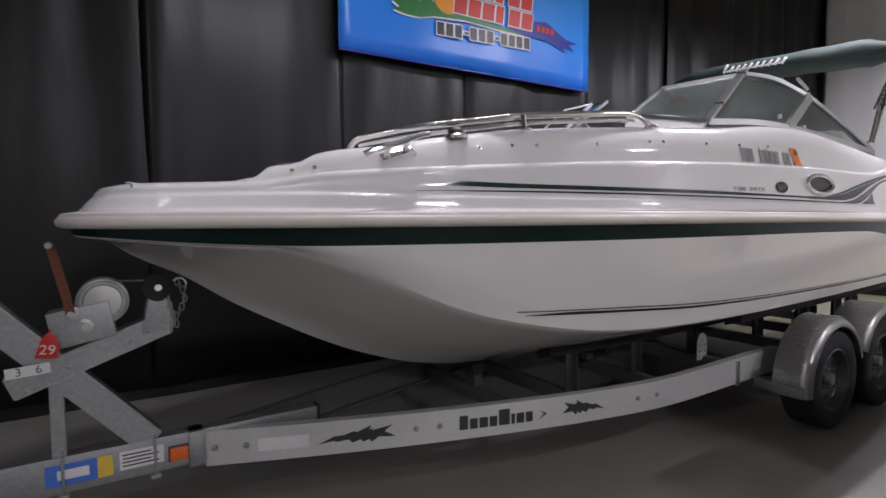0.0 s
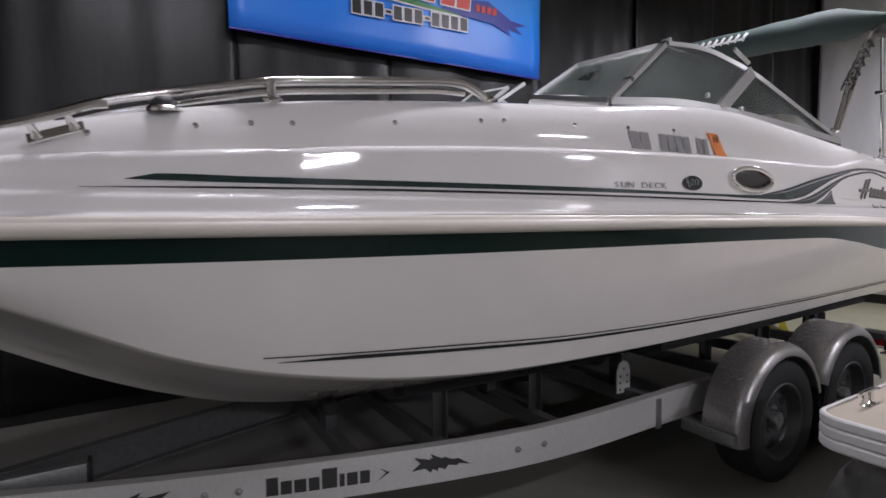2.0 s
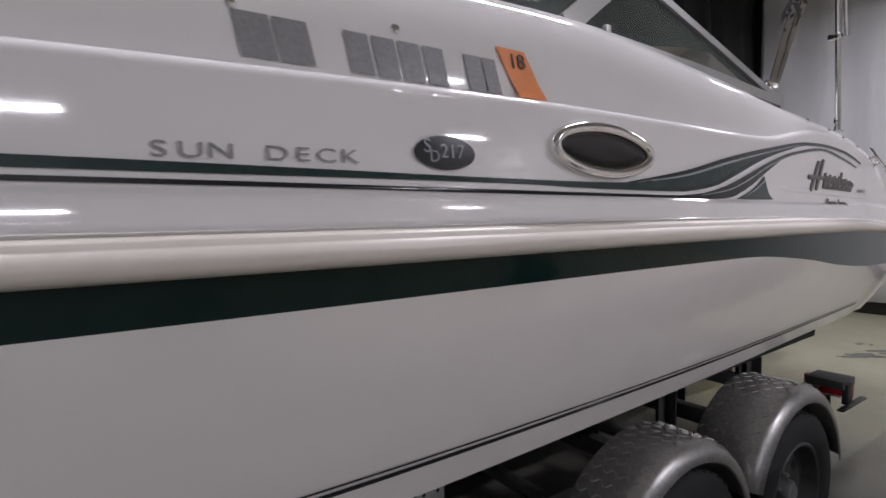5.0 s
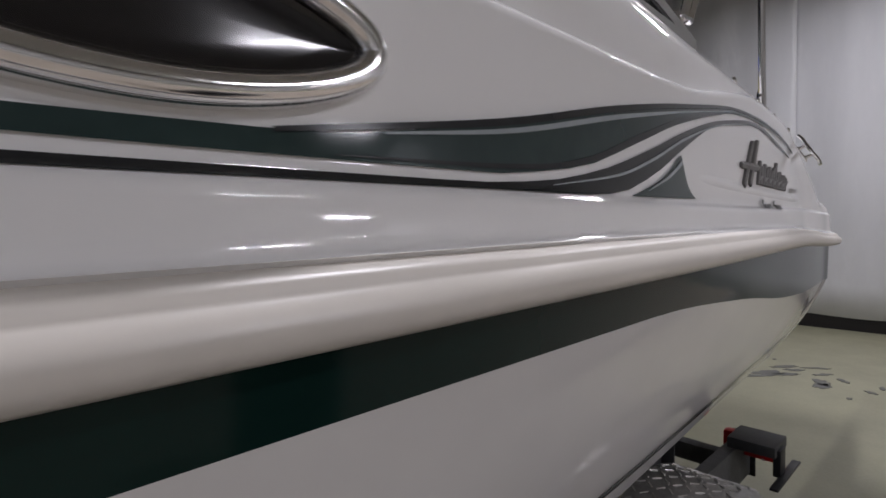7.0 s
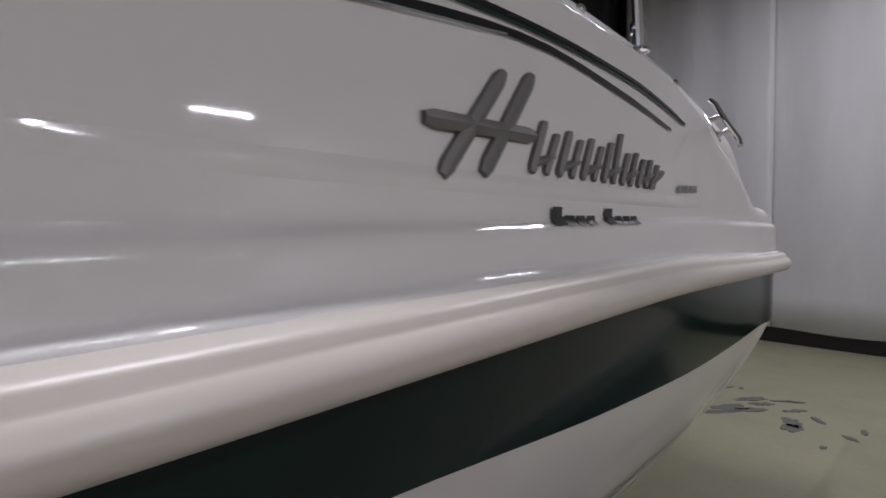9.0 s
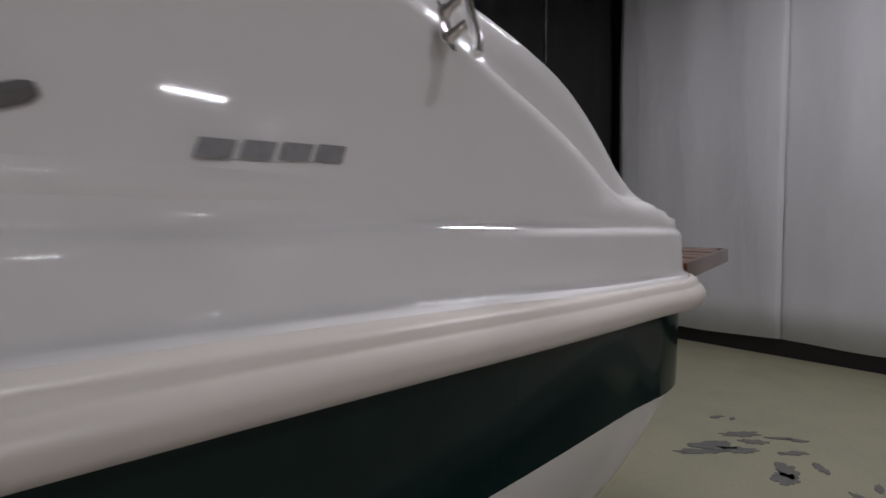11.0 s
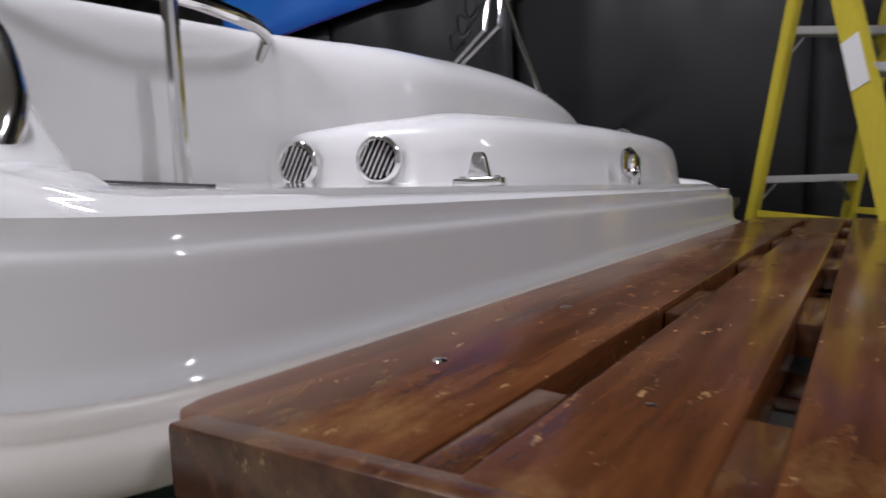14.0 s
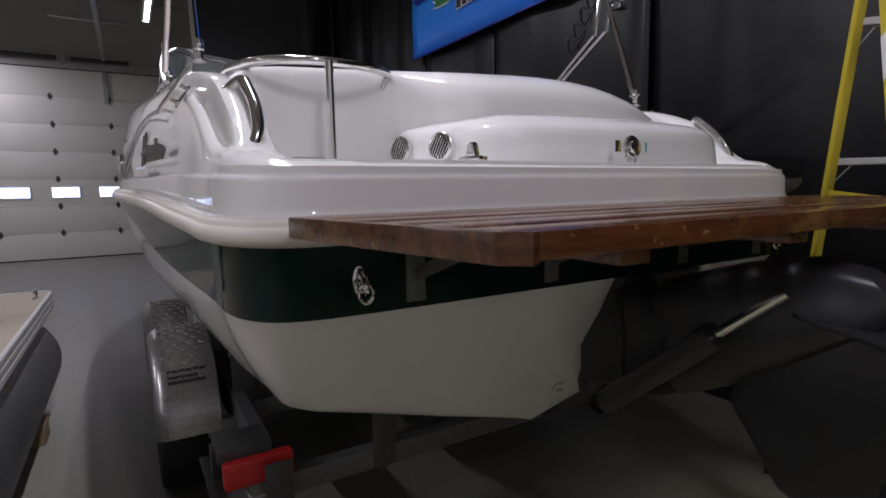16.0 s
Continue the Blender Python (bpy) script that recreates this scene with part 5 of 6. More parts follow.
def hatch():
    """Engine box: a low plinth with the vents, and the domed sun-pad cover on it."""
    plan = [(5.50, -0.50), (5.68, -0.432), (5.92, -0.348), (6.02, -0.295), (6.09, -0.21), (6.135, -0.08), (6.165, 0.06), (6.185, 0.2), (6.192, 0.45), (6.165, 0.63), (6.08, 0.73), (5.9, 0.77), (5.5, 0.77)]
    cen = Vector((5.5, 0.1))
    rows = []
    smooth = outline_pts(plan)
    for inset, z in ((-0.014, 1.478), (-0.006, 1.489), (0.0, 1.505), (0.006, 1.555), (0.016, 1.590), (0.038, 1.613), (0.08, 1.630), (0.2, 1.658)):
        row = []
        for i, p in enumerate(smooth):
            a, b = smooth[max(i - 1, 0)], smooth[min(i + 1, len(smooth) - 1)]
            t = (b - a).normalized()
            n = Vector((t.y, -t.x))
            q = p - n * inset
            row.append((q.x, q.y, z))
        rows.append(row)
    rows.append([(5.45, y, 1.700) for _, y, _ in rows[-1]])
    h = part("engine_hatch", weld(grid(rows)), GELCOAT, BOAT, "white moulded engine box with two round vents", angle=70)
    n = Vector((0.33, -0.944, 0.0)).normalized()
    for x, y in ((5.742, -0.412), (5.905, -0.355)):
        at = Vector((x, y, 1.548)) + n * 0.006
        m = facing(at, n)
        v = part("vent", lathe([(0.045, -0.004), (0.045, 0.006), (0.042, 0.010), (0.037, 0.012), (0.034, 0.008), (0.033, 0.0)], n=32, m=m), CHROME, BOAT, "round chrome vent with slanted slats")
        part("vent_back", lathe([(0, 0.001), (0.034, 0.001)], n=32, m=m), BLACK_PLASTIC, v)
        for k in range(7):
            o = -0.0285 + 0.0095 * k
            w = math.sqrt(max(0.034 ** 2 - o * o, 1e-6))
            part("slat", moved(block(-w, w, o - 0.0022, o + 0.0022, 0.003, 0.010, 0.0012), m @ pose(0, 0, 0, 0, 0, 62)), CHROME, v)
    # socket for a stern light: a screwed plate with an upstanding lug
    at = Matrix.Translation((6.172, -0.425, 1.4915)) @ pose(0, 0, 0, 0, 0, 16)
    c = part("light_socket", moved(block(-0.036, 0.036, -0.016, 0.016, 0, 0.012, 0.003), at), CHROME, BOAT, "small chrome socket with an upstanding lug")
    lug = slab([(-0.017, 0.0), (0.017, 0.0), (0.010, 0.030), (0.006, 0.038), (-0.006, 0.038), (-0.010, 0.030)], -0.009, 0.009, 0.002)
    part("lug", moved(lug, at @ Matrix.Translation((0, 0, 0.010)) @ Matrix.Rotation(radians(90), 4, "X")), CHROME, c)
    part("pin", moved(lathe([(0, -0.014), (0.006, -0.014), (0.006, 0.014), (0, 0.014)], n=12), at @ Matrix.Translation((0, 0, 0.040)) @ Matrix.Rotation(radians(90), 4, "X")), CHROME, c)
    for x in (-0.026, 0.026):
        part("screw", moved(lathe([(0, 0.0145), (0.004, 0.0142), (0.006, 0.012)], n=10), at @ Matrix.Translation((x, 0, 0))), DARK_STEEL, c)
    # key switch with a ring of keys
    at = Vector((6.178, 0.165, 1.540))
    m = facing(at, (1, -0.05, 0.1))
    k = part("key_switch", lathe([(0.036, 0), (0.036, 0.007), (0.03, 0.012), (0.022, 0.012), (0.02, 0.02), (0, 0.022)], n=24, m=m), CHROME, BOAT, "chrome key switch with keys and a green mark")
    ringp = [at + Vector((0.03, -0.035 + 0.022 * math.cos(a), -0.035 + 0.026 * math.sin(a))) for a in np.linspace(0, 2 * math.pi, 22)]
    part("key_ring", tube(ringp, 0.003, n=6, caps=False), CHROME, k)
    part("key", block(6.20, 6.204, 0.065, 0.09, 1.523, 1.558, 0.002), CHROME, k)
    part("mark", block(6.180, 6.1845, 0.225, 0.232, 1.522, 1.556, 0.001), mat("green_mark", (0.05, 0.45, 0.35), 0.5), k)
    part("seam", moved(block(-0.125, 0.125, -0.003, 0.003, 0, 0.003), Matrix.Translation((6.02, -0.807, 1.5005)) @ pose(0, 0, 0, 0, 3.3, 0)), DARK_INK, BOAT)


def outline_pts(plan, step=6):
    ps = [Vector(p) for p in plan]
    ps = [ps[0] * 2 - ps[1]] + ps + [ps[-1] * 2 - ps[-2]]
    out = []
    for i in range(1, len(ps) - 2):
        a, b, c, d = ps[i - 1 : i + 3]
        for k in range(step):
            t = k / step
            out.append(0.5 * (2 * b + (c - a) * t + (2 * a - 5 * b + 4 * c - d) * t * t + (3 * b - a - 3 * c + d) * t ** 3))
    out.append(ps[-2])
    return out


hatch()


def grab(s):
    p = round_path([(5.852, s * 0.957, 1.672), (5.888, s * 0.921, 1.704), (5.988, s * 0.914, 1.624), (6.032, s * 0.919, 1.558), (6.043, s * 0.945, 1.505)], 0.045, 6)
    g = part("grab_handle", tube(p, 0.0155, n=12), CHROME, BOAT, "bent steel grab handle on the quarter")
    for at, n in ((p[0], (0, -s, 0)), (p[-1], (0, -s, 0.2))):
        part("flange", lathe([(0.019, -0.01), (0.019, 0.003), (0.014, 0.006)], n=18, m=facing(at, n)), CHROME, g)


grab(-1)
grab(1)
path = round_path([(5.50, -0.925, 1.745), (5.55, -0.905, 1.790), (5.72, -0.84, 1.794), (5.785, -0.665, 1.795), (5.735, -0.47, 1.797), (5.595, -0.365, 1.800)], 0.09, 6)
RAIL = part("boarding_rail", tube(path, 0.0135, n=12), CHROME, BOAT, "curved steel boarding rail across the walk-through")
part("post", tube([(5.782, -0.66, 1.795), (5.777, -0.657, 1.500)], 0.0125), CHROME, RAIL)
part("end_bracket", block(5.56, 5.62, -0.385, -0.335, 1.788, 1.818, 0.006), CHROME, RAIL)
part("stay", tube([(5.665, -0.42, 1.797), (5.655, -0.435, 1.752)], 0.011), CHROME, RAIL)


def transom_fittings():
    for y in (-0.785, 0.785):
        at = Vector((6.275, y, 1.235))
        e = part("towing_eye", moved(slab([(0.016 * math.cos(a), 0.033 * math.sin(a)) for a in np.linspace(0, 2 * math.pi, 24, endpoint=False)], 0, 0.004, 0.0015), facing(at, (1, 0, 0))), CHROME, BOAT, "steel U-shaped towing eye on a plate")
        loop = [at + Vector((0.006 + 0.034 * math.sin(a), 0.0, 0.022 * math.cos(a) - 0.010 * math.sin(a))) for a in np.linspace(0, math.pi, 14)]
        part("loop", tube(loop, 0.0065, n=8), CHROME, e)
        ring_pts = [at + Vector((0.036 + 0.004 * math.sin(a), 0.014 * math.sin(a), -0.022 + 0.020 * math.cos(a))) for a in np.linspace(0, 2 * math.pi, 20)]
        part("ring", tube(ring_pts, 0.0045, n=8, caps=False), CHROME, e)
    d = part("drain_plug", lathe([(0.026, 0), (0.026, 0.006), (0.012, 0.008), (0.012, 0.012), (0, 0.012)], n=20, m=facing((5.992, 0.045, 0.728), (1, 0, -0.6))), VINYL, BOAT, "white drain plug")
    part("slot", moved(block(-0.014, 0.014, -0.003, 0.003, 0.0121, 0.0130), facing((5.992, 0.045, 0.728), (1, 0, -0.6))), DARK_INK, d)
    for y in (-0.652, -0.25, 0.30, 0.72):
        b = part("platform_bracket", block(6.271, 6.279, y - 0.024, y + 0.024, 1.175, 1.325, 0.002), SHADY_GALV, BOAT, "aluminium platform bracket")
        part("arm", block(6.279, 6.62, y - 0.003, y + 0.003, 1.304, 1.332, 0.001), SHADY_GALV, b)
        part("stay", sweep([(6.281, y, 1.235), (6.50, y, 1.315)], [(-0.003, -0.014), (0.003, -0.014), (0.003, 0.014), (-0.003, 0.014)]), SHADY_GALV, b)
    # folded boarding ladder on the starboard corner
    for y in (0.825, 0.985):
        rows = [[(x + u * k, y + w * k, z) for u, w in ((-0.05, -0.05), (0.05, -0.05), (0.05, 0.05), (-0.05, 0.05))] for x, k, z in ((6.215, 1.0, 1.436), (6.215, 1.0, 1.424), (6.213, 0.86, 1.404), (6.205, 0.30, 1.372), (6.205, 0.30, 1.350))]
        bm = grid(rows, closed=True)
        for r in (rows[0], rows[-1]):
            bm.faces.new([bm.verts.new(p) for p in r])
        ob = part("ladder_bracket", weld(bm), SHADY_GALV, BOAT, "grey ladder foot at the stern corner", smooth=False)
        part("pad", block(6.166, 6.264, y - 0.049, y + 0.049, 1.436, 1.442, 0.002), BLACK_PLASTIC, ob)


transom_fittings()


def sterndrive():
    c = 0.13
    edge = [(0.02, 1.16), (0.04, 1.02), (0.085, 0.86), (0.14, 0.73), (0.19, 0.665)]
    d = part("sterndrive", weld(slab(edge + [(0.40 - y, z) for y, z in edge[::-1]], 0, 0.05, 0.010)), DRIVE_BLACK, BOAT, "black sterndrive tilted up behind the transom")
    d.data.transform(Matrix(((0, 0.60, 1, 5.548), (1, 0, 0, 0), (0, 1, 0, 0), (0, 0, 0, 1))))

    def box_loft(name, secs, parent=d, material=DRIVE_BLACK):
        rows = []
        for (x, z), (w, h), tip in secs:
            row = []
            for i in range(16):
                a = 2 * math.pi * i / 16
                ca, sa = math.cos(a), math.sin(a)
                u = w * math.copysign(abs(ca) ** 0.6, ca)
                v = h * math.copysign(abs(sa) ** 0.6, sa)
                row.append((x + v * math.sin(tip), c + u, z + v * math.cos(tip)))
            rows.append(row)
        bm = grid(rows, closed=True)
        for r in (rows[0], rows[-1]):
            bm.faces.new([bm.verts.new(p) for p in r])
        return part(name, weld(bm), material, parent, angle=45)

    box_loft("gimbal_housing", [((6.10, 0.94), (0.09, 0.17), 0), ((6.25, 0.96), (0.10, 0.16), 0), ((6.34, 0.98), (0.11, 0.15), 0), ((6.42, 1.0), (0.11, 0.13), 0.2)])
    box_loft("bellows", [((6.30, 0.86), (0.09, 0.07), 0.2), ((6.40, 0.88), (0.08, 0.06), 0.3), ((6.50, 0.93), (0.08, 0.06), 0.4)], material=RUBBER)
    box_loft("upper_housing", [((6.38, 0.98), (0.10, 0.15), -0.5), ((6.50, 1.05), (0.115, 0.155), -0.6), ((6.66, 1.13), (0.11, 0.13), -0.7), ((6.80, 1.19), (0.085, 0.10), -0.8), ((6.86, 1.21), (0.04, 0.05), -0.8)])
    leg = slab([(6.56, 0.88), (6.60, 1.00), (6.70, 1.10), (6.84, 1.125), (6.97, 1.085), (7.24, 1.045), (7.26, 0.985), (7.20, 0.90), (7.13, 0.825), (6.96, 0.750), (6.76, 0.665), (6.69, 0.70)], -0.055, 0.055, 0.030, 3)
    up = Matrix.Translation((0, c, 0)) @ Matrix.Rotation(radians(90), 4, "X")
    low = part("lower_unit", moved(leg, up), DRIVE_BLACK, d, "black gear housing, tilted up")
    part("skeg", moved(slab([(6.78, 0.675), (6.70, 0.60), (6.86, 0.64), (7.00, 0.772)], -0.007, 0.007, 0.003), up), DRIVE_BLACK, low)
    part("ventilation_plate", moved(slab([(-0.32, -0.05), (-0.24, -0.11), (0.24, -0.12), (0.28, -0.07), (0.28, 0.07), (0.24, 0.12), (-0.24, 0.11), (-0.32, 0.05)], 0, 0.012, 0.004), Matrix.Translation((6.98, c, 1.095)) @ pose(0, 0, 0, 0, 9, 0)), DRIVE_BLACK, d)
    box_loft("torpedo", [((6.86, 0.80), (0.03, 0.03), 0.25), ((6.92, 0.82), (0.075, 0.075), 0.25), ((7.10, 0.90), (0.085, 0.085), 0.25), ((7.30, 0.98), (0.07, 0.07), 0.25)])
    hub = Vector((7.35, c, 1.0))
    prop = part("propeller", lathe([(0.03, -0.05), (0.05, -0.04), (0.052, 0.05), (0.04, 0.07)], n=18, m=facing(hub, (0.92, 0, 0.38))), DRIVE_BLACK, d)
    for k in range(3):
        m = facing(hub, (0.92, 0, 0.38), 120 * k)
        part("blade", moved(grid([[(r, w * b - 0.02, 0.02 * b * w / 0.07) for b, w in ((-1, 0.03 + 0.05 * math.sin(r * 16)), (0, 0.07), (1, 0.03 + 0.05 * math.sin(r * 16)))] for r in (0.045, 0.08, 0.12, 0.15, 0.17)]), m), DRIVE_BLACK, prop)
    for s in (-1, 1):
        y = c + s * 0.17
        r = part("trim_ram", tube([(6.28, y, 0.80), (6.60, y, 1.075)], 0.034, n=14), DRIVE_BLACK, d)
        part("piston", tube([(6.60, y, 1.075), (6.74, y - s * 0.02, 1.195)], 0.012), CHROME, r)
        part("clevis", lathe([(0.03, -0.03), (0.03, 0.03)], n=14, m=facing((6.28, y, 0.80), (0, 1, 0))), DRIVE_BLACK, r)
        part("hose", tube(round_path([(6.27, y - s * 0.05, 1.12), (6.33, y, 1.05), (6.33, y, 0.9), (6.34, y, 0.86)], 0.05), 0.012, n=8), RUBBER, r)


sterndrive()


def swim_platform():
    """Teak planks laid athwartships with spacer blocks in the slots."""
    z0, z1 = 1.343, 1.377
    xs = [(6.326, 6.466), (6.488, 6.563), (6.580, 6.660), (6.677, 6.757), (6.774, 6.858)]
    root_ob = None

    def reach(x):
        return 0.938 - 0.20 * (x - 6.33) - 1.2 * max(0.0, x - 6.835)

    for k, (a, b) in enumerate(xs):
        ra, rb = reach(a), reach(b)
        if k == 0:
            pts = [(a, -ra + 0.02), (a + 0.006, -ra + 0.006), (a + 0.02, -ra), (b, -rb), (b, rb), (a + 0.02, ra), (a + 0.006, ra - 0.006), (a, ra - 0.02)]
        else:
            pts = [(a, -ra), (b, -rb), (b, rb), (a, ra)]
        bm = slab(pts, z0 - 0.001 * (k % 2), z1 + 0.001 * (k % 2), 0.0035, 2)
        if root_ob is None:
            root_ob = part("swim_platform", bm, TEAK, BOAT, "worn varnished teak swim platform of slatted planks", angle=30)
        else:
            part("plank", bm, TEAK, root_ob, angle=30)
    blk = mesh_of("spacer", block(-0.0095, 0.0095, -0.06, 0.06, z0 + 0.002, z1 - 0.005, 0.002), TEAK)
    plug = mesh_of("spacer", block(-0.0092, 0.0092, -0.05, 0.05, z0, z1 - 0.0008, 0.001), TEAK)
    for k in range(4):
        x = (xs[k][1] + xs[k + 1][0]) / 2
        r = reach(x)
        for j in range(6):
            y = -r + 0.052 + (2 * r - 0.104) * j / 5
            again("spacer", plug if j in (0, 5) else blk, Matrix.Translation((x, y, 0)), root_ob)
    for s in (-1, 1):
        near = [(x, s * (reach(x) - 0.006)) for x in (6.350, 6.5, 6.7, 6.835, 6.857)]
        far = [(x + 0.002, s * (reach(x) + 0.010)) for x in (6.859, 6.835, 6.7, 6.5, 6.344)]
        pts = near + far
        part("edge_strip", slab(pts if s > 0 else pts[::-1], z0 - 0.004, z1 + 0.0004, 0.003, 2), TEAK, root_ob, "continuous dark teak edge strip", angle=30)
    for y in (-0.62, -0.2, 0.2, 0.62):
        part("batten", block(6.36, 6.84, y - 0.03, y + 0.03, z0 - 0.022, z0 - 0.002, 0.004), TEAK, root_ob)
    screw = mesh_of("screw", lathe([(0, 0.0012), (0.004, 0.0009), (0.0052, 0)], n=10), CHROME)
    for a, b in xs:
        for y in (-0.8, -0.62, -0.2, 0.2, 0.62, 0.8):
            if abs(y) < reach(b) - 0.03:
                again("screw", screw, Matrix.Translation(((a + b) / 2, y, z1)), root_ob)


swim_platform()
# ---- the trailer ----
TRAILER = thing("boat_trailer", (2.9, 0, 0.0), "galvanised tandem-axle boat trailer under the deck boat", "trailer")
rail_y = rise([-0.02, 0.4, 0.83, 1.58, 2.3, 2.9, 3.5, 5.6], [0.04, 0.20, 0.35, 0.57, 0.74, 0.82, 0.845, 0.85])
rail_z = rise([-0.02, 1.6, 2.3, 3.0, 3.5, 5.6], [0.275, 0.278, 0.290, 0.335, 0.352, 0.352])
CHANNEL = [(0, 0), (0, 0.165), (-0.05, 0.165), (-0.05, 0.157), (-0.007, 0.157), (-0.007, 0.008), (-0.05, 0.008), (-0.05, 0)]


def rail_pt(x, h, lift=0.003):
    e = 0.01
    t = Vector((2 * e, -rail_y(x + e) + rail_y(x - e), 0)).normalized()
    return Vector((x + t.y * lift, -rail_y(x) - t.x * lift, rail_z(x) + h))


def frame_rail(s):
    def run(x0, x1, n):
        xs = [x0 + (x1 - x0) * i / n for i in range(n + 1)]
        return sweep([(x, -rail_y(x), rail_z(x)) for x in xs], CHANNEL)

    # rear run and far rail take the darkened steel for the hull's shade
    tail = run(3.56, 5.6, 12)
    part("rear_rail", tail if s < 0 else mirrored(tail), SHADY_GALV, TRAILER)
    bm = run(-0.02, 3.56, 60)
    return part("frame_rail", bm if s < 0 else mirrored(bm), WHITE_STEEL if s < 0 else SHADY_GALV, TRAILER, "silver channel side rail" if s < 0 else "channel side rail, darkened for the shade under the boat")


NEAR_RAIL = frame_rail(-1)
frame_rail(1)
# rail joint plate
part("splice_plate", block(3.05, 3.09, -0.836, -0.822, 0.325, 0.485, 0.002), GALV, NEAR_RAIL)
part("tongue", block(-2.0, 0.52, -0.038, 0.038, 0.30, 0.455, 0.006), GALV, TRAILER, "grey box-section tongue")
part("end_cap", block(0.52, 0.535, -0.041, 0.041, 0.296, 0.459, 0.004), BLACK_PLASTIC, TRAILER)
part("joint_plate", block(-0.09, -0.022, -0.052, 0.052, 0.29, 0.455, 0.003), GALV, TRAILER)

bolt_mesh = mesh_of("bolt", lathe([(0, 0.010), (0.006, 0.0098), (0.009, 0.008), (0.010, 0.002), (0.017, 0.002), (0.017, 0)], n=6), GALV)
for x in (0.02, 0.15, 0.92, 1.04, 2.21, 2.35):
    p = rail_pt(x, 0.085, 0.0)
    q = rail_pt(x, 0.085, 1.0)
    again("bolt", bolt_mesh, facing(p, q - p), NEAR_RAIL)


def on_rail(name, outline, material, lift=0.002, label=""):
    bm = bmesh.new()
    bm.faces.new([bm.verts.new(rail_pt(x, h, lift)) for x, h in outline])
    return part(name, bm, material, NEAR_RAIL, label, smooth=False)


CLAW = [(0, 0.0), (0.09, 0.035), (0.14, 0.036), (0.20, 0.052), (0.215, 0.046), (0.30, 0.074), (0.285, 0.052), (0.31, 0.058), (0.30, 0.047), (0.42, 0.066), (0.375, 0.037), (0.44, 0.006), (0.34, 0.011), (0.30, -0.012), (0.285, 0.004), (0.25, -0.008), (0.24, 0.007), (0.19, -0.006), (0.17, 0.012), (0.10, 0.004), (0.09, 0.012)]
on_rail("claw_decal", [(0.46 + u * 0.82, 0.055 + v) for u, v in CLAW], DARK_INK, label="black claw-mark decal")
on_rail("claw_decal", [(1.98 - u * 0.60, 0.062 + v) for u, v in reversed(CLAW)], DARK_INK)
on_rail("label_patch", [(0.20, 0.05), (0.42, 0.05), (0.42, 0.112), (0.20, 0.112)], WHITE_STICKER)
x = 1.14
for w, h in ((0.045, 0.075), (0.042, 0.055), (0.046, 0.055), (0.042, 0.055), (0.060, 0.085), (0.020, 0.055), (0.044, 0.055), (0.040, 0.055)):
    on_rail("name_bar", [(x, 0.05), (x + w, 0.05), (x + w, 0.05 + h), (x, 0.05 + h)], DARK_INK, 0.002)
    x += w + 0.009
on_rail("name_mark", [(x + 0.02, 0.05), (x + 0.075, 0.082), (x + 0.03, 0.105), (x + 0.058, 0.082)], DARK_INK)

# decals and lamp on the tongue
for nm, x0, x1, z0, z1, m, lab in (("maker_sticker", -0.62, -0.44, 0.335, 0.425, BLUE_STICKER, "blue sticker"), ("sticker_end", -0.44, -0.385, 0.335, 0.425, YELLOW_STICKER, "yellow end of the sticker"), ("data_label", -0.36, -0.19, 0.345, 0.425, WHITE_STICKER, "white data label")):
    part(nm, block(x0, x1, -0.0400, -0.0375, z0, z1), m, TRAILER, lab, smooth=False)
for i in range(4):
    part("print_bar", block(-0.35, -0.21 - 0.03 * (i % 2), -0.0412, -0.0398, 0.358 + 0.016 * i, 0.364 + 0.016 * i), DARK_INK, TRAILER, smooth=False)
part("print_bar", block(-0.58, -0.47, -0.0412, -0.0398, 0.36, 0.40), WHITE_STICKER, TRAILER, smooth=False)
lamp = part("marker_lamp", block(-0.168, -0.092, -0.062, -0.037, 0.34, 0.40, 0.006), AMBER, TRAILER, "orange side marker lamp")
part("lamp_base", block(-0.174, -0.086, -0.044, -0.036, 0.334, 0.406, 0.003), BLACK_PLASTIC, lamp)
for x in (-0.56, -0.225):
    part("u_bolt", tube(round_path([(x, -0.046, 0.275), (x, -0.046, 0.47), (x, 0.046, 0.47), (x, 0.046, 0.275)], 0.02), 0.006), GALV, TRAILER)
    part("clamp_plate", block(x - 0.02, x + 0.02, -0.065, 0.065, 0.282, 0.299, 0.003), GALV, TRAILER)

# ---- winch stand ----


def channel_between(name, a, b, wide, deep, material=GALV, label=""):
    a, b = Vector(a), Vector(b)
    w, d = wide / 2, deep / 2
    shape = [(-d, -w), (-d, w), (d, w), (d, -w)]
    bm = sweep([a, b], shape, up=(0, 0, 1))
    bmesh.ops.bevel(bm, geom=bm.edges[:], offset=0.005, segments=2, affect="EDGES")
    return part(name, bm, material, TRAILER, label)


channel_between("winch_post", (-0.86, 0, 1.16), (-0.235, 0, 0.44), 0.115, 0.075, label="diagonal galvanised winch post")
channel_between("post_brace", (-0.57, 0, 0.45), (-0.57, 0, 0.80), 0.05, 0.05)
arm = channel_between("winch_arm", (-0.72, 0, 0.765), (-0.15, 0, 0.975), 0.10, 0.095, label="galvanised arm that holds winch and bow roller")
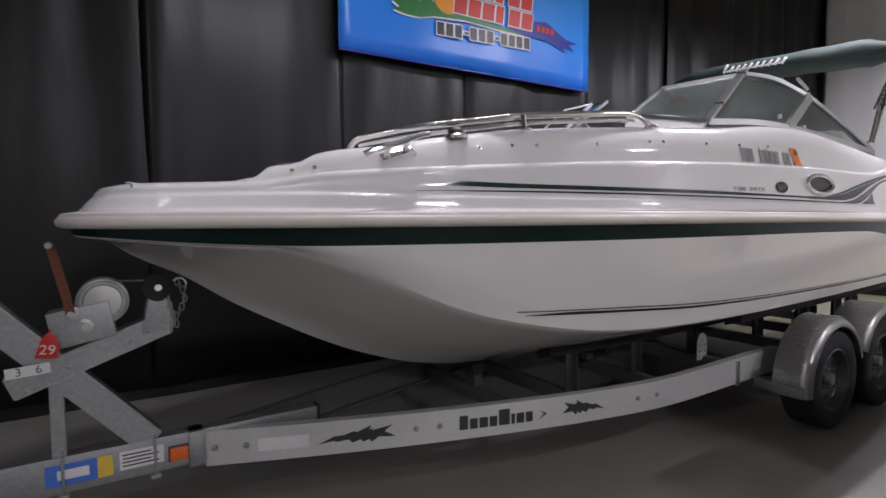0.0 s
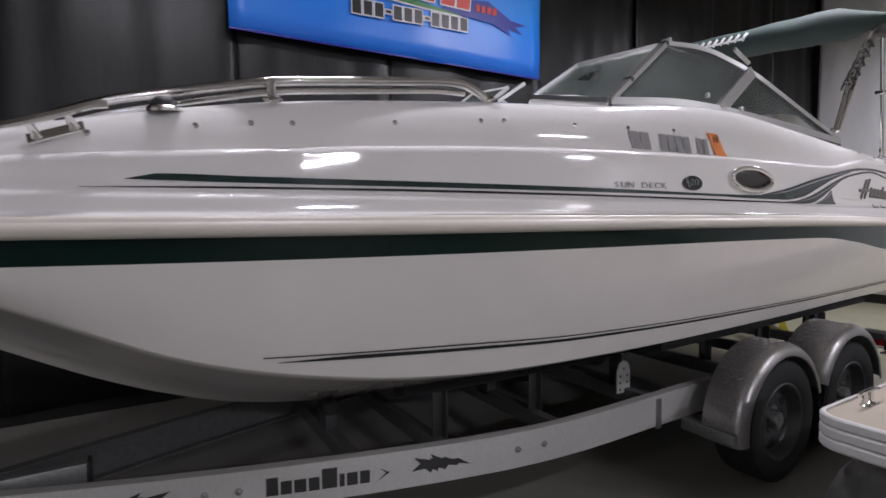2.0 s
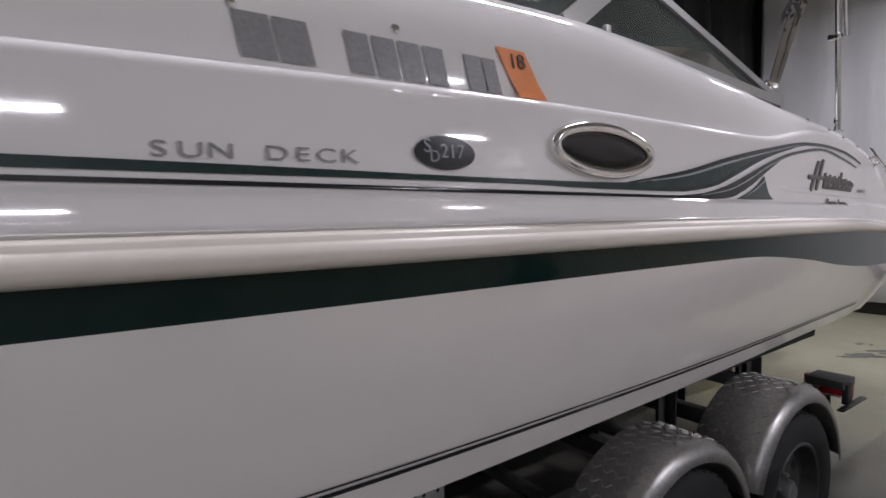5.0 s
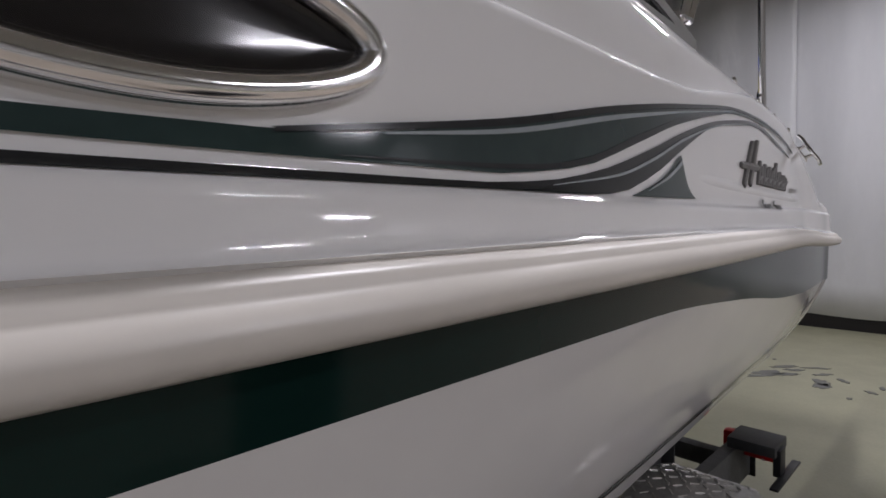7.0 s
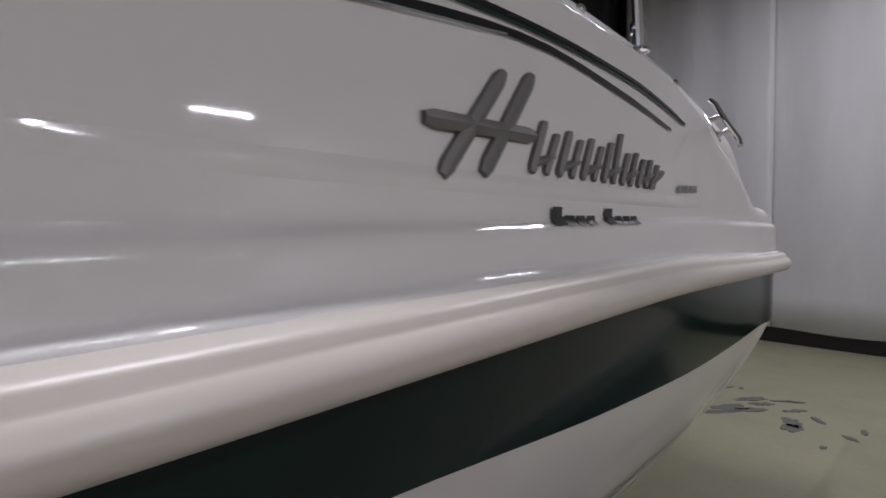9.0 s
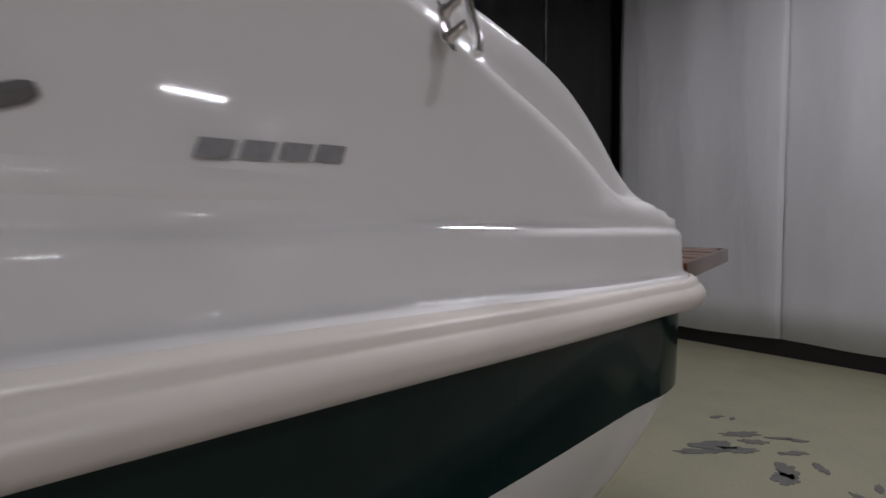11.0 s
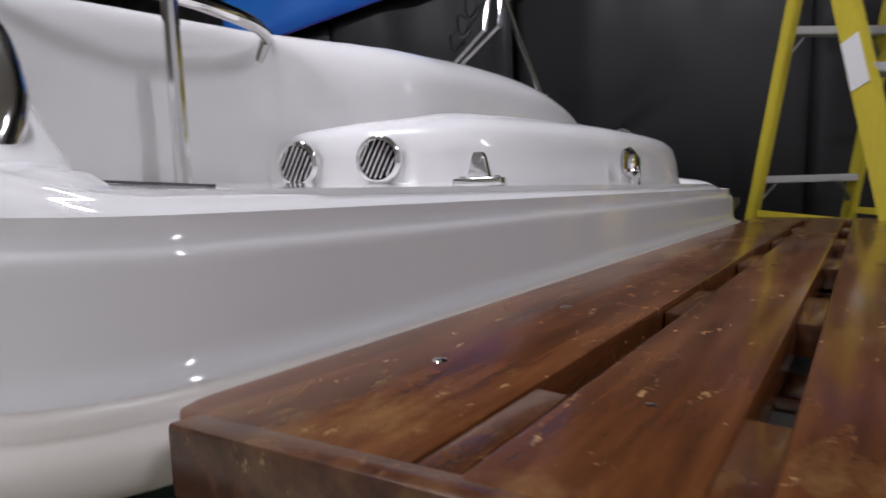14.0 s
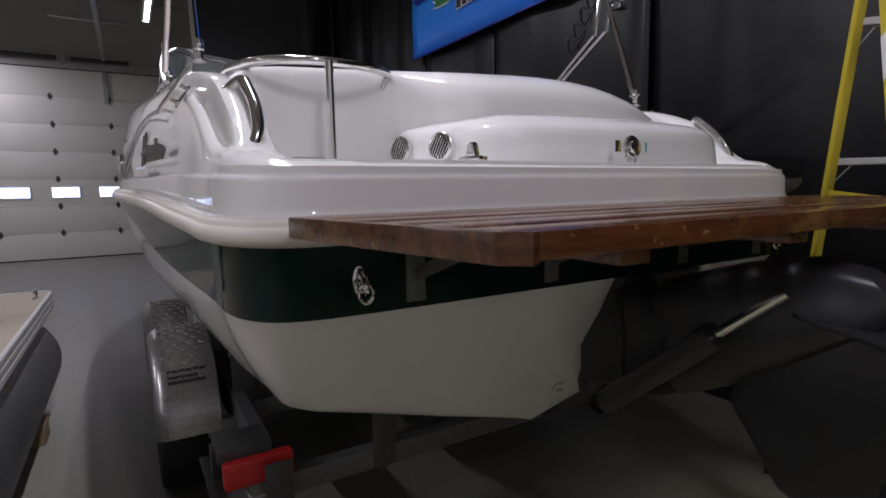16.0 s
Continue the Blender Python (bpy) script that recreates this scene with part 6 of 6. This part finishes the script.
for s in (-1, 1):
    part("roller_bracket", moved(slab([(-0.26, 0.93), (-0.14, 0.95), (-0.125, 1.00), (-0.150, 1.10), (-0.165, 1.15), (-0.215, 1.15), (-0.235, 1.05)], 0, 0.006, 0.002), Matrix.Translation((0, s * 0.053 + 0.003, 0)) @ Matrix.Rotation(radians(90), 4, "X")), GALV, TRAILER)
roller = part("bow_roller", lathe([(0, -0.062), (0.052, -0.062), (0.062, -0.056), (0.060, -0.02), (0.046, 0), (0.060, 0.02), (0.062, 0.056), (0.052, 0.062), (0, 0.062)], n=28, m=facing((-0.190, 0, 1.135), (0, 1, 0))), RUBBER, TRAILER, "black rubber bow roller")
part("roller_pin", lathe([(0, 0.074), (0.015, 0.074), (0.017, 0.068), (0.017, -0.068), (0.015, -0.074), (0, -0.074)], n=12, m=facing((-0.190, 0, 1.135), (0, 1, 0))), CHROME, roller)

winch = part("winch", moved(block(-0.11, 0.11, -0.06, 0.06, -0.075, 0.075, 0.004), Matrix.Translation((-0.47, 0, 1.0)) @ Matrix.Rotation(radians(-10), 4, "Y")), GALV, TRAILER, "zinc-plated hand winch housing")
for dx, dz, r in ((-0.035, 0.055, 0.026), (0.01, -0.005, 0.030)):
    part("hub", lathe([(0, 0.026), (r * 0.5, 0.026), (r * 0.55, 0.014), (r, 0.012), (r, 0)], n=18, m=facing((-0.47 + dx, -0.059, 1.0 + dz), (0, -1, 0))), BRUSHED, winch)
spool = part("spool", lathe([(0, 0.052), (0.085, 0.052), (0.094, 0.050), (0.097, 0.046), (0.094, 0.043), (0.05, 0.042), (0.05, -0.042), (0.094, -0.043), (0.097, -0.048), (0, -0.052)], n=40, m=facing((-0.395, 0, 1.09), (0, -1, 0))), BRUSHED, winch, "round silver winch drum")
part("web", lathe([(0.05, 0.038), (0.075, 0.038), (0.075, -0.038), (0.05, -0.038)], n=28, m=facing((-0.395, 0, 1.09), (0, -1, 0))), CARPET, winch)
part("ratchet_rim", lathe([(0.068, 0.0), (0.072, 0.004), (0.084, 0.004), (0.088, 0)], n=40, m=facing((-0.395, -0.0525, 1.09), (0, -1, 0))), GALV, spool)
part("winch_strap", tube([(-0.37, 0, 1.17), (-0.27, 0, 1.165), (-0.16, 0, 1.16)], 0.004, n=6), BRUSHED, TRAILER)
part("crank_handle", sweep([(-0.505, -0.095, 1.055), (-0.515, -0.097, 1.12), (-0.56, -0.10, 1.335)], [(-0.016, -0.005), (-0.016, 0.005), (0.016, 0.005), (0.016, -0.005)], up=(0, 1, 0)), RUST, winch, "rust-brown crank handle")
part("crank_shaft", tube([(-0.505, -0.055, 1.055), (-0.505, -0.11, 1.055)], 0.012), BRUSHED, winch)
part("crank_knob", lathe([(0, 0.03), (0.012, 0.03), (0.014, 0.024), (0.012, 0.0), (0.014, -0.02), (0, -0.022)], n=14, m=facing((-0.562, -0.11, 1.335), (0, -1, 0))), GALV, winch)

# chain from the bow eye
link = mesh_of("chain_link", tube([(0.008 * math.cos(a) * 1.0, 0, 0.018 * math.sin(a)) for a in [2 * math.pi * i / 14 for i in range(15)]], 0.0028, n=6, caps=False), GALV)
spots = [Vector((-0.115 + 0.03 * math.sin(i * 0.42), -0.055, 1.155 - 0.019 * i)) for i in range(12)]
spots += [Vector((-0.115 - 0.006 * i, -0.058, 0.945 + 0.021 * i)) for i in range(1, 8)]
for i, p in enumerate(spots):
    again("chain_link", link, Matrix.Translation(p) @ Matrix.Rotation(radians(90 * (i % 2)), 4, "Z"), TRAILER)
part("chain_hook", tube(round_path([(-0.13, -0.055, 1.16), (-0.10, -0.055, 1.175), (-0.075, -0.05, 1.15), (-0.085, -0.05, 1.11)], 0.015), 0.005), CHROME, TRAILER)

tag_pose = Matrix.Translation((-0.585, -0.066, 0.925)) @ Matrix.Rotation(radians(90), 4, "X") @ Matrix.Rotation(radians(-8), 4, "Z")
tag = part("number_tag", moved(slab([(-0.040, -0.045), (0.035, -0.045), (0.040, 0.0), (0.022, 0.045), (-0.006, 0.06), (-0.026, 0.03)], -0.001, 0.002, 0.0006), tag_pose), RED, TRAILER, "red plastic number tag")
letters("tag_number", "29", 0.055, tag_pose @ Matrix.Translation((-0.001, -0.012, 0.003)), WHITE_STICKER, tag)
part("tag_cord", tube([(-0.585, -0.064, 0.975), (-0.57, -0.062, 1.0)], 0.0025, n=6), RED, tag)
plate_pose = Matrix.Translation((-0.655, -0.0505, 0.835)) @ Matrix.Rotation(radians(90), 4, "X") @ Matrix.Rotation(radians(4), 4, "Z")
stock = part("stock_label", moved(block(-0.072, 0.072, -0.021, 0.021, 0, 0.0016), plate_pose), WHITE_STICKER, TRAILER, "white paper stock label", smooth=False)
for body, x in (("3", -0.03), ("6", 0.035)):
    letters("label_number", body, 0.045, plate_pose @ Matrix.Translation((x, 0, 0.0022)), DARK_INK, stock)
for x, z in ((-0.66, 0.755), (-0.52, 0.83), (-0.30, 0.905), (-0.23, 0.945), (-0.175, 0.985)):
    again("bolt", bolt_mesh, facing((x, -0.049, z), (0, -1, 0)), arm)

# ---- wheels, axles and fenders ----
WHEEL_X = (3.70, 4.495)
TYRE_R = 0.33


def wheel_meshes():
    prof = [(0.20, 0.085), (0.215, 0.100), (0.245, 0.108), (0.285, 0.110), (0.312, 0.104), (0.324, 0.090), (0.329, 0.06), (TYRE_R, 0.0), (0.329, -0.06), (0.324, -0.090), (0.312, -0.104), (0.285, -0.110), (0.20, -0.09)]
    t = lathe(prof, n=48)
    for k in range(-3, 4):
        for i in range(40):
            a = 2 * math.pi * (i + (0.5 if k % 2 else 0)) / 40
            c, s = math.cos(a), math.sin(a)
            lug = block(-0.019, 0.019, -0.0125, 0.0125, -0.004, 0.004)
            r = TYRE_R - (0.0035 if abs(k) == 3 else 0.0005) - 0.003
            lug.transform(Matrix(((-s, 0, c, r * c), (c, 0, s, r * s), (0, 1, 0, k * 0.027), (0, 0, 0, 1))))
            t = joined(t, lug)
    disc = lathe([(0.205, 0.078), (0.212, 0.098), (0.205, 0.102), (0.196, 0.096), (0.188, 0.070), (0.180, 0.045), (0.168, 0.036), (0.150, 0.045), (0.125, 0.052), (0.090, 0.050), (0.070, 0.040), (0.045, 0.040), (0.040, 0.044), (0, 0.044)], n=48)
    hub = lathe([(0.041, 0.044), (0.040, 0.075), (0.036, 0.085), (0.020, 0.088), (0, 0.088)], n=20)
    nut = lathe([(0.011, 0.0), (0.011, 0.016), (0.007, 0.022), (0, 0.023)], n=6)
    slot = lathe([(0, 0.0015), (0.020, 0.0015), (0.022, 0)], n=16)
    slot.transform(Matrix.Diagonal((1.0, 1.5, 1, 1)))
    return mesh_of("tyre", t, RUBBER), mesh_of("rim", disc, DARK_STEEL), mesh_of("hub_cap", hub, GALV), mesh_of("lug_nut", nut, BRUSHED), mesh_of("rim_slot", slot, BASE_BLACK)


TYRE_M, RIM_M, HUB_M, NUT_M, SLOT_M = wheel_meshes()
for s in (-1, 1):
    for cx in WHEEL_X:
        m = facing((cx, s * 1.04, TYRE_R), (0, s, 0))
        tyre = again("wheel", TYRE_M, m, TRAILER, "black rubber trailer tyre on a dark grey steel rim")
        for nm, me, mm in [("rim", RIM_M, m), ("hub_cap", HUB_M, m)] + [("lug_nut", NUT_M, m @ Matrix.Rotation(radians(72 * k + 12), 4, "Z") @ Matrix.Translation((0.066, 0, 0.040))) for k in range(5)] + [("rim_slot", SLOT_M, m @ Matrix.Rotation(radians(72 * k + 48), 4, "Z") @ Matrix.Translation((0.118, 0, 0.0515))) for k in range(5)]:
            ob = new(nm, me)
            ob.parent = tyre
            ob.matrix_basis = m.inverted() @ mm

for cx in WHEEL_X:
    part("axle", tube([(cx, -0.98, 0.305), (cx, 0.98, 0.305)], 0.032, n=14), GALV, TRAILER)
    for s in (-1, 1):
        part("leaf_spring", sweep([(cx - 0.33 + 0.66 * i / 12, s * 0.80, 0.345 - 0.035 * math.sin(math.pi * i / 12)) for i in range(13)], [(-0.022, -0.010), (-0.022, 0.010), (0.022, 0.010), (0.022, -0.010)]), DARK_STEEL, TRAILER)


def fender(cx, s, a0, a1, lift, inboard):
    R, th = 0.425, 0.005
    zc = TYRE_R + lift
    outer = [(-inboard, R - 0.02), (-inboard - 0.006, R), (-1.10, R), (-1.125, R - 0.004), (-1.145, R - 0.016), (-1.158, R - 0.036), (-1.162, R - 0.060)]
    inner = [(y + (0.005 if y < -1.1 else 0.0), r - th) for y, r in reversed(outer)]
    rows = []
    for i in range(37):
        a = radians(a0 + (a1 - a0) * i / 36)
        rows.append([(cx + r * math.cos(a), y, zc + r * math.sin(a)) for y, r in outer + inner])
    bm = grid(rows, closed=True)
    for r in (rows[0], rows[-1]):
        bm.faces.new([bm.verts.new(p) for p in r])
    weld(bm)
    f = part("fender", bm if s < 0 else mirrored(bm), TREAD, TRAILER, "round silver tread-plate fender")
    lugs = None
    if s < 0:
        for i in range(30):
            for j in range(8):
                a = radians(a0 + (a1 - a0) * (i + 0.5) / 30)
                y = -inboard - 0.018 - (1.111 - inboard - 0.018) * j / 7
                d = block(-0.011, 0.011, -0.0045, 0.0045, -0.001, 0.0028)
                for v in d.verts:
                    if abs(v.co.x) > 0.009:
                        v.co.y *= 0.3
                tilt = Matrix.Rotation(radians(45 if (i + j) % 2 else -45), 4, "Z")
                d.transform(Matrix(((0, math.sin(a), math.cos(a), cx + R * math.cos(a)), (1, 0, 0, y), (0, -math.cos(a), math.sin(a), zc + R * math.sin(a)), (0, 0, 0, 1))) @ tilt)
                lugs = joined(lugs, d)
        tread = part("tread_pattern", lugs, TREAD_LUG, f, "raised polished tread lugs")
        tread["kind"] = "stuff"
    return f


for s in (-1, 1):
    fender(WHEEL_X[0], s, 188, 16, 0.0, 0.938)
    back = fender(WHEEL_X[1], s, 162, 6, 0.014, 0.900)
    part("fender_stay", block(3.255, 3.315, min(s * 0.835, s * 1.13), max(s * 0.835, s * 1.13), 0.285, 0.345, 0.006), GALV, TRAILER)
    part("fender_stay", block(4.055, 4.115, min(s * 0.84, s * 0.96), max(s * 0.84, s * 0.96), 0.40, 0.52, 0.006), GALV, TRAILER)
    part("fender_stay", block(4.84, 4.89, min(s * 0.84, s * 0.96), max(s * 0.84, s * 0.96), 0.35, 0.42, 0.006), GALV, TRAILER)
    if s < 0:
        for k, (w, a) in enumerate(((0.16, 44), (0.12, 40), (0.15, 37))):
            r = 0.4275
            rows = [[(WHEEL_X[1] + r * math.cos(radians(a + da)), -1.10 + w * j, TYRE_R + 0.014 + r * math.sin(radians(a + da))) for j in (0, 1)] for da in (0, 1.0, 2.0)]
            part("name_bar", grid(rows), DARK_INK, back, smooth=False)

# ---- cross-members, bunks and rear end ----


def belly(x, y):
    h = half_section(x)[7:]
    return float(np.interp(abs(y), [q[0] for q in reversed(h)], [q[1] for q in reversed(h)]))


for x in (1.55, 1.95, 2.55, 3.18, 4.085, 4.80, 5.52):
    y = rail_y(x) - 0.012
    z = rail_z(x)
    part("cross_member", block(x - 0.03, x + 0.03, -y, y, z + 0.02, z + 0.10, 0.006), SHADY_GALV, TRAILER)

for s in (-1, 1):
    for yb, x0 in ((0.42, 1.75), (0.80, 3.05)):
        rows = []
        for i in range(31):
            x = x0 + ((5.85 if yb < 0.5 else 5.40) - x0) * i / 30
            a, b = belly(x, yb - 0.055) - 0.003, belly(x, yb + 0.055) - 0.003
            rows.append([(x, s * (yb - 0.055), a), (x, s * (yb + 0.055), b), (x, s * (yb + 0.060), b - 0.012), (x, s * (yb + 0.055), b - 0.05), (x, s * (yb - 0.055), a - 0.05)])
        bm = grid(rows, closed=True)
        for r in (rows[0], rows[-1]):
            bm.faces.new([bm.verts.new(p) for p in r])
        part("bunk", weld(bm), CARPET, TRAILER, "black carpeted bunk board under the hull")
        for x in (1.95, 2.55, 3.18, 4.085, 4.80, 5.52):
            if x < x0 or (yb > 0.5 and (x > 5.4 or x < 3.5)):
                continue
            if yb > rail_y(x) - 0.02:
                continue
            top = belly(x, yb) - 0.045
            bot = rail_z(x) + 0.095
            plate = part("bunk_bracket", block(x + 0.031, x + 0.037, min(s * (yb - 0.045), s * (yb + 0.045)), max(s * (yb - 0.045), s * (yb + 0.045)), bot - 0.07, top, 0.002), DARK_STEEL, TRAILER)
            part("bracket_web", block(x - 0.02, x + 0.032, s * yb - 0.003, s * yb + 0.003, bot - 0.02, top, 0.001), DARK_STEEL, TRAILER)

# the perforated guide bracket by the near rail
holes = part("guide_bracket", moved(slab([(-0.055, 0), (0.055, 0), (0.055, 0.13), (0.035, 0.175), (0, 0.19), (-0.035, 0.175), (-0.055, 0.13)], -0.004, 0.004, 0.001), Matrix.Translation((3.145, -0.535, 0.42)) @ Matrix.Rotation(radians(90), 4, "X")), WHITE_STEEL, TRAILER, "upright perforated silver bracket")
dot = mesh_of("bracket_hole", lathe([(0, 0.0005), (0.007, 0.0005), (0.0072, 0)], n=12), BASE_BLACK)
for u, v in ((-0.028, 0.02), (0.028, 0.02), (-0.028, 0.06), (0.028, 0.06), (-0.028, 0.10), (0.028, 0.10), (0.0, 0.14)):
    again("bracket_hole", dot, facing((3.145 + u, -0.5392, 0.42 + v), (0, -1, 0)), holes)

# keel rollers
for x in (1.55, 2.55):
    k = z_keel(x)
    stand = part("keel_stand", block(x - 0.03, x + 0.03, -0.05, 0.05, 0.37, k - 0.055, 0.004), DARK_STEEL, TRAILER)
    part("keel_roller", lathe([(0, -0.06), (0.035, -0.06), (0.045, -0.05), (0.03, 0), (0.045, 0.05), (0.035, 0.06), (0, 0.06)], n=20, m=facing((x, 0, k - 0.034), (0, 1, 0))), RUBBER, TRAILER)

# rear lamp brackets
for s in (-1, 1):
    part("rail_end", block(5.600, 5.608, min(s * 0.78, s * 0.87), max(s * 0.78, s * 0.87), 0.34, 0.53, 0.002), DARK_STEEL, TRAILER)
    part("lamp_bracket", block(5.37, 5.535, min(s * 0.83, s * 1.00), max(s * 0.83, s * 1.00), 0.535, 0.578, 0.004), DARK_STEEL, TRAILER, "dark tail lamp bracket")
    part("tail_lamp", block(5.52, 5.57, min(s * 0.765, s * 0.99), max(s * 0.765, s * 0.99), 0.455, 0.545, 0.012), RED, TRAILER, "red tail lamp")
    part("lamp_guard", tube(round_path([(5.52, s * 0.84, 0.46), (5.60, s * 0.84, 0.43), (5.60, s * 0.92, 0.43), (5.52, s * 0.92, 0.46)], 0.02), 0.005), GALV, TRAILER)
plate = part("plate_bracket", block(5.28, 5.60, -1.035, -1.005, 0.452, 0.462, 0.003), BLACK_PLASTIC, TRAILER, "black slotted plate bracket")
part("bracket_leg", block(5.40, 5.47, -1.012, -0.985, 0.455, 0.56, 0.004), BLACK_PLASTIC, plate)
# ---- step ladder ----
LADDER = thing("step_ladder", (6.6, 1.3, 0.0), "yellow fibreglass step ladder with a blue cap, standing open", "ladder")
L_F, L_W = Vector((0.6775, -0.7355, 0)), Vector((0.7355, 0.6775, 0))
L_TOP = Vector((6.446, 1.03, 2.46))


def rail_at(front, far, z):
    k = 1 - z / 2.46
    p = L_TOP + L_F * (0.82 * k if front else 0.03 - 0.60 * k) + L_W * ((0.315 if far else 0.0) + (0.085 if far else -0.065) * k + (0.0 if front else 0.05 * k))
    p.z = z
    return p


for front in (True, False):
    for far in (False, True):
        wide, thick = (0.037, 0.014) if front else (0.024, 0.013)
        shape = [(-thick, -wide), (-thick, wide), (thick, wide), (thick, -wide)]
        bm = sweep([rail_at(front, far, 0.03), rail_at(front, far, 2.40)], shape, up=tuple(L_F))
        bmesh.ops.bevel(bm, geom=bm.edges[:], offset=0.004, segments=2, affect="EDGES")
        rail = part("rail", bm, FIBREGLASS, LADDER)
        p = rail_at(front, far, 0.0)
        part("foot", block(p.x - 0.045, p.x + 0.045, p.y - 0.035, p.y + 0.035, 0, 0.05, 0.008), BLACK_PLASTIC, LADDER)
    for k in range(8):
        z = 0.17 + 0.27 * k if front else 0.53 + 0.485 * k
        if not front and k > 3:
            continue
        a, b = rail_at(front, False, z), rail_at(front, True, z)
        d = 0.040 if front else 0.020
        bm = sweep([a, b], [(-d, -0.013), (-d, 0.013), (d, 0.013), (d, -0.013)])
        bmesh.ops.bevel(bm, geom=bm.edges[:], offset=0.003, segments=2, affect="EDGES")
        part("step" if front else "back_brace", bm, STEP_ALU, LADDER, "aluminium step" if front else "aluminium brace")
        for far in (False, True):
            if not front:
                p, q = rail_at(False, far, z - 0.10), (a * 0.8 + b * 0.2) if not far else (a * 0.2 + b * 0.8)
                part("corner_brace", sweep([p, q], [(-0.010, -0.002), (-0.010, 0.002), (0.010, 0.002), (0.010, -0.002)]), BRUSHED, LADDER)
for far in (False, True):
    part("spreader", sweep([rail_at(True, far, 1.36), rail_at(False, far, 1.38)], [(-0.002, -0.012), (-0.002, 0.012), (0.002, 0.012), (0.002, -0.012)]), FIBREGLASS, LADDER, "spreader strap")
mid = L_TOP + L_W * 0.1575
cap = block(-0.14, 0.14, -0.225, 0.225, 2.38, 2.475, 0.018)
cap.transform(Matrix.Translation((mid.x, mid.y, 0)) @ Matrix(((L_F.x, L_W.x, 0, 0), (L_F.y, L_W.y, 0, 0), (0, 0, 1, 0), (0, 0, 0, 1))))
part("cap", cap, BLUE_CAP, LADDER, "blue plastic cap")
a, b = rail_at(True, False, 1.885), rail_at(True, False, 1.743)
lab = sweep([a - L_W * 0.0155, b - L_W * 0.0155], [(-0.001, -0.030), (-0.001, 0.030), (0.001, 0.030), (0.001, -0.030)], up=tuple(L_F))
part("warning_label", lab, WHITE_STICKER, LADDER, "white paper label on the rail", smooth=False)

# ---- pontoon boat beside the walk ----
PONTOON = thing("pontoon_boat", (5.4, -2.95, 0.0), "pontoon boat with a tan deck and pale ribbed edge", "boat")


def round_plan(x0, x1, y0, y1, r, n=8):
    out = []
    for cx, cy, a in ((x1 - r, y1 - r, 0), (x0 + r, y1 - r, 90), (x0 + r, y0 + r, 180), (x1 - r, y0 + r, 270)):
        for i in range(n + 1):
            t = radians(a + 90 * i / n)
            out.append((cx + r * math.cos(t), cy + r * math.sin(t)))
    return out


part("deck", slab(round_plan(2.757, 8.093, -4.193, -1.697, 0.085), 0.65, 0.744), PONTOON_DECK, PONTOON, "tan carpeted deck")
plan = round_plan(2.75, 8.1, -4.2, -1.69, 0.09)
prof = [(-0.012, 0.752), (0.0, 0.752), (0.006, 0.746), (0.006, 0.722), (0.0, 0.714), (0.006, 0.706), (0.006, 0.682), (0.0, 0.674), (0.006, 0.666), (0.006, 0.642), (0.0, 0.634), (-0.012, 0.634)]
rows = []
for i, (x, y) in enumerate(plan):
    a, b = Vector(plan[i - 1]), Vector(plan[(i + 1) % len(plan)])
    t = (b - a).normalized()
    rows.append([(x + t.y * d, y - t.x * d, z) for d, z in prof])
rows.append(rows[0])
part("edge_trim", weld(grid(rows, closed=True)), PALE_TRIM, PONTOON, "pale ribbed edge trim")


def log_of(y):
    prof = [(0, 0), (0.16, 0.008), (0.25, 0.035), (0.288, 0.08), (0.30, 0.14), (0.30, 5.0), (0.29, 5.02), (0, 5.02)]
    return lathe(prof, n=40, m=facing((2.86, y, 0.335), (1, 0, 0)))


for y in (-1.95, -3.87):
    part("float_tube", log_of(y), DULL_LOG, PONTOON, "dull aluminium float tube")
    for x in (3.6, 6.8):
        part("cradle", block(x - 0.09, x + 0.09, y - 0.26, y + 0.26, 0, 0.12, 0.006), BUNK_WOOD, PONTOON, "timber block under the float")
for x in np.arange(3.1, 7.9, 0.6):
    part("deck_beam", block(x - 0.03, x + 0.03, -4.1, -1.80, 0.60, 0.65, 0.004), BRUSHED, PONTOON)
clt = part("cleat", tube(round_path([(2.95, -1.752, 0.790), (2.98, -1.752, 0.795), (3.08, -1.752, 0.795), (3.11, -1.752, 0.790)], 0.01), 0.008), CHROME, PONTOON, "polished deck cleat")
for x in (3.005, 3.055):
    part("cleat_foot", lathe([(0, 0.05), (0.008, 0.05), (0.009, 0.01), (0.018, 0.0), (0, 0)], n=12, m=Matrix.Translation((x, -1.752, 0.744))), CHROME, clt)
ring = []
for k in range(7):
    z = 0.065 * k
    ring += [(0.075, z), (0.082, z + 0.012), (0.125, z + 0.020), (0.130, z + 0.030), (0.125, z + 0.038), (0.08, z + 0.05)]
solo("seat_pedestal", lathe([(0, 0), (0.14, 0)] + ring + [(0.07, 0.46), (0, 0.46)], n=32, m=Matrix.Translation((3.72, -1.96, 0.7445))), BLACK_PLASTIC, "dark ribbed pedestal on the pontoon deck", "pedestal")
